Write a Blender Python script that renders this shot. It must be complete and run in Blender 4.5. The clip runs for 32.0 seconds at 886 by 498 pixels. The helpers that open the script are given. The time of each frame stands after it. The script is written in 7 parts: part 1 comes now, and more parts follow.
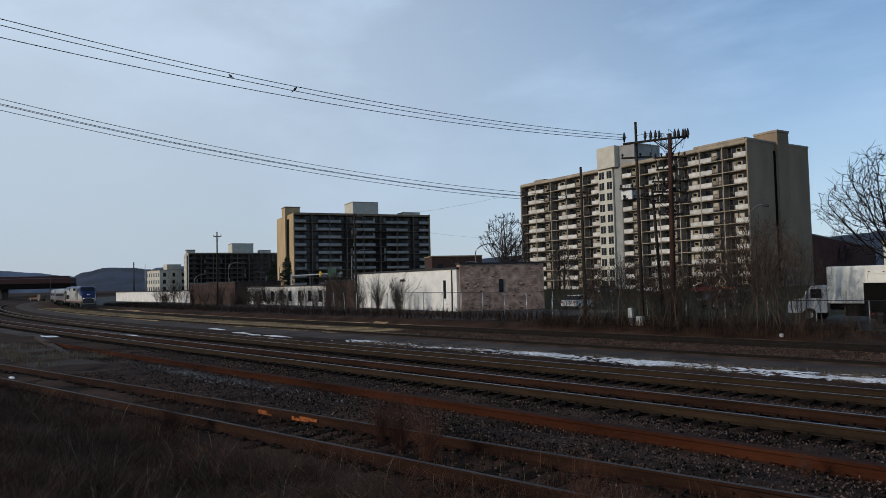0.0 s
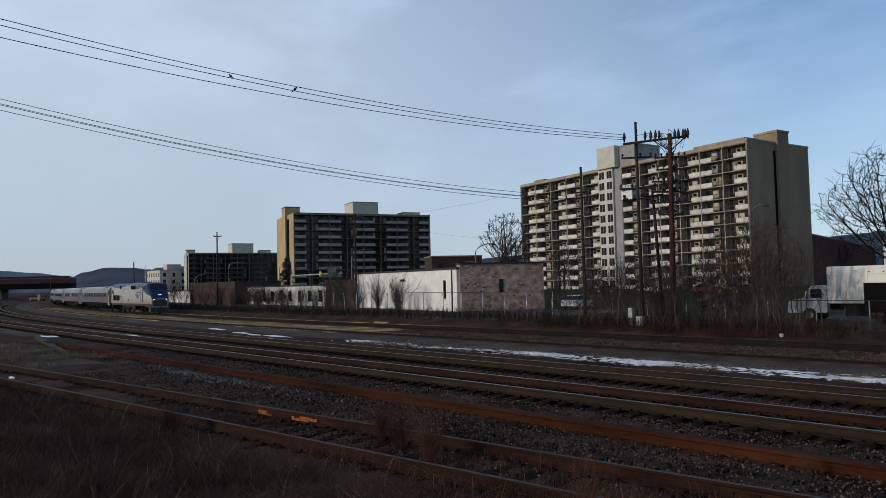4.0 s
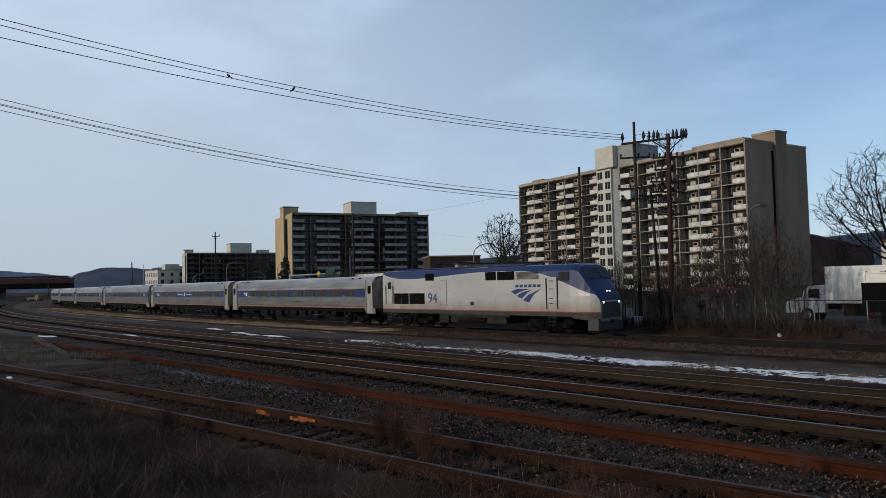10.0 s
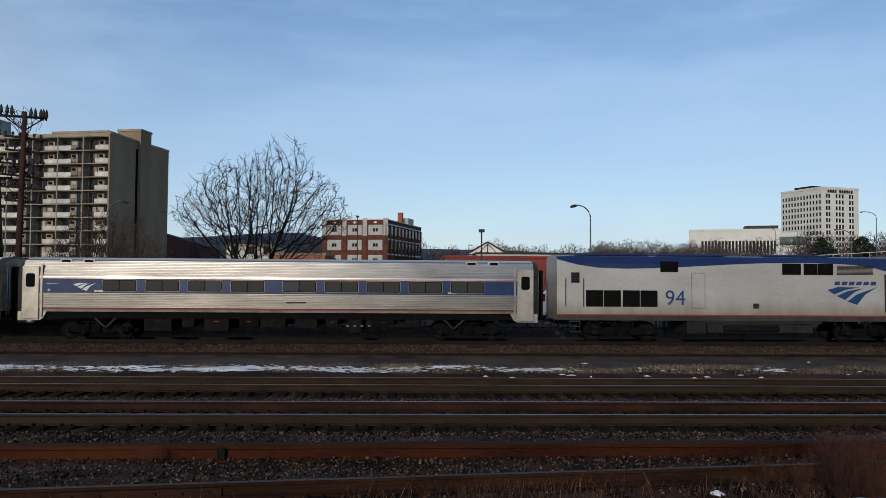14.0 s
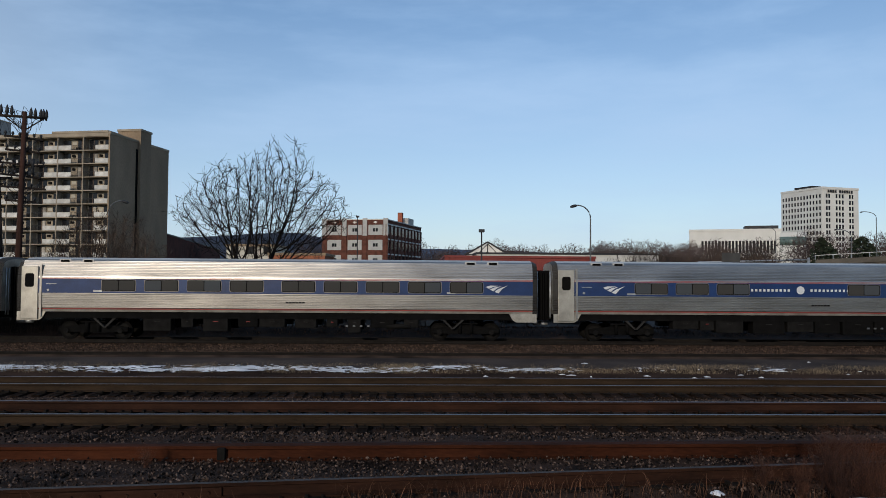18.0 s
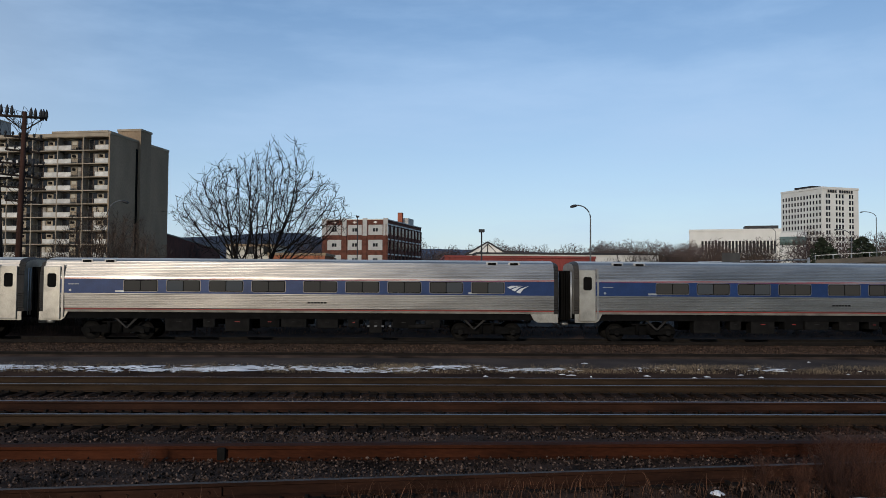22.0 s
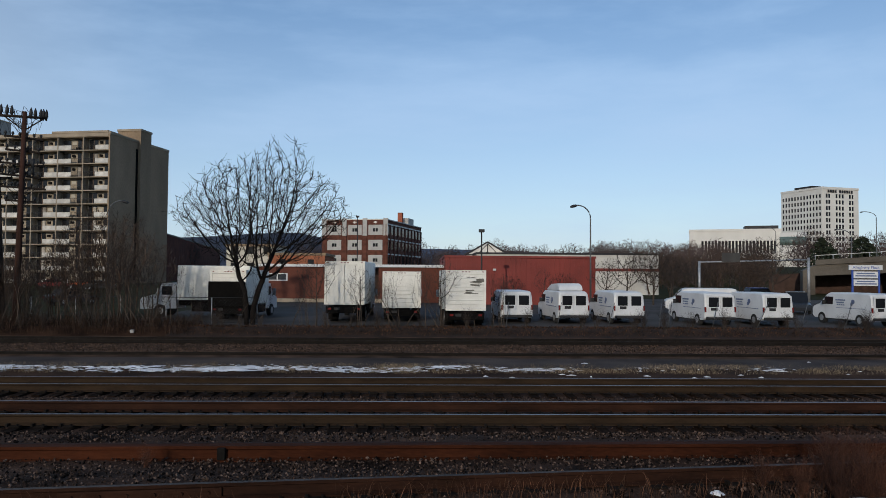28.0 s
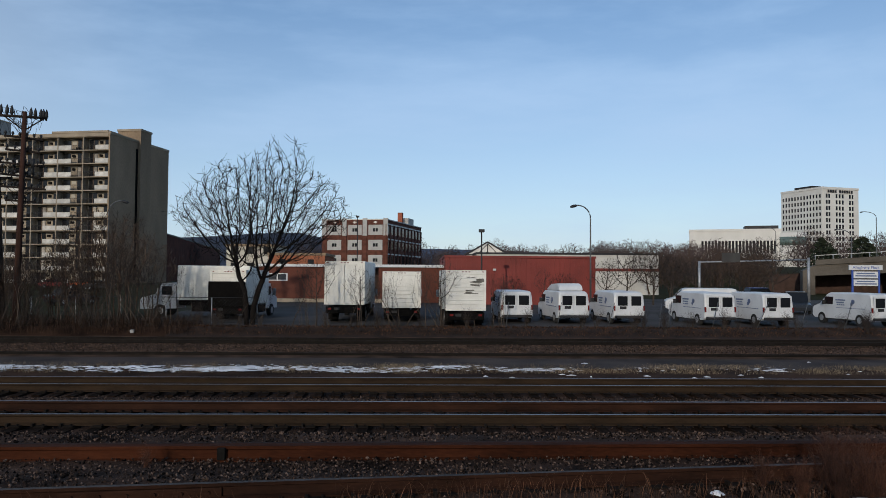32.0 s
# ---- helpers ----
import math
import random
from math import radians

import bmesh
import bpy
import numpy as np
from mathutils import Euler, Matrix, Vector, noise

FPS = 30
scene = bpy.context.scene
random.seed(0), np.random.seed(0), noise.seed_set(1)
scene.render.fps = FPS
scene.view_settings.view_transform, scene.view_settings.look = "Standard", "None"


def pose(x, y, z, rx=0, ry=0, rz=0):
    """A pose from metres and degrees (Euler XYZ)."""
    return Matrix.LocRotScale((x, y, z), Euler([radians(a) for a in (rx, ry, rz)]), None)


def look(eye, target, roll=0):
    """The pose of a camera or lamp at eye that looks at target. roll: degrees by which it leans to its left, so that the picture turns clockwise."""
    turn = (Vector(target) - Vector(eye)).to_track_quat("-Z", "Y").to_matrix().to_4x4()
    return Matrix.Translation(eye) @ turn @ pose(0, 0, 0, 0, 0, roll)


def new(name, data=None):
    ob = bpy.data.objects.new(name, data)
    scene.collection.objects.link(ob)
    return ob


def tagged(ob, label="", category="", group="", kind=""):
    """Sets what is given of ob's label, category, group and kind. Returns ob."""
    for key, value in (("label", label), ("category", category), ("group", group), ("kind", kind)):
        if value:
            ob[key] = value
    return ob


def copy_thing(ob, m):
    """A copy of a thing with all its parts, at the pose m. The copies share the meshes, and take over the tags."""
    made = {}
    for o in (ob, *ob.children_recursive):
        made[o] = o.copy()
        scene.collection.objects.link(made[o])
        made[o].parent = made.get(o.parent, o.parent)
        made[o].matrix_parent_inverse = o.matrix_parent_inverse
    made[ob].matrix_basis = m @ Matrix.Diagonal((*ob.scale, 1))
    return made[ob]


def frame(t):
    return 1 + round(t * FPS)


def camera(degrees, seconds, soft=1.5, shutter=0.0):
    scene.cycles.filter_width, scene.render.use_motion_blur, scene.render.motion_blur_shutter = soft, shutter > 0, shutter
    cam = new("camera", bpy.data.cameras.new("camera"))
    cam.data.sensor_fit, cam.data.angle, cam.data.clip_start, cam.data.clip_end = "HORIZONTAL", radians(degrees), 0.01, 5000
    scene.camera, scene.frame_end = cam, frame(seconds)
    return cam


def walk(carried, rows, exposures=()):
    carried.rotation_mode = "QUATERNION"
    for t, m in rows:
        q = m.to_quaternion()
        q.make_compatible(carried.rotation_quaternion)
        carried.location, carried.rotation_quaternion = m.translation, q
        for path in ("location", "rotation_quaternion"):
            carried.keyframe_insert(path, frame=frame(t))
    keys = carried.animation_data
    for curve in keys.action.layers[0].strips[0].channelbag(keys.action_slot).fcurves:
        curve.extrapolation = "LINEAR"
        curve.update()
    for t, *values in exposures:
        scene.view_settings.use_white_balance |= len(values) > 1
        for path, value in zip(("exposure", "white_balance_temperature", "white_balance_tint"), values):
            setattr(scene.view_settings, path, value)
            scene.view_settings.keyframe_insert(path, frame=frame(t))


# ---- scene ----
import collections

# ---------- camera: one standing place beside the yard, one pan to the right ----------
EYE = (0.0, 0.0, 3.35)
cam = camera(64.0, 32.0, soft=0.5)


def aim(yaw, pitch, roll):
    return pose(*EYE, 90 + pitch, roll, yaw)


PATH = [
    (0.0, aim(47.22, 2.72, 1.355)), (9.6, aim(47.22, 2.72, 1.355)), (10.0, aim(47.09, 2.71, 1.349)),
    (10.5, aim(44.82, 2.737, 1.282)), (11.0, aim(38.876, 2.573, 1.062)), (11.5, aim(24.289, 2.249, 0.578)),
    (12.0, aim(15.434, 2.176, 0.177)), (12.5, aim(1.579, 1.911, -0.408)), (13.0, aim(-1.578, 2.109, -0.559)),
    (13.5, aim(-1.70, 2.0, -0.405)), (14.0, aim(-1.70, 2.0, -0.405)), (32.0, aim(-1.70, 2.0, -0.41)),
]
walk(cam, PATH, [(0.0, 0.0), (10.0, 0.0), (11.0, 0.0), (12.0, 0.0), (13.0, 0.0), (32.0, 0.0)])

# ---------- sky and sun ----------
SUN_EL, SUN_AZ = 16.0, (-0.32, -0.947)      # degrees; plan direction towards the sun
world = bpy.data.worlds.new("sky")
scene.world = world
world.use_nodes = True
wn, wl = world.node_tree.nodes, world.node_tree.links
wn.clear()
w_out = wn.new("ShaderNodeOutputWorld")
w_bg = wn.new("ShaderNodeBackground")
w_sky = wn.new("ShaderNodeTexSky")
w_sky.sky_type, w_sky.sun_disc = "NISHITA", False
w_sky.sun_elevation = radians(SUN_EL)
w_sky.sun_rotation = math.atan2(SUN_AZ[0], SUN_AZ[1])
w_sky.air_density, w_sky.dust_density, w_sky.ozone_density, w_sky.altitude = 1.0, 0.3, 3.2, 350
w_tc = wn.new("ShaderNodeTexCoord")
w_map = wn.new("ShaderNodeMapping")
w_map.inputs["Rotation"].default_value = (0.25, 0.5, 0.45)
w_map.inputs["Scale"].default_value = (1.6, 4.2, 8.0)
w_noise = wn.new("ShaderNodeTexNoise")
w_noise.inputs["Scale"].default_value, w_noise.inputs["Detail"].default_value = 1.15, 6.0
w_noise.inputs["Roughness"].default_value = 0.56
w_ramp = wn.new("ShaderNodeValToRGB")
w_ramp.color_ramp.elements[0].position, w_ramp.color_ramp.elements[1].position = 0.44, 0.66
w_ramp.color_ramp.elements[0].color = (0.14, 0.14, 0.14, 1)
w_ramp.color_ramp.elements[1].color = (0.54, 0.54, 0.54, 1)
w_mix = wn.new("ShaderNodeMix")
w_mix.data_type = "RGBA"
w_mix.inputs["B"].default_value = (3.6, 5.25, 7.55, 1)      # thin high cloud
# a hazy veil low over the land
w_sep = wn.new("ShaderNodeSeparateXYZ")
w_haze = wn.new("ShaderNodeMapRange")
w_haze.inputs["From Min"].default_value, w_haze.inputs["From Max"].default_value = 0.0, 0.34
w_haze.inputs["To Min"].default_value, w_haze.inputs["To Max"].default_value = 0.58, 0.0
w_mix2 = wn.new("ShaderNodeMix")
w_mix2.data_type = "RGBA"
w_low = wn.new("ShaderNodeMix")      # the veil itself, greyer towards the west
w_low.data_type = "RGBA"
w_low.inputs["A"].default_value, w_low.inputs["B"].default_value = (4.15, 4.9, 6.05, 1), (2.6, 3.1, 3.75, 1)
w_lowx = wn.new("ShaderNodeMapRange")
w_lowx.inputs["From Min"].default_value, w_lowx.inputs["From Max"].default_value = -0.35, -0.9
wl.new(w_sep.outputs["X"], w_lowx.inputs["Value"])
wl.new(w_lowx.outputs["Result"], w_low.inputs["Factor"])
wl.new(w_low.outputs["Result"], w_mix2.inputs["B"])
wl.new(w_tc.outputs["Generated"], w_map.inputs["Vector"])
wl.new(w_map.outputs["Vector"], w_noise.inputs["Vector"])
wl.new(w_noise.outputs["Fac"], w_ramp.inputs["Fac"])
# the cloud thickens towards the west
w_west = wn.new("ShaderNodeMapRange")
w_west.inputs["From Min"].default_value, w_west.inputs["From Max"].default_value = -0.35, -0.95
w_west.inputs["To Min"].default_value, w_west.inputs["To Max"].default_value = 0.0, 0.66
w_mixw = wn.new("ShaderNodeMix")
w_mixw.data_type = "RGBA"
w_mixw.inputs["B"].default_value = (5.7, 6.5, 7.4, 1)
wl.new(w_sep.outputs["X"], w_west.inputs["Value"])
wl.new(w_ramp.outputs["Color"], w_mix.inputs["Factor"])
wl.new(w_west.outputs["Result"], w_mixw.inputs["Factor"])
wl.new(w_mix.outputs["Result"], w_mixw.inputs["A"])
wl.new(w_sky.outputs["Color"], w_mix.inputs["A"])
wl.new(w_tc.outputs["Generated"], w_sep.inputs["Vector"])
wl.new(w_sep.outputs["Z"], w_haze.inputs["Value"])
wl.new(w_haze.outputs["Result"], w_mix2.inputs["Factor"])
wl.new(w_mixw.outputs["Result"], w_mix2.inputs["A"])
wl.new(w_mix2.outputs["Result"], w_bg.inputs["Color"])
w_bg.inputs["Strength"].default_value = 0.125
wl.new(w_bg.outputs["Background"], w_out.inputs["Surface"])

sun_data = bpy.data.lights.new("sun", "SUN")
sun_data.energy, sun_data.angle, sun_data.color = 2.2, radians(0.8), (1.0, 0.88, 0.72)
sun = new("sun", sun_data)
_c = math.cos(radians(SUN_EL))
sun.matrix_world = look((SUN_AZ[0] * 300 * _c, SUN_AZ[1] * 300 * _c, 300 * math.sin(radians(SUN_EL))), (0, 0, 0))


# ---------- materials ----------
def mat(name, color, rough=0.8, metal=0.0, vary=0.25, scale=1.5, grain=30.0, bump=0.15, dark=None, stretch=(1, 1, 1), rnd=0.0, spec=0.3, depth=0.02, island=0.0):
    """Base colour broken up at two scales, with fine relief; rnd varies it from piece to piece."""
    m = bpy.data.materials.new(name)
    m.use_nodes = True
    n, l = m.node_tree.nodes, m.node_tree.links
    b = n["Principled BSDF"]
    b.inputs["Roughness"].default_value, b.inputs["Metallic"].default_value = rough, metal
    b.inputs["Specular IOR Level"].default_value = spec
    tc, mp = n.new("ShaderNodeTexCoord"), n.new("ShaderNodeMapping")
    mp.inputs["Scale"].default_value = stretch
    l.new(tc.outputs["Object"], mp.inputs["Vector"])
    big, fine = n.new("ShaderNodeTexNoise"), n.new("ShaderNodeTexNoise")
    for t, sc, de in ((big, scale, 5), (fine, grain, 3)):
        t.inputs["Scale"].default_value, t.inputs["Detail"].default_value = sc, de
        l.new(mp.outputs["Vector"], t.inputs["Vector"])
    add = n.new("ShaderNodeMath")
    add.operation = "MULTIPLY_ADD"
    add.inputs[1].default_value = 0.45
    l.new(fine.outputs["Fac"], add.inputs[0])
    sub = n.new("ShaderNodeMath")
    sub.operation = "SUBTRACT"
    sub.inputs[1].default_value = 0.22
    l.new(big.outputs["Fac"], sub.inputs[0])
    l.new(sub.outputs[0], add.inputs[2])
    ramp = n.new("ShaderNodeValToRGB")
    d = dark or tuple(c * (1 - 1.6 * vary) if vary < 0.6 else c * 0.1 for c in color)
    li = tuple(min(1, c * (1 + vary)) for c in color)
    ramp.color_ramp.elements[0].position, ramp.color_ramp.elements[1].position = 0.28, 0.78
    ramp.color_ramp.elements[0].color, ramp.color_ramp.elements[1].color = (*d, 1), (*li, 1)
    l.new(add.outputs[0], ramp.inputs["Fac"])
    out = ramp.outputs["Color"]
    if rnd:
        oi, hv = n.new("ShaderNodeObjectInfo"), n.new("ShaderNodeHueSaturation")
        mr = n.new("ShaderNodeMapRange")
        mr.inputs["To Min"].default_value, mr.inputs["To Max"].default_value = 1 - rnd, 1 + rnd
        l.new(oi.outputs["Random"], mr.inputs["Value"])
        l.new(mr.outputs["Result"], hv.inputs["Value"])
        l.new(out, hv.inputs["Color"])
        out = hv.outputs["Color"]
    if island:
        ge, hv = n.new("ShaderNodeNewGeometry"), n.new("ShaderNodeHueSaturation")
        mr = n.new("ShaderNodeMapRange")
        mr.inputs["To Min"].default_value, mr.inputs["To Max"].default_value = 1 - 0.55 * island, 1 + island
        pw = n.new("ShaderNodeMath")
        pw.operation = "POWER"
        pw.inputs[1].default_value = 2.2
        l.new(ge.outputs["Random Per Island"], pw.inputs[0])
        l.new(pw.outputs[0], mr.inputs["Value"])
        l.new(mr.outputs["Result"], hv.inputs["Value"])
        l.new(out, hv.inputs["Color"])
        out = hv.outputs["Color"]
    l.new(out, b.inputs["Base Color"])
    if bump:
        bp = n.new("ShaderNodeBump")
        bp.inputs["Strength"].default_value, bp.inputs["Distance"].default_value = bump, depth
        l.new(add.outputs[0], bp.inputs["Height"])
        l.new(bp.outputs["Normal"], b.inputs["Normal"])
    return m


def glass_dark(name, color=(0.015, 0.018, 0.022), rough=0.08):
    m = bpy.data.materials.new(name)
    m.use_nodes = True
    b = m.node_tree.nodes["Principled BSDF"]
    b.inputs["Base Color"].default_value, b.inputs["Roughness"].default_value = (*color, 1), rough
    b.inputs["Specular IOR Level"].default_value = 0.28
    return m


def glow(name, color, strength):
    m = bpy.data.materials.new(name)
    m.use_nodes = True
    b = m.node_tree.nodes["Principled BSDF"]
    b.inputs["Base Color"].default_value = (*color, 1)
    b.inputs["Emission Color"].default_value, b.inputs["Emission Strength"].default_value = (*color, 1), strength
    return m


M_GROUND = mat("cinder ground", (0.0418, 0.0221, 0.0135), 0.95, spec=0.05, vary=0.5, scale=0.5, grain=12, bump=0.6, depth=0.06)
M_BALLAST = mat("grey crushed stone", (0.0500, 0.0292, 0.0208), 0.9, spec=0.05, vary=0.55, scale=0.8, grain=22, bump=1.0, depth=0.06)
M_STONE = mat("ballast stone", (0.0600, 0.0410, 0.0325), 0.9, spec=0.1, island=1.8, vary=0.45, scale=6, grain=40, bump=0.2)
M_ASPHALT = mat("worn asphalt", (0.058, 0.043, 0.036), 0.85, spec=0.08, vary=0.4, scale=0.4, grain=25, bump=0.2)
M_LOT = mat("lot asphalt", (0.058, 0.053, 0.050), 0.85, spec=0.1, vary=0.3, scale=0.2, grain=25, bump=0.1)
M_LAWN = mat("winter lawn", (0.030, 0.030, 0.013), 0.95, spec=0.05, vary=0.4, scale=0.6, grain=25, bump=0.3)
M_GRASS = mat("dry straw grass", (0.26, 0.20, 0.13), 0.9, vary=0.35, scale=2, grain=30, bump=0, island=0.6)
M_SNOW = mat("old snow", (0.70, 0.69, 0.69), 0.7, vary=0.3, scale=2.2, grain=14, bump=0.5)
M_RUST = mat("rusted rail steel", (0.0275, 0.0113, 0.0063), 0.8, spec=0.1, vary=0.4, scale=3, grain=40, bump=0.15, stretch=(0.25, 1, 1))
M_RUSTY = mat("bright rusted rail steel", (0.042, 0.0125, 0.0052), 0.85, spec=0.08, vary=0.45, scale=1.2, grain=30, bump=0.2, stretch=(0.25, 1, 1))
M_PATCHORANGE = mat("bright orange rail patch", (0.36, 0.10, 0.02), 0.8, vary=0.45, scale=9, grain=50, bump=0.1)
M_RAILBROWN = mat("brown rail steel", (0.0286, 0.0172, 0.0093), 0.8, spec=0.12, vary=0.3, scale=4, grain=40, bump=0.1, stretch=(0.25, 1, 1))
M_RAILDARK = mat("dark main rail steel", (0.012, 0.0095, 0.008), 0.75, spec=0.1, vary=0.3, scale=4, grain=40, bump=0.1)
M_SHINE = mat("worn rail head", (0.17, 0.17, 0.185), 0.42, 0.9, vary=0.25, scale=3, grain=30, bump=0.03, stretch=(0.1, 1, 1))
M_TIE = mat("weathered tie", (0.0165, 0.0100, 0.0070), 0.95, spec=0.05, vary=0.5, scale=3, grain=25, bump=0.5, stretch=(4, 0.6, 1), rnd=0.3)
M_BRUSH = mat("dead brush", (0.105, 0.051, 0.029), 0.95, vary=0.4, scale=2, grain=12, bump=0, island=1.0)
M_BRUSHD = mat("dark brush", (0.105, 0.050, 0.028), 0.95, vary=0.4, scale=2, grain=12, bump=0, island=1.2)
M_RUSSET = mat("russet dead stems", (0.075, 0.030, 0.017), 0.95, vary=0.4, scale=2, grain=12, bump=0, island=0.8)
M_BANK = mat("dark bank brush", (0.048, 0.027, 0.017), 0.95, vary=0.4, scale=2, grain=12, bump=0, island=1.6)
M_WSHIELD = glass_dark("dark windshield", (0.008, 0.009, 0.012), 0.3)
M_BARK = mat("grey brown bark", (0.06, 0.045, 0.035), 0.95, vary=0.35, scale=4, grain=30, bump=0.4)
M_TWIG = mat("dark twig bark", (0.028, 0.021, 0.018), 0.95, vary=0.3, scale=4, grain=30, bump=0)
M_BIGBARK = mat("dark tree bark", (0.0105, 0.0085, 0.0075), 0.95, vary=0.3, scale=4, grain=30, bump=0.2, spec=0.1)
M_SAPLING = mat("pale sapling bark", (0.088, 0.066, 0.049), 0.95, vary=0.35, scale=4, grain=30, bump=0, rnd=0.35)
M_FIR = mat("evergreen needles", (0.025, 0.035, 0.018), 0.95, vary=0.4, scale=3, grain=20, bump=0)
M_LEAF = mat("fallen leaves", (0.0723, 0.0323, 0.0145), 0.95, vary=0.5, scale=1.5, grain=18, bump=0.5, island=1.8)
M_POLE = mat("weathered pole wood", (0.026, 0.0185, 0.014), 0.95, vary=0.4, scale=2, grain=14, bump=0.5, stretch=(3, 3, 0.25))
M_POLERED = mat("red brown pole wood", (0.040, 0.0165, 0.0105), 0.95, vary=0.4, scale=2, grain=14, bump=0.5, stretch=(3, 3, 0.25))
M_IRON = mat("dark hardware", (0.03, 0.03, 0.032), 0.6, 0.3, vary=0.3, scale=5, grain=30, bump=0.1)
M_WIRE = mat("wire", (0.02, 0.02, 0.022), 0.6, vary=0.1, bump=0)
M_GALV = mat("galvanised steel", (0.33, 0.34, 0.35), 0.5, 0.6, vary=0.2, scale=3, grain=25, bump=0.05)
M_CONC = mat("beige concrete", (0.31, 0.255, 0.19), 0.9, vary=0.18, scale=0.4, grain=8, bump=0.15)
M_CONCB = mat("tan end wall concrete", (0.255, 0.185, 0.122), 0.9, vary=0.22, scale=0.15, grain=5, bump=0.15, stretch=(1, 1, 0.4))
# warm low sunlight is mixed into this end wall's colour
M_CONCSUN = mat("end wall with sunlight tint", (0.42, 0.30, 0.165), 0.9, vary=0.18, scale=0.2, grain=6, bump=0.15, stretch=(1, 1, 0.4))
M_PANEL = mat("white balcony panel", (0.50, 0.48, 0.44), 0.7, vary=0.2, scale=0.8, grain=10, bump=0.05, rnd=0.15)
M_CREAM = mat("cream stucco", (0.47, 0.44, 0.37), 0.85, vary=0.12, scale=0.5, grain=10, bump=0.1)
M_ROOFCAP = mat("brown roof cap", (0.22, 0.15, 0.09), 0.7, vary=0.2, scale=1, grain=10, bump=0.05)
# carries the shade of the sunless balcony fronts in its colour
M_SHADEWALL = mat("shade-dimmed brown wall", (0.055, 0.042, 0.033), 0.9, vary=0.2, scale=0.5, grain=8, bump=0.1)
M_GLASS = glass_dark("dark window glass", (0.010, 0.011, 0.013), 0.12)
M_GLASS2 = glass_dark("grey window glass", (0.05, 0.055, 0.06), 0.12)
M_CURTAIN = mat("pale curtain", (0.35, 0.32, 0.28), 0.9, vary=0.25, scale=2, grain=12, bump=0, rnd=0.3)
M_BRICK = mat("red brown brick", (0.108, 0.039, 0.026), 0.9, vary=0.3, scale=1.2, grain=18, bump=0.25)
M_BRICKD = mat("dark brick", (0.05, 0.028, 0.021), 0.9, vary=0.3, scale=1.2, grain=18, bump=0.25)
M_STONEWALL = mat("tan split stone", (0.40, 0.265, 0.195), 0.95, vary=0.4, scale=1.5, grain=15, bump=0.4, rnd=0.4)
M_WHITEWASH = mat("white painted block", (0.68, 0.66, 0.62), 0.85, vary=0.12, scale=0.7, grain=10, bump=0.15)
M_RED = mat("red sheet metal", (0.175, 0.028, 0.021), 0.6, vary=0.2, scale=0.4, grain=12, bump=0.05)
M_BROWNW = mat("brown red wall", (0.11, 0.035, 0.022), 0.85, vary=0.2, scale=0.4, grain=12, bump=0.1)
M_WHITE = mat("white paint", (0.54, 0.55, 0.56), 0.4, vary=0.1, scale=1.0, grain=14, bump=0.02)
M_TRUCKW = mat("worn white box panel", (0.68, 0.67, 0.62), 0.6, vary=0.12, scale=1.2, grain=14, bump=0.03)
M_GREYDIRT = mat("grey dirt", (0.20, 0.19, 0.17), 0.9, vary=0.4, scale=3, grain=14, bump=0)
M_TYRE = mat("tyre rubber", (0.02, 0.02, 0.02), 0.9, vary=0.2, bump=0.05)
M_BLACK = mat("black underframe", (0.0045, 0.0042, 0.004), 0.9, vary=0.3, scale=3, grain=20, bump=0.1, spec=0.08)
M_UNDER = mat("grimy black equipment", (0.0085, 0.0078, 0.0072), 0.85, vary=0.4, scale=3, grain=20, bump=0.1, spec=0.1)
M_REDLAMP = mat("red lens", (0.13, 0.010, 0.009), 0.25, vary=0.1, bump=0)
M_STEEL = mat("stainless steel", (0.345, 0.325, 0.302), 0.32, 0.88, vary=0.22, scale=0.9, grain=18, bump=0.02, stretch=(0.4, 1, 1.6))
M_STEELR = mat("dull steel roof", (0.50, 0.47, 0.43), 0.45, 0.3, vary=0.2, scale=0.8, grain=14, bump=0.03, stretch=(0.3, 1, 1))
M_STEELD = mat("door steel", (0.36, 0.335, 0.29), 0.38, 0.6, vary=0.25, scale=1.5, grain=18, bump=0.02)
M_MARK = mat("train mark blue", (0.012, 0.040, 0.125), 0.4, vary=0.12, scale=1.5, grain=20, bump=0.01)
M_BLUE = mat("train blue", (0.009, 0.021, 0.078), 0.35, vary=0.12, scale=1.5, grain=20, bump=0.01)
M_BLUE2 = mat("blue band", (0.012, 0.032, 0.105), 0.34, 0.0, vary=0.2, scale=1.0, grain=20, bump=0.01)
M_STRIPE = mat("red stripe", (0.24, 0.025, 0.022), 0.5, vary=0.1, bump=0)
M_LOCO = mat("silver white loco paint", (0.385, 0.375, 0.36), 0.4, 0.15, vary=0.05, scale=0.5, grain=9, bump=0, dark=(0.31, 0.295, 0.27), stretch=(0.6, 1, 1.5))


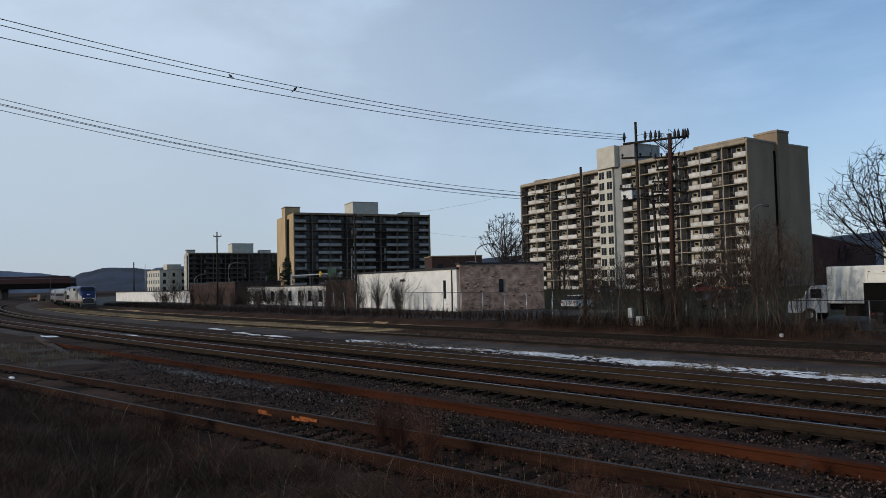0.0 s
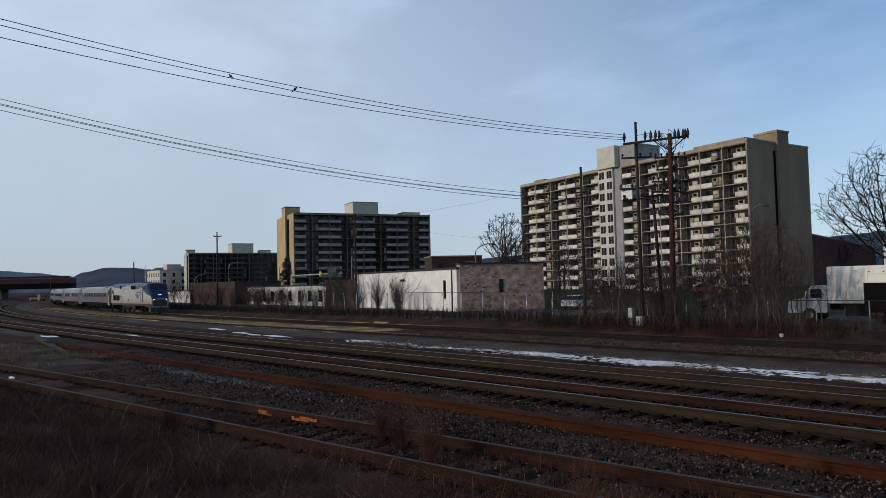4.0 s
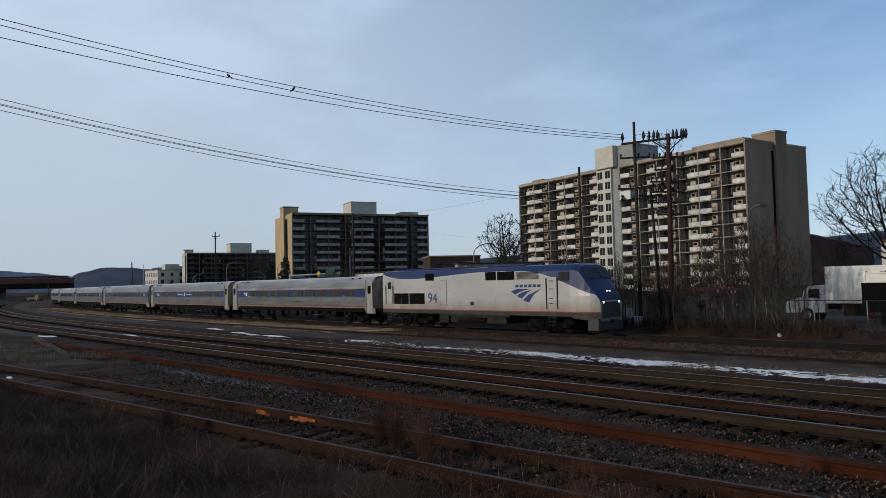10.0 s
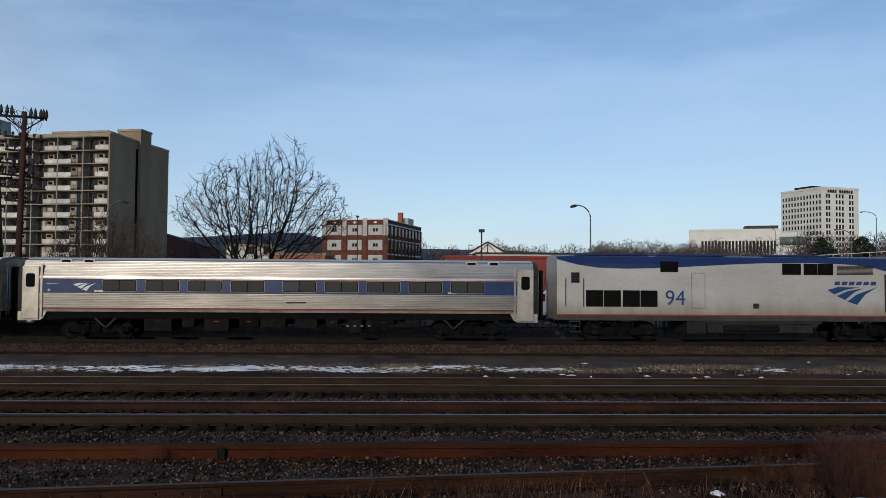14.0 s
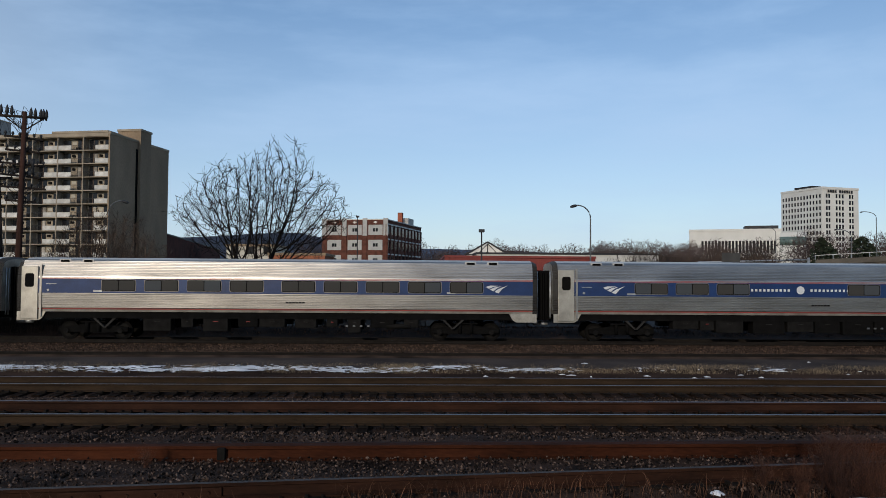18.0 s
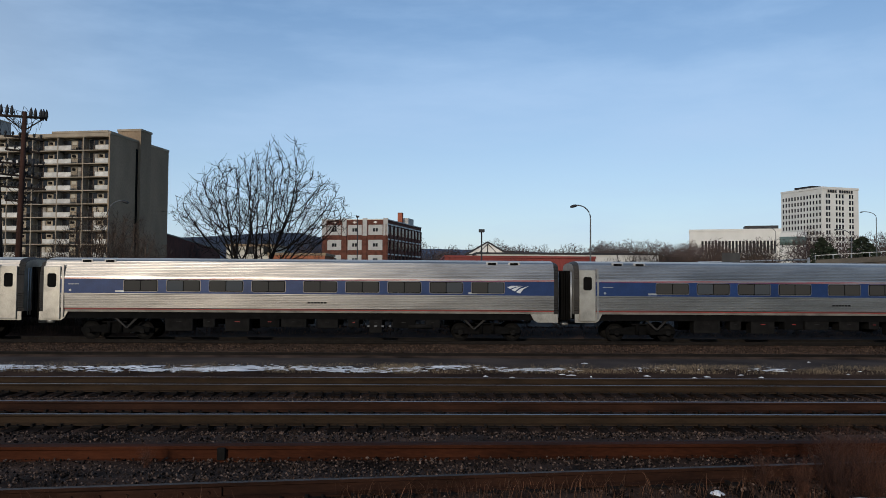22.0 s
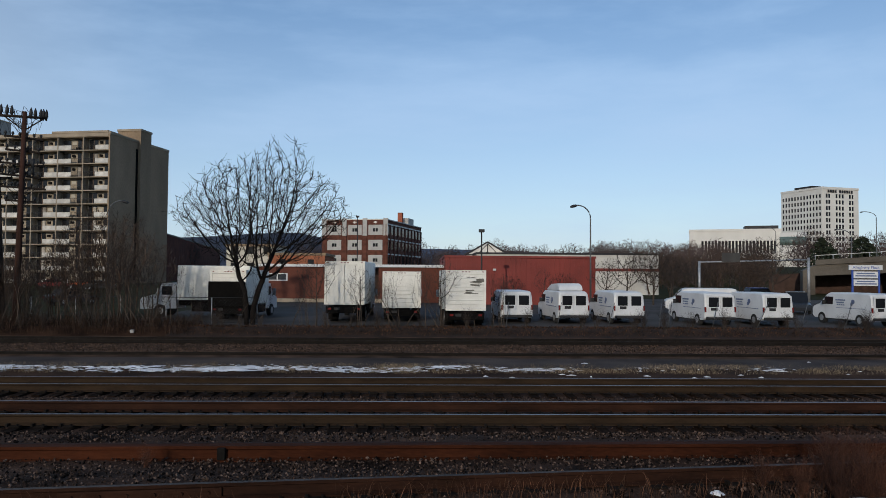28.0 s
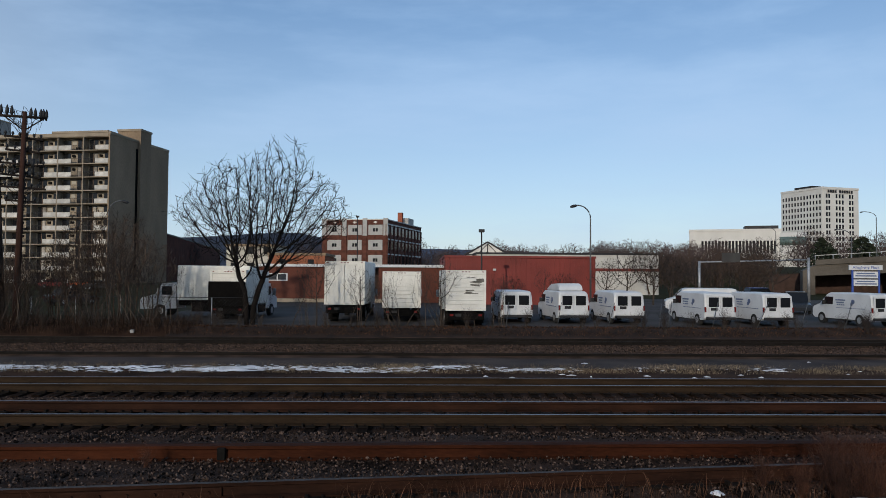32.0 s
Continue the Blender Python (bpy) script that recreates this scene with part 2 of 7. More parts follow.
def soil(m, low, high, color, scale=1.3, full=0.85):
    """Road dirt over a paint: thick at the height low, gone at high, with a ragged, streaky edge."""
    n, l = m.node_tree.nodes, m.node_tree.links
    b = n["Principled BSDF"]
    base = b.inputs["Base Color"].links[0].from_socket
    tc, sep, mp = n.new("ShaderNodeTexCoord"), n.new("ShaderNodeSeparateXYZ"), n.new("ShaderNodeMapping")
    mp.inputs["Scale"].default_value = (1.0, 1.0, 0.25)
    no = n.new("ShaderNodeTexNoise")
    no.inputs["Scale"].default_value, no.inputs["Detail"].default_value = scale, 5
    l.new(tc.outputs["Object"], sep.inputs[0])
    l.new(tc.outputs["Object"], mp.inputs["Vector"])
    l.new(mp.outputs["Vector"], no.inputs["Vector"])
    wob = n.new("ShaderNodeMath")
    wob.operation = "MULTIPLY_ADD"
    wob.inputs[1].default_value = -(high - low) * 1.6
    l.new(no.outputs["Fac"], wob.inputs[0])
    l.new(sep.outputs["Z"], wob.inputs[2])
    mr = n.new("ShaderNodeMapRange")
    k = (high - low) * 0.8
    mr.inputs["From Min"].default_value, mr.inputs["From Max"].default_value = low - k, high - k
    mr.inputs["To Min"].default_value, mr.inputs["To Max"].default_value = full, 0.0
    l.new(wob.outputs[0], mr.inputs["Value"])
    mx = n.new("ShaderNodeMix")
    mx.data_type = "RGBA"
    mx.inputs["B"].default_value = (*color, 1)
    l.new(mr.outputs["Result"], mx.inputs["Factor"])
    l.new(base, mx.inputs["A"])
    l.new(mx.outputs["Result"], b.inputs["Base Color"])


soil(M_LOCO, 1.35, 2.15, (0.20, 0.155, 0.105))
M_LOCOG = mat("dark loco skirt", (0.020, 0.0185, 0.017), 0.7, vary=0.35, scale=1, grain=16, bump=0.05, spec=0.15)
M_FRONT = mat("grey front panel", (0.05, 0.048, 0.046), 0.75, vary=0.2, scale=1, grain=16, bump=0.02)
M_SKIRT_SHADE = mat("loco sill and shaded coach end grey", (0.034, 0.030, 0.026), 0.7, vary=0.35, scale=1, grain=16, bump=0.05)
M_PANE = glass_dark("bronze coach glass", (0.042, 0.040, 0.037), 0.16)
M_PANE.node_tree.nodes["Principled BSDF"].inputs["Specular IOR Level"].default_value = 0.15
M_PALE = mat("window trim steel", (0.20, 0.19, 0.18), 0.45, 0.5, vary=0.1, bump=0)
# skyline wood, with the haze of distance toned into its colour
M_WOOD = mat("bare wood tinted with haze", (0.072, 0.050, 0.046), 0.95, vary=0.3, scale=2, grain=12, bump=0, rnd=0.35)
M_LAMP = mat("dull lamp steel", (0.10, 0.105, 0.11), 0.55, 0.4, vary=0.2, scale=3, grain=25, bump=0.05)
M_HEAD = glow("headlight", (1.0, 0.9, 0.78), 1.3)
# distance haze is mixed into both hill colours as blue
M_HILL = mat("haze-tinted wooded hill", (0.022, 0.031, 0.052), 0.98, vary=0.7, scale=0.012, grain=0.1, bump=0, dark=(0.010, 0.015, 0.026))
M_HILLB = mat("hill with haze-blue tint", (0.04, 0.058, 0.090), 0.98, vary=0.9, scale=0.006, grain=0.05, bump=0, dark=(0.018, 0.032, 0.06))
M_HOSP = mat("pale precast", (0.60, 0.58, 0.54), 0.85, vary=0.08, scale=0.1, grain=2, bump=0.05)
M_SIGNB = mat("sign blue", (0.03, 0.07, 0.28), 0.5, vary=0.1, bump=0)
M_INK = mat("dark blue lettering", (0.10, 0.13, 0.22), 0.5, vary=0.1, bump=0)
M_ORANGE = mat("orange barrier", (0.6, 0.12, 0.03), 0.6, vary=0.15, bump=0)
M_BRIDGE = mat("bridge concrete", (0.10, 0.086, 0.07), 0.9, vary=0.25, scale=0.3, grain=6, bump=0.15)
M_BRIDGER = mat("maroon bridge steel", (0.034, 0.008, 0.009), 0.7, vary=0.2, scale=0.3, grain=6, bump=0.05)


# ---------- building helpers ----------
def box(bm, x0, x1, y0, y1, z0, z1, mi=0, bevel=0.0):
    v = [bm.verts.new(p) for p in ((x0, y0, z0), (x1, y0, z0), (x1, y1, z0), (x0, y1, z0), (x0, y0, z1), (x1, y0, z1), (x1, y1, z1), (x0, y1, z1))]
    fs = [bm.faces.new([v[i] for i in q]) for q in ((3, 2, 1, 0), (4, 5, 6, 7), (0, 1, 5, 4), (1, 2, 6, 5), (2, 3, 7, 6), (3, 0, 4, 7))]
    for f in fs:
        f.material_index = mi
    if bevel:
        es = list({e for f in fs for e in f.edges})
        r = bmesh.ops.bevel(bm, geom=es, offset=bevel, segments=2, affect="EDGES", profile=0.5)
        for f in r["faces"]:
            f.material_index = mi
    return v


def tube(bm, pts, radii, sides=6, mi=0, cap=True):
    """A tapered tube through the points."""
    rings = []
    pts = [Vector(p) for p in pts]
    for i, p in enumerate(pts):
        d = (pts[min(i + 1, len(pts) - 1)] - pts[max(i - 1, 0)]).normalized()
        a = d.cross(Vector((0, 0, 1)) if abs(d.z) < 0.9 else Vector((1, 0, 0))).normalized()
        b = d.cross(a)
        r = radii[i] if isinstance(radii, (list, tuple)) else radii
        rings.append([bm.verts.new(p + (a * math.cos(k * math.tau / sides) + b * math.sin(k * math.tau / sides)) * r) for k in range(sides)])
    for r0, r1 in zip(rings, rings[1:]):
        for k in range(sides):
            f = bm.faces.new((r0[k], r0[(k + 1) % sides], r1[(k + 1) % sides], r1[k]))
            f.material_index, f.smooth = mi, sides > 4
    if cap:
        for r in (rings[0][::-1], rings[-1]):
            bm.faces.new(r).material_index = mi


def prism(bm, outline, x0, x1, mi=0):
    """A (y, z) outline drawn out from x0 to x1."""
    a = [bm.verts.new((x0, y, z)) for y, z in outline]
    b = [bm.verts.new((x1, y, z)) for y, z in outline]
    n = len(outline)
    for i in range(n):
        bm.faces.new((a[i], a[(i + 1) % n], b[(i + 1) % n], b[i])).material_index = mi
    bm.faces.new(a[::-1]).material_index = mi
    bm.faces.new(b).material_index = mi


def slab(bm, outline, y0, y1, mi=0):
    """An (x, z) outline drawn out from y0 to y1."""
    a = [bm.verts.new((x, y0, z)) for x, z in outline]
    b = [bm.verts.new((x, y1, z)) for x, z in outline]
    n = len(outline)
    for i in range(n):
        bm.faces.new((a[i], a[(i + 1) % n], b[(i + 1) % n], b[i])).material_index = mi
    bm.faces.new(a[::-1]).material_index = mi
    bm.faces.new(b).material_index = mi


def wheel_y(bm, x, y0, y1, z, r, sides=18, mi=0):
    slab(bm, [(x + r * math.cos(k * math.tau / sides), z + r * math.sin(k * math.tau / sides)) for k in range(sides)], y0, y1, mi)


def finish(bm, name, mats):
    bmesh.ops.recalc_face_normals(bm, faces=bm.faces)
    me = bpy.data.meshes.new(name)
    bm.to_mesh(me)
    bm.free()
    for m in (mats if isinstance(mats, (list, tuple)) else [mats]):
        me.materials.append(m)
    return me


def part(name, bm, mats, parent=None, label=""):
    ob = new(name, finish(bm, name, mats))
    if parent is not None:
        ob.parent = parent
    return tagged(ob, label=label)


def piece(name, me, parent, m=None):
    ob = new(name, me)
    ob.parent = parent
    if m is not None:
        ob.matrix_basis = m
    return ob


def thing(name, m, label, category, group="", kind=""):
    ob = new(name)
    ob.matrix_basis = m
    return tagged(ob, label, category, group, kind)


def bx(*a, **k):
    bm = bmesh.new()
    box(bm, *a, **k)
    return bm


def sheet(name, verts, faces, m, label="", category="", kind="structure"):
    me = bpy.data.meshes.new(name)
    me.from_pydata(verts, [], faces)
    me.materials.append(m)
    return tagged(new(name, me), label, category, "", kind)


# ---------- lie of the land ----------
TRACK_Y, CURVE_X, CURVE_R = 36.37, -49.05, 759.0


def bend(x):
    """How far everything along the line swings away where it curves."""
    return 0.0 if x > CURVE_X else CURVE_R - math.sqrt(max(CURVE_R ** 2 - (CURVE_X - x) ** 2, 1.0)) if x > CURVE_X - 400 else CURVE_R - math.sqrt(CURVE_R ** 2 - 400 ** 2) + (CURVE_X - 400 - x) * 0.78


PROFILE = [(-400, 1.7), (0, 1.7), (1.5, 1.5), (3.3, 0.84), (4.4, 0.70), (9.2, 0.69), (10.2, 0.56), (12.6, 0.54), (13.2, 0.33), (13.7, 0.25), (16.3, 0.25), (17.0, 0.30), (18.8, 0.0), (19.6, -0.10), (20.1, -0.17), (22.7, -0.17), (23.2, -0.11),
           (24.0, -0.16), (29.6, -0.16), (30.1, -0.12), (32.5, -0.14), (33.6, -0.2), (38.6, -0.2), (39.2, -0.16), (40.5, 0.25), (42.0, 0.2), (90, 0.3), (150, 0.8), (400, 3.0), (6000, 3.0)]


def ground_z(x, y):
    v = y - bend(x)
    return float(np.interp(v, [p[0] for p in PROFILE], [p[1] for p in PROFILE]))
# ---------- the ground, one sheet ----------
def build_ground():
    xs = sorted(set([-4000, -2500, -1500, -1000, -700, -550, -460] + list(range(-440, -60, 10)) + list(range(-60, 61, 1)) + list(range(70, 200, 10)) + [250, 350, 500, 800, 1200, 2000, 4000]))
    vs = [-3000, -1500, -800, -400, -150, -60, -20, -8, -3, 0, 1, 2, 3, 4, 4.6, 5.2] + [5.6 + 0.4 * i for i in range(46)] + [24.0, 24.4, 24.8, 25.2, 25.6, 26, 26.4, 26.8, 27.5, 28.5, 29.6, 29.9, 30.1, 30.6, 31.2, 32, 32.5, 33.6, 34.2, 35, 36, 37, 38, 38.6, 39.2, 39.6, 40, 40.5, 41, 41.5, 42, 42.6, 44, 46, 48, 50, 55, 60, 66, 72, 80, 90, 110, 150, 200, 300, 400, 700, 1200, 2000, 3000, 4500]
    verts, faces, mi = [], [], []
    for x in xs:
        for v in vs:
            near = abs(x) < 60 and 0 < v < 60
            k = 0.05 if (v < 24 or v > 39) else 0.018
            if 24 < v < 30:
                k = 0.012
            dz = k * noise.noise((x * 0.6, v * 0.9, 3.0)) + 0.5 * k * noise.noise((x * 2.1, v * 2.3, 8.0)) if near else 0
            verts.append((x, v + bend(x), float(np.interp(v, [p[0] for p in PROFILE], [p[1] for p in PROFILE])) + dz))
    nv = len(vs)
    for i in range(len(xs) - 1):
        for j in range(nv - 1):
            faces.append((i * nv + j, (i + 1) * nv + j, (i + 1) * nv + j + 1, i * nv + j + 1))
            x, v = (xs[i] + xs[i + 1]) / 2, (vs[j] + vs[j + 1]) / 2
            w = 0.5 * noise.noise((x * 0.35, v * 0.35, 1.0))
            if v < 5 + w:
                m = 0
            elif v < 23.9:
                m = 0 if (x < -34 and v < 13) else 1
                if -85 < x < -52 and 11 < v < 30:
                    m = 2
            elif v < 26.4 + w * 0.6:
                m = 0
            elif v < 29.7:
                m = 2
            elif v < 39.2:
                m = 5
            elif v < 42.3 + w:
                m = 3 if x > -14 else 0
            elif v < 62:
                m = 4 if (x > -19 or x < -38) else (6 if v > 46 else 0)
            elif v < 90:
                m = 4 if -19 < x < 60 else 6
            else:
                m = 6
            if (-175 < x < -42 and 29.8 + 2 * w < v < 35.4 + w) or (-150 < x < -42 and 37.6 < v < 39.2 + w):
                m = 7
            if -44 < x < -27 and 6.2 < v < 9.6 and noise.noise((x * 0.25, v * 0.5, 6)) > 0.0:
                m = 3
            mi.append(m)
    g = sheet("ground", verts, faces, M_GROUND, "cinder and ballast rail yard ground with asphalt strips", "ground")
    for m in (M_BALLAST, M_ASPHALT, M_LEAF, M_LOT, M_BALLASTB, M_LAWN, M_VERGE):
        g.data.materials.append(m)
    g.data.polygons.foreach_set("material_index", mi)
    for p in g.data.polygons:
        p.use_smooth = True


M_BALLASTB = mat("brown main line ballast", (0.076, 0.046, 0.030), 0.9, spec=0.05, vary=0.5, scale=0.8, grain=20, bump=1.0, depth=0.05)
M_VERGE = mat("dry grass verge", (0.36, 0.235, 0.115), 0.95, spec=0.05, vary=0.6, scale=0.35, grain=7, bump=0.6, depth=0.05)
M_STONEB = mat("brown ballast stone", (0.078, 0.048, 0.032), 0.9, spec=0.08, island=1.6, vary=0.4, scale=6, grain=40, bump=0.2)
build_ground()

# ---------- tracks ----------
M_DULL = mat("dull brown rail head", (0.055, 0.044, 0.038), 0.7, 0.1, vary=0.4, scale=3, grain=30, bump=0.05, stretch=(0.1, 1, 1), spec=0.2)
RAIL = [(-0.075, 0), (0.075, 0), (0.075, 0.015), (0.012, 0.04), (0.010, 0.135), (0.036, 0.148), (0.036, 0.185), (-0.036, 0.185), (-0.036, 0.148), (-0.010, 0.135), (-0.012, 0.04), (-0.075, 0.015)]


def rail_part(parent, line, xa, xb, top, mats, k=1.0):
    """One rail along y = line(x), its head at height top."""
    bm = bmesh.new()
    xs = list(np.arange(xa, xb + 0.01, 4.0))
    rings = []
    for x in xs:
        y = line(x)
        rings.append([bm.verts.new((x, y + dy * k, top + (dz - 0.185) * k)) for dy, dz in RAIL])
    n = len(RAIL)
    for r0, r1 in zip(rings, rings[1:]):
        for j in range(n):
            f = bm.faces.new((r0[j], r0[(j + 1) % n], r1[(j + 1) % n], r1[j]))
            f.material_index = 1 if j == 6 else 0
    bm.faces.new(rings[0]), bm.faces.new(rings[-1][::-1])
    return part("rail", bm, mats, parent)


def tie_mesh(length=2.6):
    bm = bx(-0.115, 0.115, -length / 2, length / 2, -0.18, 0.0, bevel=0.012)
    return finish(bm, "tie", M_TIE)


def plate_mesh(seed):
    """A tie plate with its spikes and a rail anchor, below a rail head at height 0."""
    rs = random.Random(seed)
    bm = bmesh.new()
    box(bm, -0.10, 0.10, -0.19, 0.19, -0.2, -0.176)
    for dy in (-0.11, 0.11):
        k = rs.uniform(-0.03, 0.03)
        box(bm, 0.03 + k, 0.055 + k, dy - 0.02, dy + 0.02, -0.176, -0.15)
        if seed != 2:
            box(bm, -0.16 + k, -0.12 + k, dy - 0.06, dy + 0.04, -0.2, -rs.uniform(0.115, 0.16))
    return finish(bm, "tie_plate", M_RAILDARK)


PLATES = [plate_mesh(i) for i in range(4)]
TIE = tie_mesh()
rt = random.Random(5)


def track(label, lines, xa, xb, top, mats, ties=True, near=(-32, 32), plates=True, k=1.0):
    """A track: rails, ties and the plates and spikes that hold them."""
    t = thing("railway_track", Matrix(), label, "railway track", "yard tracks", "structure")
    for i, ln in enumerate(lines):
        rail_part(t, ln, xa, xb, top, mats if i == 0 or len(mats) < 3 else [mats[2], mats[1]], k)
    if ties:
        mid = lambda x: sum(l(x) for l in lines) / len(lines)
        rest = bmesh.new()
        x = xa
        while x < xb:
            s = math.atan2(mid(x + 1) - mid(x), 1)
            z = top - 0.185 * k - 0.013 - rt.uniform(0, 0.02)
            if near[0] < x < near[1]:
                piece("tie", TIE, t, pose(x, mid(x) + rt.uniform(-0.06, 0.06), z, 0, rt.uniform(-1, 1), math.degrees(s) + rt.uniform(-1.5, 1.5)))
                if plates:
                    for ln in lines:
                        piece("tie_plate", PLATES[rt.randint(0, 3)], t, pose(x, ln(x), top - 0.185 * (k - 1), 0, 0, math.degrees(s)))
            else:
                box(rest, x - 0.11, x + 0.11, mid(x) - 1.3, mid(x) + 1.3, z - 0.15, z)
            x += 0.52 + rt.uniform(-0.04, 0.04)
        tagged(part("ties", rest, M_TIE, t), kind="stuff")
    return t


MAIN = [lambda x: TRACK_Y - 0.7175 + bend(x), lambda x: TRACK_Y + 0.7175 + bend(x)]
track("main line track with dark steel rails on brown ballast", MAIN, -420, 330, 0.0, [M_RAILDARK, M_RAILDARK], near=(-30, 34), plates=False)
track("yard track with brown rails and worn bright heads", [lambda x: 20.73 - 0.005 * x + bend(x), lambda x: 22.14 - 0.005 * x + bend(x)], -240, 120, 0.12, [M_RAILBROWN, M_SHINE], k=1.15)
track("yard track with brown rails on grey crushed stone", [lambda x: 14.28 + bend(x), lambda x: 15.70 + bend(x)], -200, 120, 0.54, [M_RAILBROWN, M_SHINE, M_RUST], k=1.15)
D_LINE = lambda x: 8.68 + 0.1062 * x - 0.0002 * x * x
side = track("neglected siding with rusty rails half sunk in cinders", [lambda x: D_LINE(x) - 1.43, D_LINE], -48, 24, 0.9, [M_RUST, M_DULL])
C_LINE = lambda x: 10.85 + 0.018 * x
lead = thing("rusty_rail_pair", Matrix(), "bright rust-orange rails lying close side by side", "railway rail", "yard tracks", "structure")
rail_part(lead, C_LINE, -42, 60, 0.76, [M_RUSTY, M_RUSTY], 1.25)
rail_part(lead, lambda x: C_LINE(x) + 0.17, -30, 60, 0.74, [M_RUSTY, M_RUSTY])
rail_part(lead, lambda x: C_LINE(x) + 0.42, -12, 60, 0.70, [M_RUST, M_RUST])
part("joint_bar", bx(-3.02, -2.9, 10.70, 10.79, 0.56, 0.74, bevel=0.01), M_UNDER, lead, "greenish joint bar")
old = thing("edge_rail", Matrix(), "old dark rail edging the main line ballast", "railway rail", "yard tracks", "structure")
rail_part(old, lambda x: 30.12 + bend(x), -200, 120, 0.0, [M_RAILDARK, M_RAILDARK])
# joint bars and bright orange patches on the siding
for xx, w, mm, lb in ((-12.1, 0.42, M_PATCHORANGE, "bright orange patch on the rail web"), (-13.35, 0.12, M_PATCHORANGE, "bright orange patch on the rail web"), (-3.2, 0.9, M_RUST, "bolted joint bar"), (6.0, 0.9, M_RUST, "bolted joint bar")):
    bm = bmesh.new()
    slope = math.atan(0.107)
    if mm is M_PATCHORANGE:
        rf = random.Random(int(w * 100))
        for i in range(14):
            x0, z0 = rf.uniform(-w, w * 0.8), rf.uniform(-0.15, -0.075)
            box(bm, x0, x0 + rf.uniform(0.08, 0.3), -0.03 - 0.001 * i, -0.01, z0 - rf.uniform(0.01, 0.03), z0 + rf.uniform(0.01, 0.03))
    else:
        box(bm, -w, w, -0.045, -0.012, -0.165, -0.05, bevel=0.008)
    if w > 0.8:
        for i in range(6):
            wheel_y(bm, -0.75 + 0.3 * i, -0.07, -0.04, -0.1, 0.018, 8)
    ob = part("joint_bar", bm, mm, side, lb)
    ob.matrix_basis = pose(xx, D_LINE(xx), 0.9, 0, 0, math.degrees(slope))

# timber crossing planks at the far end of the siding
plank = thing("timber_baulk", Matrix(), "weathered brown timber baulk lying by the crossing", "timber")
bm = bmesh.new()
box(bm, -9.0, 9.0, -0.15, 0.15, 0, 0.2, bevel=0.03)
b_ob = part("baulk", bm, mat("brown baulk timber", (0.040, 0.024, 0.015), 0.95, vary=0.4, scale=2, grain=14, bump=0.5, stretch=(0.25, 3, 3)), plank)
plank.matrix_basis = pose(-40, 9.9, 0.52, 0, 0, -8.9)


# ---------- loose stone, snow, straw ----------
def scatter_stones(name, spots, smin, smax, material, label):
    rs = np.random.RandomState(11)
    n = len(spots)
    base = np.array([(1, 0, 0), (-1, 0, 0), (0, 1, 0), (0, -1, 0), (0, 0, 1), (0, 0, -1)], float)
    tri = np.array([(0, 2, 4), (2, 1, 4), (1, 3, 4), (3, 0, 4), (2, 0, 5), (1, 2, 5), (3, 1, 5), (0, 3, 5)])
    sc = rs.uniform(smin, smax, (n, 1, 1)) * rs.uniform(0.6, 1.3, (n, 1, 3))
    v = base[None] * sc + rs.uniform(-0.3, 0.3, (n, 6, 3)) * sc
    a = rs.uniform(0, 6.28, n)
    ca, sa = np.cos(a)[:, None], np.sin(a)[:, None]
    v = np.stack([v[..., 0] * ca - v[..., 1] * sa, v[..., 0] * sa + v[..., 1] * ca, v[..., 2]], -1) + np.array(spots)[:, None, :]
    f = tri[None] + (np.arange(n) * 6)[:, None, None]
    sheet(name, v.reshape(-1, 3).tolist(), f.reshape(-1, 3).tolist(), material, label, "gravel", "stuff")


def spots_in(n, x0, x1, v0, v1, seed, lift=0.0, keep=None):
    rs = random.Random(seed)
    out = []
    while len(out) < n:
        x, v = rs.uniform(x0, x1), rs.uniform(v0, v1)
        if keep and not keep(x, v, rs):
            continue
        out.append((x, v + bend(x), ground_z(x, v + bend(x)) + lift + rs.uniform(-0.01, 0.03)))
    return out


clear = lambda x, v, rs: not (20.2 < v < 22.6 and rs.random() < 0.6) and not (abs(v - D_LINE(x) + 0.7) < 1.0 and rs.random() < 0.5)
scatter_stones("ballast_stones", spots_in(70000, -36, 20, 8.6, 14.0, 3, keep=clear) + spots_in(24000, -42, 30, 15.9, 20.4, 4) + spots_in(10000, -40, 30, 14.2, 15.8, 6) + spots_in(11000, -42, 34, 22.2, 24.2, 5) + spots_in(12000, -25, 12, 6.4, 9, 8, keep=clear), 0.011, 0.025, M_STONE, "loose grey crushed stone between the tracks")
scatter_stones("main_ballast_stones", spots_in(26000, -42, 36, 30.3, 35.8, 9), 0.016, 0.036, M_STONEB, "loose brown ballast by the main line")


def flat_blob(bm, x, y, z, rx, ry, h, rs, n=12):
    c = bm.verts.new((x, y, z + h))
    ring = []
    for k in range(n):
        a = k * math.tau / n
        r = rs.uniform(0.55, 1.15)
        ring.append(bm.verts.new((x + math.cos(a) * rx * r, y + math.sin(a) * ry * r, z - 0.02)))
    mid_r = [bm.verts.new(c.co.lerp(v.co, 0.75) + Vector((0, 0, h * 0.35))) for v in ring]
    for k in range(n):
        bm.faces.new((ring[k], ring[(k + 1) % n], mid_r[(k + 1) % n], mid_r[k])).smooth = True
        bm.faces.new((mid_r[k], mid_r[(k + 1) % n], c)).smooth = True


rs_ = random.Random(21)
bm = bmesh.new()
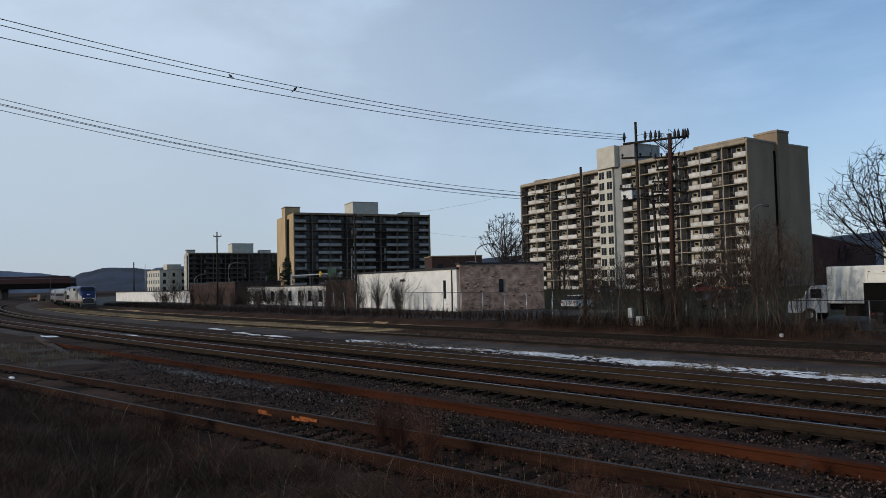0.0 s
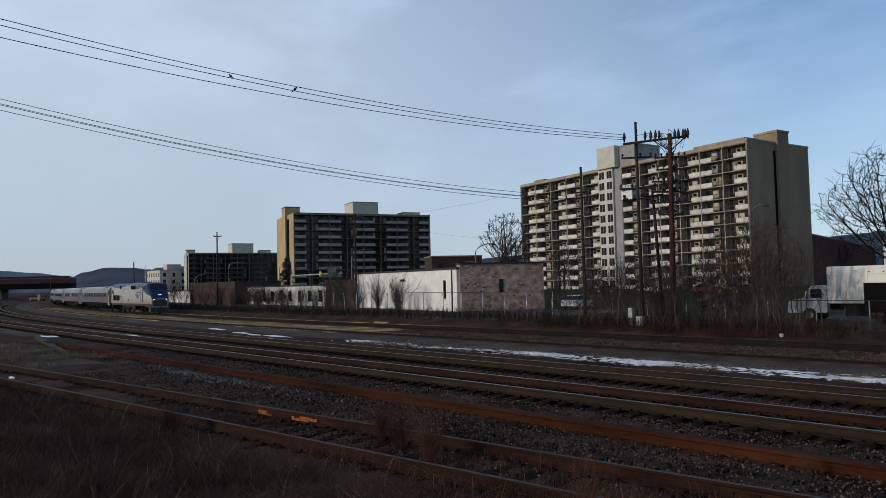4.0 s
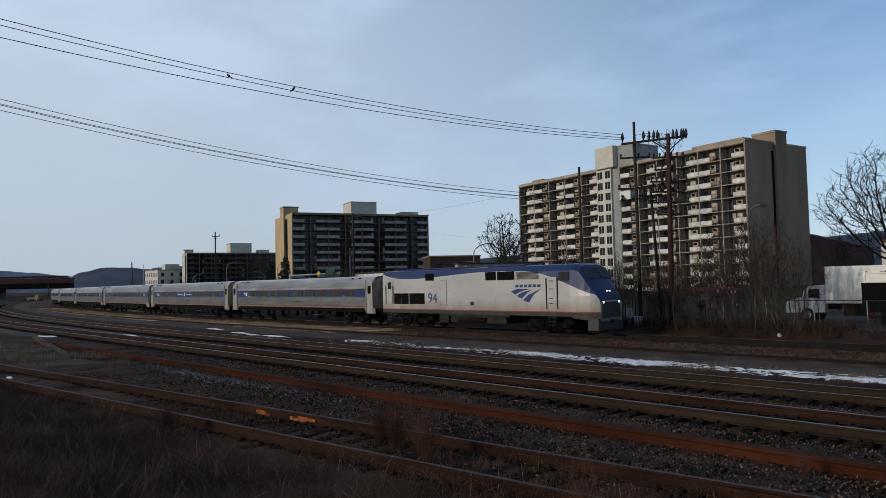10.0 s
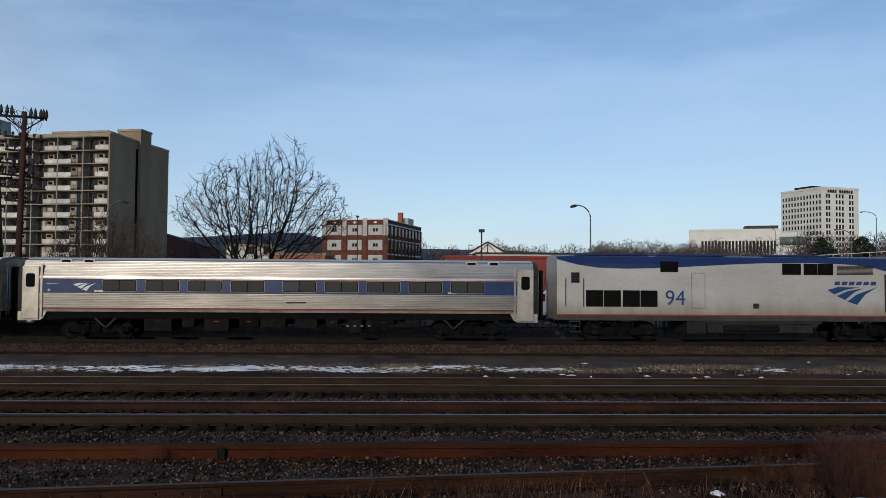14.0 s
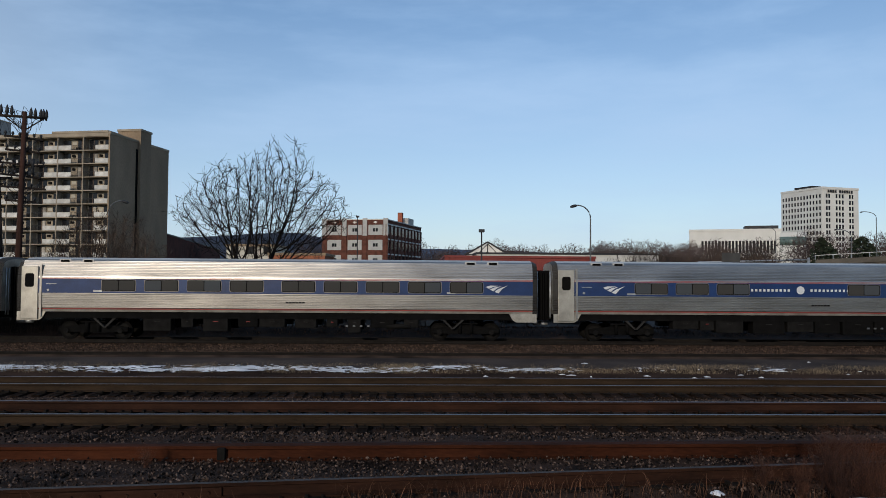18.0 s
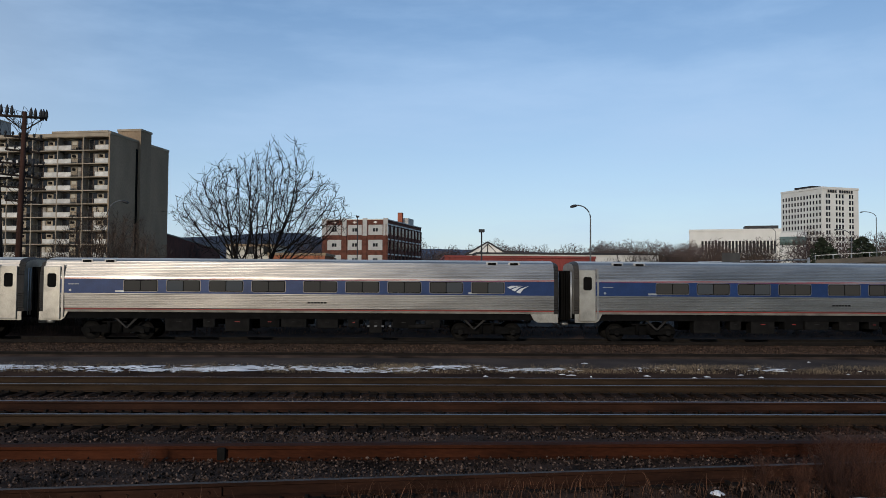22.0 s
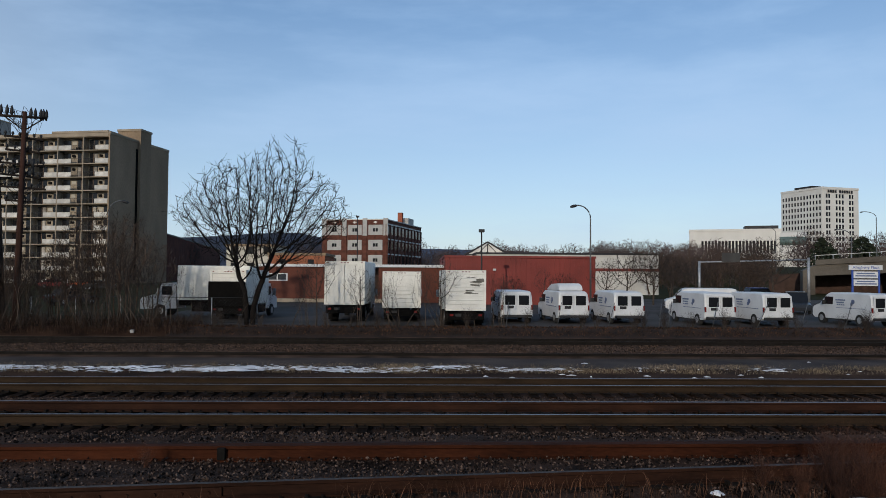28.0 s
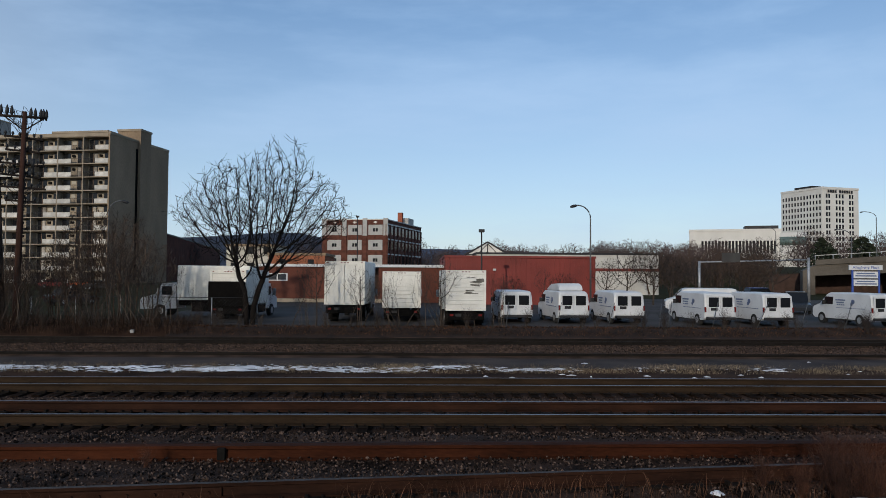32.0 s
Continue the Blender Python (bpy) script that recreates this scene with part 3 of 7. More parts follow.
# a ragged, crusted snow strip beside the road, with the ground showing through
xs = np.arange(-38.0, 34.0, 0.09)
ws = np.arange(-1.3, 1.31, 0.06)
grid = {}
for i, x in enumerate(xs):
    for j, w in enumerate(ws):
        y = 26.0 + 0.3 * noise.noise((x * 0.25, 0, 0)) + w
        n1 = noise.noise((x * 0.35, w * 1.2, 4)) * 0.9 + noise.noise((x * 1.9, w * 4.0, 7)) * 0.6 + noise.noise((x * 4.0, w * 5.0, 2)) * 1.0
        edge = 0.40 - 0.8 * abs(w) ** 2.2 - min(0.75, max(0.0, x + 3.0) * 0.055) - max(0.0, -22.0 - x) * 0.03
        if n1 + edge > 0:
            grid[i, j] = bm.verts.new((x, y, ground_z(x, y) + 0.015 + 0.045 * min(1, n1 + edge) + rs_.uniform(0, 0.012)))
for (i, j), v in grid.items():
    q = [grid.get(k) for k in ((i, j), (i + 1, j), (i + 1, j + 1), (i, j + 1))]
    if all(q):
        bm.faces.new(q)
for i in range(45):
    x = rs_.uniform(2, 34)
    y = rs_.choice((24.4, 24.7, 28.0, 26.0)) + rs_.gauss(0, 0.2)
    flat_blob(bm, x, y, ground_z(x, y) + 0.01, rs_.uniform(0.05, 0.28), rs_.uniform(0.03, 0.09), 0.03, rs_)
for x, y, rx, ry in ((-49.6, 12.3, 0.9, 0.35), (-50.4, 11.9, 0.5, 0.25), (-51.6, 15.5, 1.0, 0.3), (-49.2, 17.0, 1.3, 0.35), (-53.6, 21.9, 1.6, 0.3), (-57.7, 27.0, 1.8, 0.3), (-50.7, 25.8, 1.5, 0.25), (-43.3, 24.0, 0.5, 0.2), (-45, 25.5, 2.0, 0.3), (-48, 25.3, 1.0, 0.3)):
    flat_blob(bm, x, y, ground_z(x, y) + 0.02, rx, ry, 0.05, rs_, 18)
for x, y, rx in ((1.2, 8.0, 0.12), (2.2, 7.85, 0.25), (3.0, 7.95, 0.2), (4.3, 8.1, 0.12), (5.2, 8.3, 0.4), (3.6, 8.6, 0.1), (-4, 7.4, 0.15), (5.0, 7.6, 0.15), (-25.5, 5.2, 0.3)):
    flat_blob(bm, x, y, ground_z(x, y) + 0.03, rx, 0.1, 0.03, rs_)
tagged(part("snow_patches", bm, M_SNOW), "thin patches of old snow between the tracks", "snow", "", "stuff")


def blades(name, spots, h0, h1, w, material, label, lean=0.35, seed=1, category="grass"):
    """Upright thin blades or stems, each a bent sliver with two crossing faces."""
    rs = random.Random(seed)
    verts, faces = [], []
    for x, y, z in spots:
        h, a = rs.uniform(h0, h1), rs.uniform(0, math.tau)
        lx, ly = rs.gauss(0, lean) * h, rs.gauss(0, lean) * h
        ww = w * rs.uniform(0.6, 1.4)
        for aa in (a, a + 1.57):
            dx, dy = math.cos(aa) * ww, math.sin(aa) * ww
            i = len(verts)
            verts += [(x - dx, y - dy, z - 0.03), (x + dx, y + dy, z - 0.03), (x + lx * 0.35 + dx * 0.7, y + ly * 0.35 + dy * 0.7, z + h * 0.55), (x + lx * 0.35 - dx * 0.7, y + ly * 0.35 - dy * 0.7, z + h * 0.55), (x + lx, y + ly, z + h)]
            faces += [(i, i + 1, i + 2, i + 3), (i + 3, i + 2, i + 4)]
    return sheet(name, verts, faces, material, label, category, "stuff")


tuft = lambda x, v, rs: noise.noise((x * 0.55, v * 0.8, 5)) + 0.9 * rs.random() > 0.45
blades("straw_grass", spots_in(9000, -3, 38, 25.0, 27.3, 31, keep=tuft) + spots_in(7000, -36, 0, 25.0, 27.4, 32, keep=tuft), 0.03, 0.15, 0.004, M_GRASS, "dry straw-coloured grass in a strip beside the road", 0.7)
rg = random.Random(44)
pale_chips = [(x, y + 0.3, ground_z(x, y + 0.3) + 0.03) for x, y in ((-21 + rg.gauss(0, 3.0), 9.0 + rg.gauss(0, 0.3)) for _ in range(900))]
scatter_stones("pale_chips", pale_chips, 0.012, 0.03, mat("pale stone chip", (0.12, 0.12, 0.125), 0.9, vary=0.4, bump=0, island=1.0), "pale frosted stone chips beside the rusty rails")
blades("verge_grass", spots_in(9000, -165, -44, 29.6, 35.3, 33, keep=lambda x, v, rs: noise.noise((x * 0.12, v * 0.5, 3)) > -0.15) + spots_in(2000, -60, -36, 30.3, 31.2, 37), 0.03, 0.13, 0.014, M_GRASS, "low dry grass along the main line shoulder")
blades("tuft_grass", spots_in(2600, -42, -28, 6.4, 9.6, 38, keep=lambda x, v, rs: noise.noise((x * 0.3, v * 0.8, 6)) > 0.05) + [(x + rg.gauss(0, 0.18), y + rg.gauss(0, 0.14), ground_z(x, y)) for x, y in ((-27, 9.0), (-30, 9.2), (-34, 8.5), (-38, 8.0)) for _ in range(60)], 0.08, 0.24, 0.004, M_GRASS, "tufts of dead grass on the ballast")
# ---------- the train ----------
def text_mesh(s, size, depth=0.004):
    cu = bpy.data.curves.new("lettering", "FONT")
    cu.body, cu.size, cu.extrude, cu.align_x = s, size, depth, "CENTER"
    ob = bpy.data.objects.new("lettering", cu)
    scene.collection.objects.link(ob)
    bpy.context.view_layer.update()
    me = bpy.data.meshes.new_from_object(ob.evaluated_get(bpy.context.evaluated_depsgraph_get()))
    bpy.data.objects.remove(ob)
    return me


def lettering(s, size, material, parent, m, name="lettering", label=""):
    me = text_mesh(s, size)
    me.materials.clear()
    me.materials.append(material)
    ob = piece(name, me, parent, m)
    return tagged(ob, label=label)


SIDE = (90, 0, 0)      # lettering that faces the -y side


def swoosh(y, cx, cz, k, mi=0):
    """Three tapering blades that fan out to the left and down."""
    bm = bmesh.new()
    for pts in ([(-1.3, 0.28), (-0.75, 0.44), (0.35, 0.42), (-0.35, 0.3), (-0.95, 0.06)],
                [(-0.82, -0.02), (-0.25, 0.24), (0.55, 0.38), (0.1, 0.18), (-0.4, -0.22)],
                [(-0.28, -0.3), (0.2, 0.06), (1.3, 0.46), (0.62, 0.05), (0.22, -0.46)]):
        slab(bm, [(cx + x * k, cz + z * k) for x, z in pts], y - 0.006, y, mi)
    return bm


def truck(parent, x, bx_half=1.35, r=0.47, n=2, name="truck", axle=None):
    """A railway truck: side frames, journal boxes, springs and wheels."""
    bm = bmesh.new()
    for s in (-1, 1):
        slab(bm, [(x - bx_half - 0.35, 0.42), (x - bx_half - 0.35, 0.62), (x - 0.5, 0.78), (x + 0.5, 0.78), (x + bx_half + 0.35, 0.62), (x + bx_half + 0.35, 0.42), (x + 0.55, 0.36), (x - 0.55, 0.36)], s * 1.06 - 0.07, s * 1.06 + 0.07)
        for dx in (-0.28, 0.28):
            tube(bm, [(x + dx, s * 1.17, 0.4), (x + dx, s * 1.17, 0.9)], 0.09, 10)
        box(bm, x - 0.6, x + 0.6, s * 1.2 - 0.03, s * 1.2 + 0.03, 0.86, 0.93)
    box(bm, x - 0.3, x + 0.3, -1.05, 1.05, 0.5, 0.85)
    t = part(name, bm, M_BLACK, parent, "black steel truck with wheels")
    for dx in (axle or (-bx_half, bx_half)):
        for s in (-1, 1):
            bw = bmesh.new()
            wheel_y(bw, x + dx, s * 0.72 - 0.06, s * 0.72 + 0.06, r, r, 24)
            wheel_y(bw, x + dx, s * 0.72 - 0.075, s * 0.72 + 0.075, r, r * 0.72, 20, 1)
            wheel_y(bw, x + dx, s * 1.12 - 0.06, s * 1.12 + 0.08, r, 0.13, 12, 1)
            part("wheel", bw, [M_BLACK, M_UNDER], t)
    return t


def blue_edge(x):
    """Height of the lower edge of the blue roof along the locomotive."""
    return float(np.interp(x, [-10.05, -9.2, -8.0, -6.6, -5.0, -3.4, -1.6, 0.5, 3.0, 5.0, 6.2, 7.2, 8.3, 9.2, 10.0, 10.4],
                           [4.16, 3.92, 3.74, 3.70, 3.74, 3.82, 3.93, 4.03, 4.05, 3.98, 3.80, 3.50, 3.10, 2.72, 2.45, 2.4]))


def build_loco():
    L = thing("locomotive", Matrix(), "silver and blue diesel passenger locomotive pulling the train", "locomotive")
    # body: sections along x, one vertex always on the colour edge
    xs = list(np.linspace(-10.05, 7.6, 36)) + [8.0, 8.4, 8.7, 9.05, 9.4, 9.75, 10.1, 10.28, 10.34]
    bm = bmesh.new()
    rings = []
    for x in xs:
        top = 4.38 if x < 8.7 else float(np.interp(x, [8.7, 9.05, 10.1, 10.28, 10.34], [4.38, 4.26, 2.82, 2.30, 2.10]))
        hw = 1.52 if x < 8.4 else float(np.interp(x, [8.4, 9.2, 9.8, 10.2, 10.34], [1.52, 1.46, 1.32, 1.18, 1.12]))
        ze = min(blue_edge(x), top - 0.16)
        low = 1.12 if x < 8.6 else float(np.interp(x, [8.6, 10.34], [1.0, 0.85]))
        shoulder = min(max(ze + 0.05, top - 0.42), top - 0.12)
        if ze > shoulder - 0.03:
            ze = shoulder - 0.03
        half = [(hw, low), (hw, 1.37), (hw, 1.425), (hw, 1.9), (hw - 0.0, min(2.4, ze - 0.04)), (hw - 0.02, ze), (hw - 0.06, shoulder), (hw - 0.32, top - 0.06), (hw * 0.42, top), ]
        pts = [(-y, z) for y, z in half] + [(y, z) for y, z in reversed(half)]
        rings.append([bm.verts.new((x, y, z)) for y, z in pts])
    n = len(rings[0])
    for i, (r0, r1) in enumerate(zip(rings, rings[1:])):
        for j in range(n - 1):
            f = bm.faces.new((r0[j], r0[j + 1], r1[j + 1], r1[j]))
            k = min(j, n - 2 - j)
            f.material_index = 3 if k == 0 else 2 if k == 1 else 1 if k >= 5 else 0
        bm.faces.new((r0[n - 1], r0[0], r1[0], r1[n - 1])).material_index = 3
    for r in (rings[0], rings[-1][::-1]):
        bm.faces.new(r).material_index = 0
    body = part("body", bm, [M_LOCO, M_BLUE, M_STRIPE, M_SKIRT_SHADE], L, "silver white body with a blue roof and thin red sill stripe")
    e = -1.523
    q = lambda x0, x1, z0, z1, m, name, lab="", t=0.012: [part(name, bx(x0, x1, (e - t) if s < 0 else -e, e if s < 0 else (-e + t), z0, z1), m, L, lab) for s in (-1, 1)]
    q(-9.45, -8.83, 1.8, 3.58, M_LOCO, "door", "silver side door", 0.02)
    q(-9.35, -8.93, 2.98, 3.5, M_GLASS, "door_window", "", 0.03)
    for x0 in (-9.62, -8.72):
        q(x0 - 0.02, x0 + 0.02, 1.8, 3.2, M_IRON, "grab_rail", "", 0.05)
    for x0, x1 in ((-8.6, -7.74), (-7.71, -6.85), (-6.75, -5.89), (-5.86, -5.0)):
        q(x0, x1, 1.8, 2.62, M_BLACK, "grille", "black radiator grille", 0.014)
    q(-4.85, -3.95, 3.55, 4.08, M_BLACK, "vent", "black upper vent", 0.02)
    q(-3.27, -2.58, 1.74, 3.52, M_LOCOG, "hatch_gap", "dark gap round the hatch", 0.004)
    q(-3.245, -2.605, 1.765, 3.495, M_LOCO, "hatch", "", 0.012)
    for x0, x1 in ((1.35, 2.3), (2.45, 3.15), (3.18, 3.95)):
        q(x0, x1, 3.46, 4.02, M_BLACK, "vent", "black upper vent", 0.02)
    bm = bmesh.new()
    for i in range(8):
        box(bm, 4.15, 6.0, e - 0.025, e, 3.48 + i * 0.06, 3.51 + i * 0.06)
    part("louvre", bm, M_LOCOG, L, "grey slatted louvre")
    q(6.68, 7.42, 1.6, 3.56, M_LOCO, "cab_door", "", 0.012)
    for x0 in (6.62, 7.48):
        q(x0 - 0.025, x0 + 0.025, 1.6, 3.5, M_IRON, "grab_rail", "", 0.06)
    for z in (1.9, 2.2, 2.8, 3.3):
        q(6.85, 7.15, z, z + 0.05, M_IRON, "rung", "", 0.04)
    for xx in (-9.15, 7.0):
        for s in (-1, 1):
            bm = bmesh.new()
            for dx in (-0.25, 0.25):
                tube(bm, [(xx + dx, s * 1.5, 0.5), (xx + dx, s * 1.5, 1.3)], 0.025, 6)
            for z in (0.55, 0.8, 1.05):
                box(bm, xx - 0.25, xx + 0.25, s * 1.5 - 0.08, s * 1.5 + 0.02, z, z + 0.03)
            part("ladder", bm, M_IRON, L, "dark side steps")
    q(7.6, 8.0, 3.34, 3.86, M_WSHIELD, "cab_window", "", 0.012)
    q(8.03, 8.38, 3.34, 3.86, M_WSHIELD, "cab_window", "", 0.012)
    # windshield and nose details on the sloping front
    nose = Matrix.Translation((9.57, 0, 3.56)) @ Matrix.Rotation(radians(53.9), 4, "Y")
    for s in (-1, 1):
        w = part("windshield", bx(-0.66, 0.16, 0.06 if s > 0 else -1.16, 1.16 if s > 0 else -0.06, -0.02, 0.03, bevel=0.01), M_WSHIELD, L)
        w.matrix_basis = nose
    for y in (-0.13, 0.13):
        bm = bmesh.new()
        tube(bm, [(10.05, y, 2.62), (10.17, y, 2.60)], 0.095, 14)
        part("headlight", bm, M_HEAD, L, "lit headlight")
    for y in (-0.82, 0.82):
        bm = bmesh.new()
        tube(bm, [(10.25, y, 1.98), (10.38, y, 1.98)], 0.075, 14)
        part("ditch_light", bm, M_HEAD, L, "lit ditch light")
    part("front_panel", bx(10.3, 10.37, -0.95, 0.95, 1.05, 2.0, bevel=0.02), M_FRONT, L, "grey lower front panel")
    part("pilot", bx(9.5, 10.3, -1.3, 1.3, 0.28, 1.0, bevel=0.05), M_FRONT, L, "dirty grey pilot plow")
    for xa in (10.3, -10.5):
        bm = bmesh.new()
        tube(bm, [(xa, 0, 0.85), (xa + 0.45, 0, 0.85)], 0.12, 10)
        part("coupler", bm, M_IRON, L)
    # roof
    for x0, x1 in ((-9.0, -5.2), (-4.8, -1.2), (0.8, 4.2)):
        part("roof_hatch", bx(x0, x1, -0.75, 0.75, 4.38, 4.47, bevel=0.02), M_BLUE, L)
    bm = bmesh.new()
    box(bm, -3.0, 3.4, -1.46, 1.46, 0.98, 1.14)
    box(bm, -2.4, 3.0, -1.35, 1.35, 0.5, 1.0, bevel=0.05)
    box(bm, -3.5, -2.5, -1.45, 1.45, 0.45, 1.1, bevel=0.03)
    part("fuel_tank", bm, M_LOCOG, L, "dark grey fuel tank")
    for s in (-1, 1):
        bm = bmesh.new()
        tube(bm, [(-1.6, s * 1.36, 0.72), (1.2, s * 1.36, 0.72)], 0.17, 12)
        part("air_tank", bm, M_UNDER, L)
    truck(L, -6.7, 1.4, 0.51, axle=(-1.4, 1.4))
    truck(L, 6.3, 1.4, 0.51, axle=(-1.4, 1.4))
    for x in (-8.4, -7.1, -6.2, -5.0, 4.6, 5.7, 7.0, 8.0):
        bm = bmesh.new()
        tube(bm, [(x, -1.28, 0.75), (x, -1.28, 1.12)], 0.05, 8)
        part("damper", bm, M_UNDER, L)
    # number and three-blade mark
    lettering("94", 1.06, M_MARK, L, pose(-4.1, e - 0.006, 1.9, *SIDE), "road_number", "dark blue road number")
    part("blade_mark", swoosh(e - 0.002, 4.95, 2.42, 1.0), M_MARK, L, "dark blue three-blade mark")
    for i in range(6):
        x = 4.0 + i * 0.37
        bm = bmesh.new()
        slab(bm, [(x, 2.95), (x + 0.27, 2.95), (x + 0.33, 3.13), (x + 0.06, 3.13)], e - 0.008, e - 0.001)
        part("name_bar", bm, M_MARK, L, "short dark blue bar")
    part("latch_box", bx(-0.15, 0.15, e - 0.05, e, 1.75, 2.0, bevel=0.02), M_IRON, L)
    return L


def round_panel(x0, x1, z0, z1, y0, y1, r):
    """A flat panel with rounded corners, facing along y."""
    bm = bmesh.new()
    pts = []
    for cx, cz, a0 in ((x1 - r, z1 - r, 0), (x0 + r, z1 - r, 90), (x0 + r, z0 + r, 180), (x1 - r, z0 + r, 270)):
        pts += [(cx + r * math.cos(radians(a0 + a)), cz + r * math.sin(radians(a0 + a))) for a in (0, 30, 60, 90)]
    slab(bm, pts, y0, y1)
    return bm


def coach_shell():
    """One half section from sill to roof, fluted below and above the window band."""
    half = [(1.50, 1.40, 3), (1.52, 1.50, 3), (1.53, 1.515, 2), (1.53, 1.555, 0)]
    z = 1.60
    while z < 2.2:
        half += [(1.580, z, 0), (1.580, z + 0.042, 0), (1.535, z + 0.056, 0), (1.535, z + 0.078, 0)]
        z += 0.084
    half += [(1.585, 2.26, 0), (1.585, 2.30, 1), (1.585, 2.985, 2), (1.584, 3.005, 0), (1.582, 3.04, 2), (1.58, 3.06, 0)]
    z = 3.10
    while z < 3.86:
        y = 1.575 - (z - 3.1) ** 2 * 0.42
        half += [(y, z, 0), (y - 0.012, z + 0.040, 0), (y - 0.048, z + 0.05, 0), (y - 0.052, z + 0.068, 0)]
        z += 0.076
    half += [(1.16, 3.93, 4), (0.95, 3.98, 4), (0.7, 4.01, 4), (0.35, 4.03, 4)]
    return half


def build_coach(doors=("front", "rear"), cafe=False, marks=(10.6,)):
    C = thing("passenger_coach", Matrix(), "stainless steel passenger coach with a blue window band", "railway coach", "coaches of the train")
    if cafe:
        tagged(C, "stainless steel cafe coach with long blue panel and few windows")
    HL = 12.62
    half = coach_shell()
    pts = [(-y, z, m) for y, z, m in half] + [(y, z, m) for y, z, m in reversed(half)]
    bm = bmesh.new()
    stations = [(-HL, 0.93), (-HL + 0.25, 1.0), (HL - 0.25, 1.0), (HL, 0.93)]
    rings = [[bm.verts.new((x, y * k, z if z < 3.6 else z - (1 - k) * 1.5)) for y, z, m in pts] for x, k in stations]
    n = len(pts)
    for i, (r0, r1) in enumerate(zip(rings, rings[1:])):
        for j in range(n - 1):
            f = bm.faces.new((r0[j], r0[j + 1], r1[j + 1], r1[j]))
            # end tapers take the dark sill grey as painted shade between coaches
            f.material_index = 5 if i != 1 else pts[j][2] if j < n // 2 else pts[j + 1][2]
        bm.faces.new((r0[n - 1], r0[0], r1[0], r1[n - 1])).material_index = 3
    for r in (rings[0], rings[-1][::-1]):
        bm.faces.new(r).material_index = 3
    part("body", bm, [M_STEEL, M_BLUE2, M_STRIPE, M_STEELD, M_STEELR, M_SKIRT_SHADE], C, "fluted stainless steel body with blue band, red stripes and shade-darkened ends")
    wins = (4.15, 6.2, 8.25, 10.3, 12.8, 14.85, 16.9, 18.95, 21.0)
    if cafe:
        wins = (4.15, 6.2, 8.25, 14.85, 16.9, 18.95, 21.0)
    rr = random.Random(3 + len(doors) + (7 if cafe else 0))
    for k, w in enumerate(wins):
        x0 = w - HL - 0.1
        for s in (-1, 1):
            y0, y1 = (-1.605, -1.583) if s < 0 else (1.583, 1.605)
            fr = part("window", round_panel(x0, x0 + 1.66, 2.385, 2.965, y0, y1, 0.09), M_PALE, C, "")
            yb = (-1.609, -1.603) if s < 0 else (1.603, 1.609)
            yy = (-1.615, -1.608) if s < 0 else (1.608, 1.615)
            part("gasket", round_panel(x0 + 0.02, x0 + 1.64, 2.405, 2.945, *yb, 0.08), M_BLACK, fr)
            for a, b in ((0.055, 0.805), (0.845, 1.6)):
                part("pane", round_panel(x0 + a, x0 + b, 2.435, 2.915, *yy, 0.05), rr.choice((M_PANE, M_PANE, M_PANE, M_GLASS2)), fr)
    for end in ("front", "rear"):
        sx = 1 if end == "front" else -1
        if end in doors:
            for s in (-1, 1):
                y0, y1 = (-1.612, -1.55) if s < 0 else (1.55, 1.612)
                xa, xb = sorted((sx * (HL - 0.25), sx * (HL - 1.05)))
                d = part("door", bx(xa, xb, y0, y1, 1.04, 3.58, bevel=0.02), M_STEELD, C, "plain steel vestibule door")
                xm = (xa + xb) / 2
                yo = (y0 - 0.012, y0) if s < 0 else (y1, y1 + 0.012)
                part("door_window", round_panel(xm - 0.21, xm + 0.21, 2.58, 3.24, *yo, 0.1), M_BLACK, d)
                xc = sorted((sx * (HL - 1.12), sx * (HL - 1.22)))
                part("door_post", bx(xc[0], xc[1], y0, y1, 1.16, 3.66), M_STEEL, C)
        for s in (-1, 1):
            bm = bmesh.new()
            slab(bm, [(sx * (HL - 0.04), 1.4), (sx * (HL - 0.04), 0.98), (sx * (HL - 1.05), 0.98), (sx * (HL - 1.22), 1.08), (sx * (HL - 1.4), 1.4)], s * 1.5 - 0.03, s * 1.5 + 0.03)
            part("step_skirt", bm, M_STEELD, C, "dull steel step skirt below the end door")
        # diaphragm
        bm = bmesh.new()
        for i in range(3):
            xx = sx * (HL + 0.04 + i * 0.12)
            xa, xb = sorted((xx, xx + sx * 0.08))
            box(bm, xa, xb, -0.75 + 0.02 * i, 0.75 - 0.02 * i, 1.05, 3.55)
        part("diaphragm", bm, M_BLACK, C, "black rubber gangway diaphragm")
        bm = bmesh.new()
        for y in (-1.15, 1.15, -0.95, 0.95):
            tube(bm, [(sx * (HL + 0.05), y, 1.2), (sx * (HL + 0.05), y, 3.5)], 0.03, 6)
        tube(bm, [(sx * HL, 0, 0.85), (sx * (HL + 0.4), 0, 0.85)], 0.12, 8)
        part("end_gear", bm, M_GALV, C)
        for dx in (2.2, 3.3):
            x = sx * (HL - dx)
            for s in (-1, 1):
                h = part("roof_vent", bx(x - 0.28, x + 0.28, s * 1.24 - 0.12, s * 1.24 + 0.14, 3.78, 3.93, bevel=0.02), M_STEELR, C)
                part("vent_slot", bx(x - 0.2, x + 0.2, s * 1.39 - 0.01, s * 1.39 + 0.01, 3.80, 3.90), M_BLACK, h)
        truck(C, sx * 9.1, 1.3, 0.46)
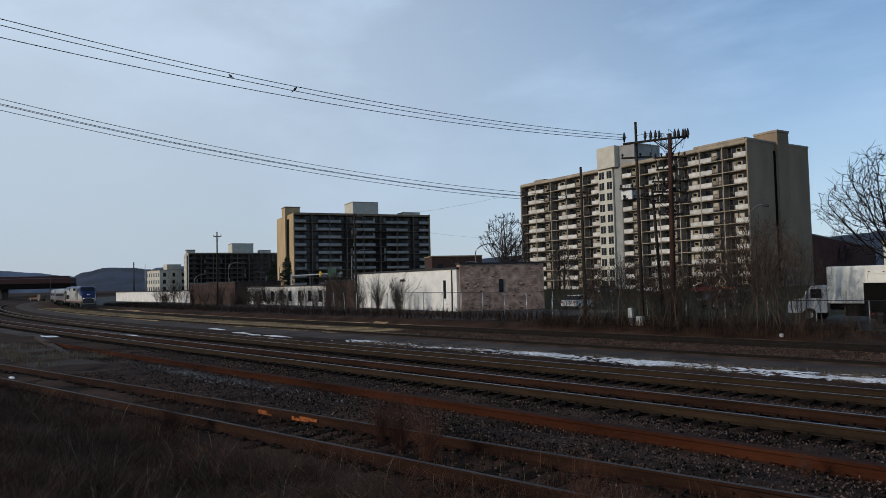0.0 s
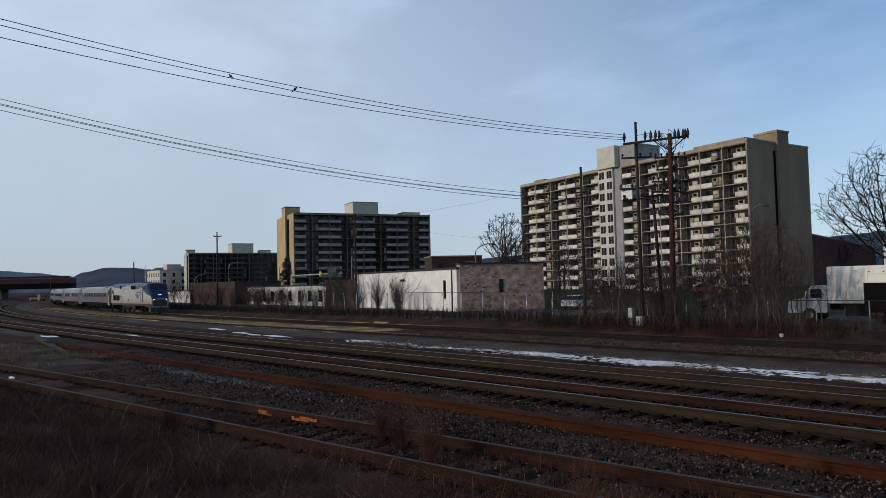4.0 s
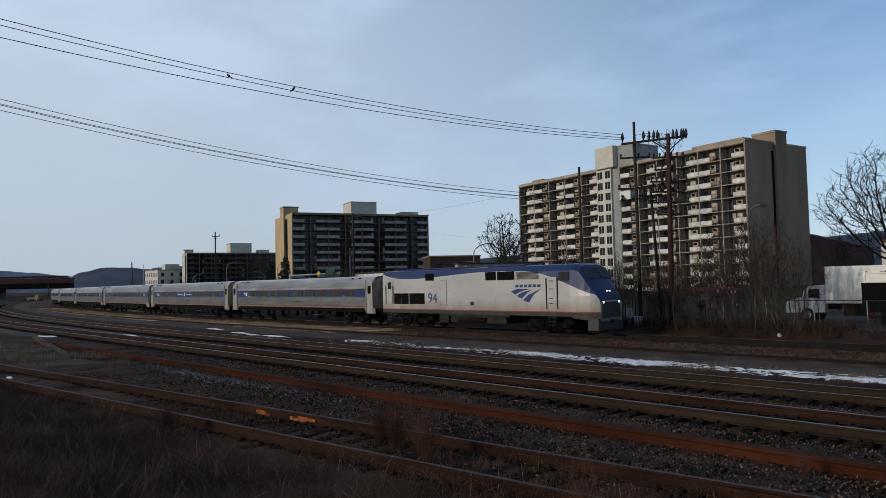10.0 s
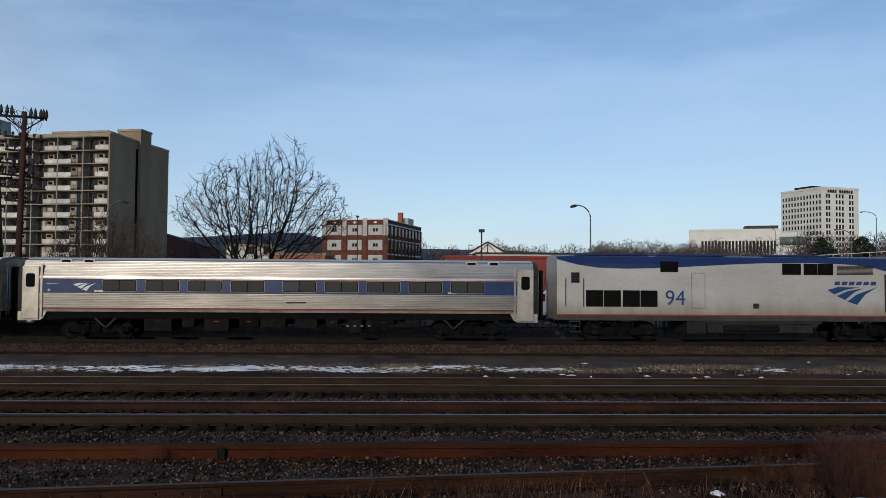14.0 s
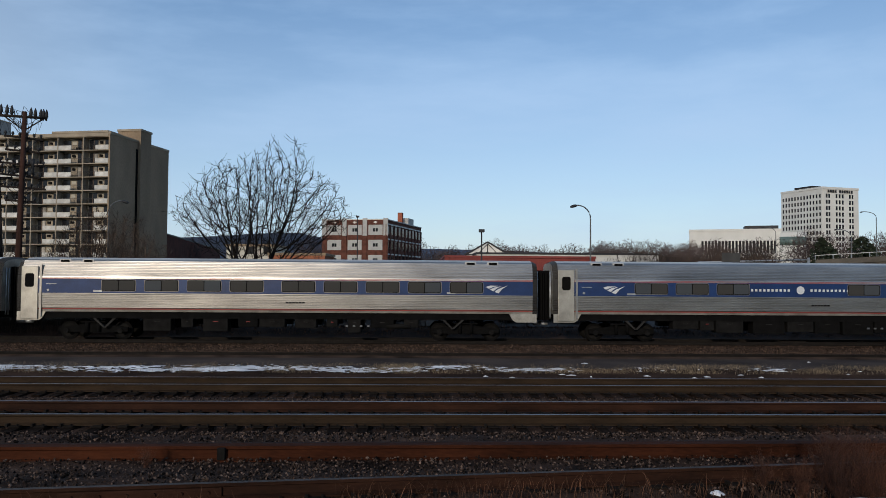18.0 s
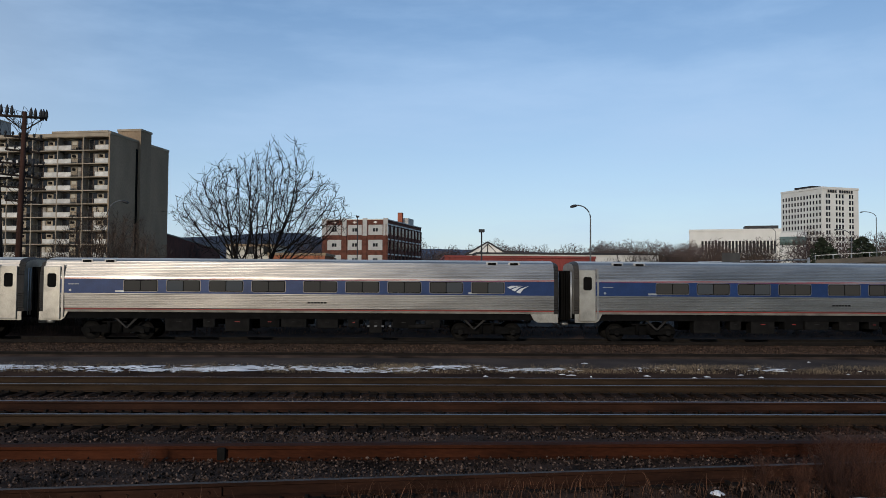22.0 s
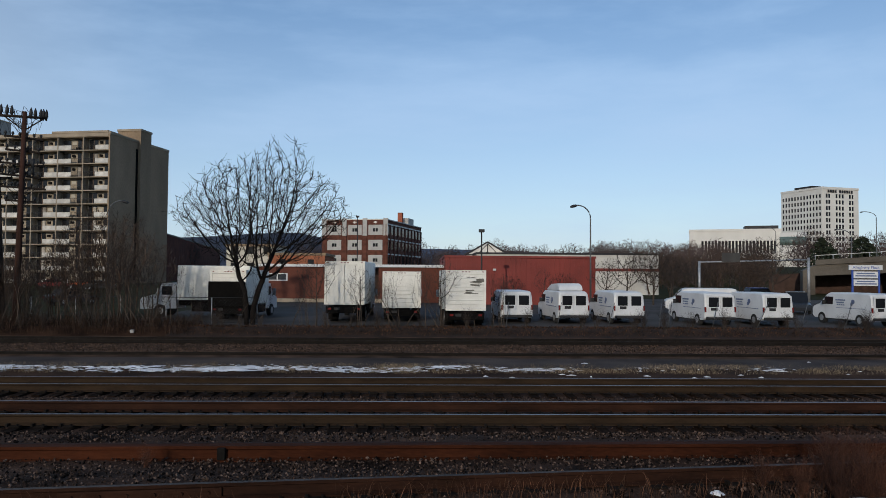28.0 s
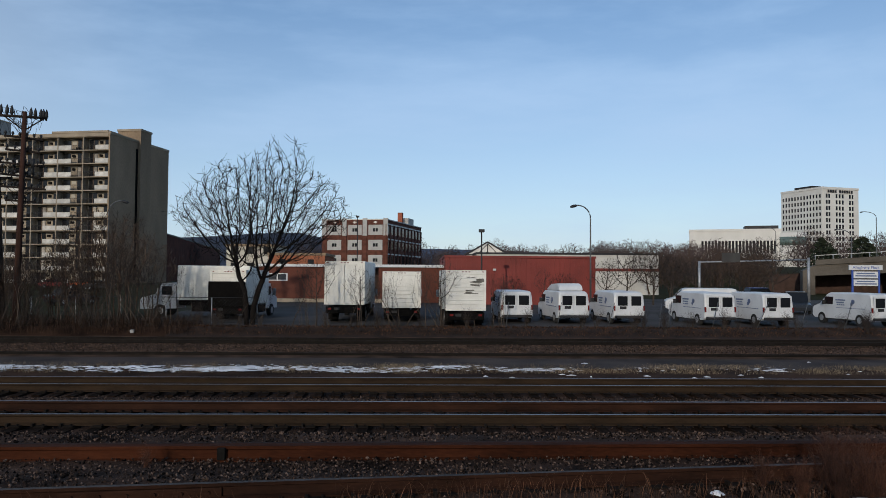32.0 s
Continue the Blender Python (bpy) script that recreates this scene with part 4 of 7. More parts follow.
    # marks on the band
    for s, y in ((-1, -1.59),):
        for xm in marks:
            part("blade_mark", swoosh(y, xm, 2.60, 0.42), M_WHITE, C, "white three-blade mark")
        if cafe:
            bm = bmesh.new()
            for a, b in ((-2.95, -0.75), (0.25, 2.35)):
                k = a
                while k < b:
                    box(bm, k, k + 0.11, y - 0.006, y, 2.58, 2.70)
                    k += 0.205
            part("name_bars", bm, M_WHITE, C, "white bars on the blue panel")
            bm = bmesh.new()
            wheel_y(bm, -0.25, y - 0.008, y, 2.65, 0.2, 24)
            part("round_mark", bm, M_WHITE, C, "round white mark")
        for x0, w, z0, h in ((-8.95, 0.42, 2.36, 0.09), (8.15, 0.42, 2.36, 0.09), (-11.2, 0.5, 2.72, 0.03)):
            part("car_number_bar", bx(x0, x0 + w, y - 0.004, y, z0, z0 + h), M_GALV, C)
        for i in range(6):
            part("name_bar", bx(0.3 + i * 0.16, 0.42 + i * 0.16, -1.592, -1.578, 1.86, 1.93), M_UNDER, C)
        bm = bmesh.new()
        wheel_y(bm, -11.1, y - 0.005, y, 2.44, 0.06, 10)
        part("round_plate", bm, M_GALV, C)
    # equipment under the floor
    ru = random.Random(17 + len(wins))
    x = -6.6
    while x < 6.6:
        w = ru.uniform(0.5, 1.6)
        z0 = ru.uniform(0.42, 0.72)
        em = ru.choice((M_UNDER, M_UNDER, M_BLACK))
        for s in (-1, 1):
            eb = part("equipment_box", bx(x, x + w, s * 1.1 - 0.3, s * 1.1 + 0.3, z0, 1.16, bevel=0.02), em, C)
            if s < 0:
                part("latch", bx(x + w * 0.4, x + w * 0.6, -1.42, -1.4, 0.93, 0.955), M_LOCOG if ru.random() < 0.6 else M_STRIPE, eb)
        x += w + ru.choice((0.08, 0.15, 0.5))
    bm = bmesh.new()
    tube(bm, [(5.2, -1.3, 0.75), (6.4, -1.3, 0.75)], 0.12, 10)
    part("air_tank", bm, M_UNDER, C)
    for i in range(4):
        part("valve", bx(3.2 + i * 0.35, 3.32 + i * 0.35, -1.44, -1.40, 0.72, 0.8), M_LAMP, C)
    bm = bmesh.new()
    box(bm, -HL + 0.2, HL - 0.2, -1.42, 1.42, 1.08, 1.42)
    part("floor_frame", bm, M_BLACK, C)
    for sx in (-1, 1):
        for s in (-1, 1):
            bm = bmesh.new()
            slab(bm, [(sx * 7.9, 1.1), (sx * 8.4, 0.62), (sx * 8.5, 0.62), (sx * 8.05, 1.1)], s * 1.35 - 0.05, s * 1.35 + 0.05)
            slab(bm, [(sx * 8.4, 0.62), (sx * 8.9, 1.1), (sx * 9.05, 1.1), (sx * 8.5, 0.62)], s * 1.35 - 0.05, s * 1.35 + 0.05)
            part("bolster_strut", bm, M_LOCOG, C)
    return C


loco = build_loco()
loco.scale = (0.99, 0.99, 0.99)
coach_a = build_coach(("front", "rear"), marks=(-9.4,))
coach_b = build_coach(("front", "rear"), True, (-9.6, 9.3))
coach_d = build_coach(("front", "rear"))
coach_c = build_coach(("rear",))
TRAIN = [(loco, 4.35, 6.5), (coach_a, -19.15, 9.1), (coach_b, -45.15, 9.1), (coach_c, -71.15, 9.1),
         (copy_thing(coach_c, Matrix()), -97.15, 9.1), (copy_thing(coach_c, Matrix()), -123.15, 9.1), (coach_d, -149.15, 9.1)]
RUN = [(0.0, -160.87), (1.0, -149.13), (2.0, -137.27), (3.5, -119.3), (5.5, -95.0), (7.0, -76.65), (9.0, -51.5), (11.0, -26.4), (12.0, -13.45), (12.5, -6.95), (13.0, -0.42), (13.5, 5.95), (14.5, 18.6), (17.0, 51.1), (18.5, 70.8), (20.5, 97.15), (22.5, 124.0), (24.5, 150.74), (28.0, 198.0), (32.0, 252.2)]


def on_line(s):
    """Plan point on the main track at the distance s along it."""
    if s >= CURVE_X:
        return Vector((s, TRACK_Y))
    a = (CURVE_X - s) / CURVE_R
    return Vector((CURVE_X - CURVE_R * math.sin(a), TRACK_Y + CURVE_R - CURVE_R * math.cos(a)))


def motions():
    ts = [0.5 * i for i in range(65)]
    for ob, offset, half in TRAIN:
        rows = []
        for t in ts:
            s = float(np.interp(t, [r[0] for r in RUN], [r[1] for r in RUN])) + offset
            f, r = on_line(s + half), on_line(s - half)
            m = (f + r) / 2
            rows.append((t, pose(m.x, m.y, 0, 0, 0, math.degrees(math.atan2(f.y - r.y, f.x - r.x)))))
        walk(ob, rows)
# ---------- bare trees and shrubs ----------
def limb_mesh(name, seed, height, spread, levels=5, trunk=0.22, fork=0.22, kids=(3, 4), mats=None, up=0.25, twig=0.008, side_p=0.6, wide=1.0):
    """A bare tree: a tapered trunk that forks into limbs, branches and fine twigs."""
    rs = random.Random(seed)
    V, F, MI = [], [], []

    def seg(p, q, r0, r1, sides, mi):
        d = (q - p).normalized()
        a = d.cross(Vector((0.3, 0.2, 0.93))).normalized()
        b = d.cross(a)
        i = len(V)
        for c, r in ((p, r0), (q, r1)):
            for k in range(sides):
                t = k * math.tau / sides
                V.append(c + (a * math.cos(t) + b * math.sin(t)) * r)
        for k in range(sides):
            k2 = (k + 1) % sides
            F.append((i + k, i + k2, i + sides + k2, i + sides + k))
            MI.append(mi)

    def grow(p, d, length, r, lev):
        n = 3 if lev < 3 else 2
        pts = [p]
        for i in range(n):
            d = (d + Vector((rs.gauss(0, 0.13), rs.gauss(0, 0.13), rs.gauss(0, 0.08) + (0.05 if lev > 0 else 0)))).normalized()
            q = pts[-1] + d * length / n
            seg(pts[-1], q, max(twig, r * (1 - 0.22 * i)), max(twig * 0.6, r * (1 - 0.22 * (i + 1))), 7 if lev == 0 else 5 if lev < 3 else 3, 0 if lev < 2 else 1)
            pts.append(q)
            if lev >= 1 and lev < levels - 1 and i < n - 1 and rs.random() < side_p:
                side = (d + Vector((rs.gauss(0, 0.7), rs.gauss(0, 0.7), rs.gauss(0.1, 0.4)))).normalized()
                grow(q, side, length * rs.uniform(0.45, 0.7), r * 0.45, lev + 1)
        if lev < levels - 1:
            m = rs.randint(*kids)
            a0 = rs.uniform(0, 6.28)
            for k in range(m):
                a = a0 + k * math.tau / m + rs.gauss(0, 0.3)
                out = Vector((math.cos(a), math.sin(a), 0))
                nd = (d * (1 - spread * 0.5) + out * spread * rs.uniform(0.5, 1.1) + Vector((0, 0, up))).normalized()
                grow(pts[-1], nd, length * rs.uniform(0.6, 0.85), r * 0.34 * rs.uniform(1.2, 1.7), lev + 1)

    grow(Vector((0, 0, -0.1)), Vector((rs.gauss(0, 0.03), rs.gauss(0, 0.03), 1)), height * fork, trunk, 0)
    top = max(v.z for v in V)
    k = height / top
    me = bpy.data.meshes.new(name)
    me.from_pydata([(v.x * k * wide, v.y * k * wide, v.z * k) for v in V], [], F)
    for m in (mats or (M_BARK, M_TWIG)):
        me.materials.append(m)
    me.polygons.foreach_set("material_index", MI)
    return me


def grown_tree(name, seed, inside, low, high, stems, count, step=0.22, kill=0.42, reach=4.0, tip=0.008, power=2.35, twigs=2, twig_len=0.4, thick=0.035, mats=None, rise=0.08):
    """A bare tree whose limbs grow from its stems towards points strewn through the crown until they fill it."""
    rs = np.random.RandomState(seed)
    aim_at = []
    while len(aim_at) < count:
        p = rs.uniform(low, high)
        if inside(p):
            aim_at.append(p)
    aim_at = np.array(aim_at)
    P, up_ = [], []
    for stem in stems:
        prev = -1
        pts = [np.array(q, float) for q in stem]
        for a, b in zip(pts, pts[1:]):
            n = max(1, int(np.linalg.norm(b - a) / step))
            for k in range(n + (1 if prev < 0 else 0)):
                t = (k if prev < 0 else k + 1) / n
                P.append(a + (b - a) * t + rs.normal(0, 0.012, 3))
                up_.append(prev)
                prev = len(P) - 1
    near_d = np.full(len(aim_at), 1e9)
    near_i = np.zeros(len(aim_at), int)
    fresh = list(range(len(P)))
    born, shoots = collections.Counter(), {}
    for _ in range(140):
        if not len(aim_at) or not fresh:
            break
        d = np.linalg.norm(aim_at[:, None] - np.array([P[i] for i in fresh])[None], axis=2)
        m = d.argmin(1)
        dm = d[np.arange(len(aim_at)), m]
        better = dm < near_d
        near_d[better], near_i[better] = dm[better], np.array(fresh)[m[better]]
        left = near_d > kill
        aim_at, near_d, near_i = aim_at[left], near_d[left], near_i[left]
        fresh = []
        for i in sorted(set(near_i[near_d < reach].tolist())):
            v = aim_at[(near_i == i) & (near_d < reach)] - P[i]
            v = (v / np.linalg.norm(v, axis=1)[:, None]).sum(0)
            v = v / (np.linalg.norm(v) + 1e-6) + np.array([0, 0, rise]) + rs.normal(0, 0.07, 3)
            if up_[i] >= 0:
                o = P[i] - P[up_[i]]
                v = v + 0.75 * o / (np.linalg.norm(o) + 1e-6)
            q = P[i] + v / (np.linalg.norm(v) + 1e-6) * step
            if born[i] > 2 or any(np.linalg.norm(q - P[c]) < 0.35 * step for c in shoots.get(i, ())):
                near_d[near_i == i] = 1e8
                continue
            born[i] += 1
            shoots.setdefault(i, []).append(len(P))
            P.append(q)
            up_.append(i)
            fresh.append(len(P) - 1)
    kids = [[] for _ in P]
    for i, u in enumerate(up_):
        if u >= 0:
            kids[u].append(i)
    main = len(P)
    for i in range(main):
        for _ in range(twigs if not kids[i] else (1 if rs.rand() < 0.22 * twigs else 0)):
            o = P[i] - P[max(up_[i], 0)]
            v = o / (np.linalg.norm(o) + 1e-6) + rs.normal(0, 0.42, 3) + np.array([0, 0, 0.45])
            v = v / np.linalg.norm(v)
            prev = i
            for k in range(2):
                v = v + rs.normal(0, 0.09, 3)
                P.append(P[prev] + v / np.linalg.norm(v) * twig_len * rs.uniform(0.35, 0.6))
                up_.append(prev)
                kids.append([])
                kids[prev].append(len(P) - 1)
                prev = len(P) - 1
    acc = np.zeros(len(P))
    for i in range(len(P) - 1, -1, -1):
        acc[i] = max(acc[i], tip ** power)
        if up_[i] >= 0:
            acc[up_[i]] += acc[i] * (0.25 if i >= main else 1.0)
    rad = acc ** (1 / power)
    V, F, MI = [], [], []
    for i, u in enumerate(up_):
        if u < 0:
            continue
        p, q = Vector(P[u]), Vector(P[i])
        r1 = rad[i] * (0.6 if i >= main and not kids[i] else 1.0)
        r0 = min(rad[u], rad[i] * 1.18)
        sides = 8 if rad[i] > 0.08 else 5 if rad[i] > thick else 3
        d = (q - p).normalized()
        a = d.cross(Vector((0.3, 0.2, 0.93))).normalized()
        b = d.cross(a)
        j = len(V)
        for c, r in ((p - d * r0 * 0.3, r0), (q, r1)):
            V.extend(c + (a * math.cos(k * math.tau / sides) + b * math.sin(k * math.tau / sides)) * r for k in range(sides))
        for k in range(sides):
            k2 = (k + 1) % sides
            F.append((j + k, j + k2, j + sides + k2, j + sides + k))
            MI.append(0 if rad[i] > thick else 1)
    me = bpy.data.meshes.new(name)
    me.from_pydata([v[:] for v in V], [], F)
    for m in (mats or (M_BARK, M_TWIG)):
        me.materials.append(m)
    me.polygons.foreach_set("material_index", MI)
    return me


def dome(cx, cy, left, right, depth, z0, z1, lift=0.2):
    """A test for points inside a domed crown between the heights z0 and z1, its underside rising outwards."""
    def inside(p):
        a = left if p[0] < cx else right
        r2 = ((p[0] - cx) / a) ** 2 + ((p[1] - cy) / depth) ** 2
        if r2 > 1:
            return False
        mid = z0 + (z1 - z0) * 0.42
        return z0 + (mid - z0) * r2 ** 0.7 * (1 + lift) < p[2] < mid + (z1 - mid) * (1 - r2) ** 0.55
    return inside


def fan_shrub(name, seed, height, stems=16, mats=None, r=0.012):
    """Many thin stems that fan out of one root, each with a few side twigs."""
    rs = random.Random(seed)
    V, F, MI = [], [], []

    def seg(p, q, r0, r1, mi):
        d = (q - p).normalized()
        a = d.cross(Vector((0.3, 0.9, 0.2))).normalized()
        b = d.cross(a)
        i = len(V)
        for c, rr in ((p, r0), (q, r1)):
            for k in range(3):
                V.append(c + (a * math.cos(k * 2.094) + b * math.sin(k * 2.094)) * rr)
        for k in range(3):
            F.append((i + k, i + (k + 1) % 3, i + 3 + (k + 1) % 3, i + 3 + k))
            MI.append(mi)

    def shoot(p, d, length, rr, lev):
        n = 4 if lev == 0 else 3
        for i in range(n):
            d = (d + Vector((rs.gauss(0, 0.12), rs.gauss(0, 0.12), rs.gauss(0.04, 0.08)))).normalized()
            q = p + d * length / n
            seg(p, q, rr * (1 - i / n * 0.6), rr * (1 - (i + 1) / n * 0.6), 0 if lev == 0 else 1)
            if lev < 2:
                for _ in range(rs.choice((1, 2, 2) if lev == 0 else (0, 1, 1))):
                    shoot(q, (d + Vector((rs.gauss(0, 0.5), rs.gauss(0, 0.5), rs.gauss(0.15, 0.2)))).normalized(), length * rs.uniform(0.25, 0.5), rr * 0.55, lev + 1)
            p = q

    for _ in range(stems):
        a, t = rs.uniform(0, math.tau), abs(rs.gauss(0, 0.3))
        shoot(Vector((rs.gauss(0, 0.08), rs.gauss(0, 0.08), -0.05)), Vector((math.cos(a) * t, math.sin(a) * t, 1)).normalized(), height * rs.uniform(0.55, 0.9), r, 0)
    me = bpy.data.meshes.new(name)
    me.from_pydata([v[:] for v in V], [], F)
    for m in (mats or (M_BARK, M_TWIG)):
        me.materials.append(m)
    me.polygons.foreach_set("material_index", MI)
    return me


def split_tree(me):
    """Trunk and crown meshes out of one bare tree mesh."""
    out = []
    for want, nm in ((0, "trunk"), (1, "crown")):
        idx = [p for p in me.polygons if p.material_index == want]
        use = sorted({v for p in idx for v in p.vertices})
        back = {v: i for i, v in enumerate(use)}
        m2 = bpy.data.meshes.new(nm)
        m2.from_pydata([me.vertices[v].co[:] for v in use], [], [[back[v] for v in p.vertices] for p in idx])
        m2.materials.append(me.materials[want])
        out.append(m2)
    return out


def bare_tree(x, y, meshes, label, scale=1.0, turn=0.0, name="bare_tree", category="tree", group="", z=None, sz=None):
    t = thing(name, pose(x, y, ground_z(x, y) if z is None else z, 0, 0, turn), label, category, group)
    for nm, me in zip(("trunk", "crown"), meshes):
        ob = piece(nm, me, t)
        ob.scale = (scale, scale, sz or scale)
    return t


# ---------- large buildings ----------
# darker copy of the beige concrete, toned down for shaded fronts
M_CONCD = mat("shade-dimmed brown concrete", (0.17, 0.115, 0.082), 0.9, vary=0.2, scale=0.4, grain=8, bump=0.1)
M_GREYW = mat("grey stucco", (0.25, 0.25, 0.24), 0.9, vary=0.15, scale=0.4, grain=8, bump=0.1)
def frame_of(ax, ay, bx_, by_, z=0.0):
    """Origin at the front's first corner, x along the front, y inwards."""
    return pose(ax, ay, z, 0, 0, math.degrees(math.atan2(by_ - ay, bx_ - ax))), math.hypot(bx_ - ax, by_ - ay)


def apartment_block(m, length, depth, floors, fh, bays_l, core, bays_r, label, end_mat, wall, panel_mat, stair_at, pent, seed, cap=M_ROOFCAP, full=False):
    """A slab block of flats with recessed balconies; core: the stretch of plain stair windows."""
    rs = random.Random(seed)
    B = thing("apartment_building", m, label, "apartment building", "blocks of flats")
    top = floors * fh
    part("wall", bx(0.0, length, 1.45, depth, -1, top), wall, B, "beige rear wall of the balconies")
    part("end_wall", bx(length, length + 0.3, -0.25, depth + 0.1, -1, top + 0.5), end_mat, B, "plain windowless end wall")
    part("end_wall", bx(-0.3, 0.0, -0.25, depth + 0.1, -1, top + 0.5), end_mat, B, "plain windowless end wall")
    c0, c1 = core
    for a, b in ((0, c0), (c1, length)):
        if b - a > 1:
            part("roof_edge", bx(a + 0.01, b - 0.01, -0.35, depth, top + 0.02, top + 0.75, bevel=0.03), cap, B, "concrete roof edge")
    # core
    if c1 > c0:
        cm = c0 + (c1 - c0) * 0.68
        part("core_wall", bx(c0, cm, -0.9, 1.4, -1, top + 0.2), M_CREAM, B, "cream stair core wall")
        part("core_wall", bx(cm + 0.01, c1, -0.3, 1.4, -1, top + 0.2), M_GREYW, B, "grey wall beside the stair core")
        for f in range(floors):
            for u in (c0 + (cm - c0) * 0.24, c0 + (cm - c0) * 0.77):
                w = part("window", bx(u - 0.85, u + 0.85, -0.93, -0.88, f * fh + 0.5, f * fh + 2.3), M_GLASS, B)
                part("frame", bx(u - 0.04, u + 0.04, -0.96, -0.93, f * fh + 0.5, f * fh + 2.3), M_CONC, w)
    spans = []
    for (a, b), n in (((0, c0), bays_l), ((c1, length), bays_r)):
        if n:
            spans += [(a + (b - a) * i / n, a + (b - a) * (i + 1) / n) for i in range(n)]
    meshes = {}
    last = len(spans) - 1
    for bay, (u0, u1) in enumerate(spans):
        w = u1 - u0
        flip = (last - bay) % 2 == 0
        key = (round(w, 2), flip)
        if key not in meshes:
            at = (lambda a, b: (w - b, w - a)) if flip else (lambda a, b: (a, b))
            k = {}
            pe_ = w * (0.66 if full else 0.53)
            k["balcony_panel"] = finish(bx(*at(0.12, pe_), -0.12, 0.0, 0.14, 1.06, bevel=0.015), "balcony_panel", panel_mat)
            bm = bmesh.new()
            box(bm, *at(pe_ + 0.02, w - 0.1), -0.1, -0.06, 1.06, 1.12)
            box(bm, *at(pe_ + 0.02, w - 0.1), -0.1, -0.06, 0.16, 0.2)
            for i in range(9):
                x = pe_ + 0.1 + i * (w - pe_ - 0.3) / 8
                box(bm, *at(x, x + 0.035), -0.1, -0.065, 0.2, 1.06)
            k["railing"] = finish(bm, "railing", M_IRON)
            k["window"] = finish(bx(*at(w * 0.60, w * 0.93), 1.38, 1.44, 0.12, 2.4), "window", M_GLASS)
            k["mullion"] = finish(bx(*at(w * 0.755, w * 0.775), 1.34, 1.38, 0.12, 2.4), "mullion", M_CONCD)
            k["window2"] = finish(bx(*at(w * 0.05, w * 0.33), 1.38, 1.44, 0.9, 2.3), "window", M_GLASS)
            k["cooler"] = finish(bx(*at(w * 0.40, w * 0.52), 1.1, 1.44, 1.55, 2.05, bevel=0.02), "air_conditioner", M_UNDER)
            k["sleeve"] = finish(bx(*at(w * 0.38, w * 0.54), 1.40, 1.445, 1.48, 2.12), "wall_sleeve", M_CREAM)
            k["curtain"] = finish(bx(*at(w * 0.62, w * 0.74), 1.36, 1.38, 0.15, 2.3), "curtain", M_CURTAIN)
            k["plant"] = finish(bx(*at(w * 0.66, w * 0.78), 0.25, 0.6, 0.11, 0.7, bevel=0.06), "deck_chair", M_UNDER)
            meshes[key] = k
        k = meshes[key]
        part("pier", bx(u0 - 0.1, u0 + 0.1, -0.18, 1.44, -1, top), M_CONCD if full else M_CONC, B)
        for f in range(floors):
            at_ = pose(u0, 0, f * fh)
            piece("balcony_panel", k["balcony_panel"], B, at_)
            piece("railing", k["railing"], B, at_)
            piece("window", k["window"], B, at_)
            piece("window", k["window2"], B, at_)
            if not full:
                piece("mullion", k["mullion"], B, at_)
                piece("wall_sleeve", k["sleeve"], B, at_)
                if rs.random() < 0.8:
                    piece("air_conditioner", k["cooler"], B, at_)
            if rs.random() < 0.25:
                piece("curtain", k["curtain"], B, at_)
            if rs.random() < 0.2:
                piece("deck_chair", k["plant"], B, at_)
    for a, b in ((0, c0), (c1, length)):
        if b - a > 1:
            for f in range(floors + 1):
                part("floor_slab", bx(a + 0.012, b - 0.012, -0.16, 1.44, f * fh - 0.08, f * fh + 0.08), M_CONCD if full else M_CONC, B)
    part("end_cap", bx(length - 0.02, length + 0.42, -0.3, depth + 0.2, top + 0.5, top + 0.95, bevel=0.03), cap, B, "concrete edge of the roof")
    if not full:
        part("parapet", bx(length - 12.6, length - 0.04, -0.42, 4.0, top + 0.76, top + 1.2, bevel=0.03), cap, B, "raised concrete parapet")
        part("parapet", bx(6.2, 10.4, -0.42, 4.0, top + 0.76, top + 1.15, bevel=0.03), cap, B, "raised concrete parapet")
    # stair tower that breaks the end wall
    su0, su1, sv0, sv1, sh = stair_at
    part("stair_tower", bx(su0, su1, sv0, sv1, -1, top + sh), end_mat, B, "taller stair tower on the end wall")
    part("tower_cap", bx(su0 - 0.15, su1 + 0.15, sv0 - 0.15, sv1 + 0.15, top + sh, top + sh + 0.45, bevel=0.03), cap, B)
    slot_w = 0.8 if su0 > length / 2 else 3.2
    slot_u = su1 - 0.6 if su0 > length / 2 else su0 + 0.6
    xa, xb = sorted((slot_u, length + 0.33 if su0 > length / 2 else -0.33))
    part("stair_slot", bx(xa, xb, sv0 - slot_w, sv0 - 0.02, 1, top - 1.0), M_BLACK, B, "dark recessed stair window slot")
    for p0, p1, q0, q1, h in pent:
        part("roof_house", bx(p0, p1, q0, q1, top + 0.21, top + h, bevel=0.15 if q0 < -1 else 0.0), M_CREAM if q0 < -1 or q0 > 1 else M_GREYW, B, "rooftop plant house")
        if q0 > -1:
            part("house_cap", bx(p0 - 0.1, p1 + 0.1, q0 - 0.1, q1 + 0.1, top + h, top + h + 0.25), cap, B)
    return B


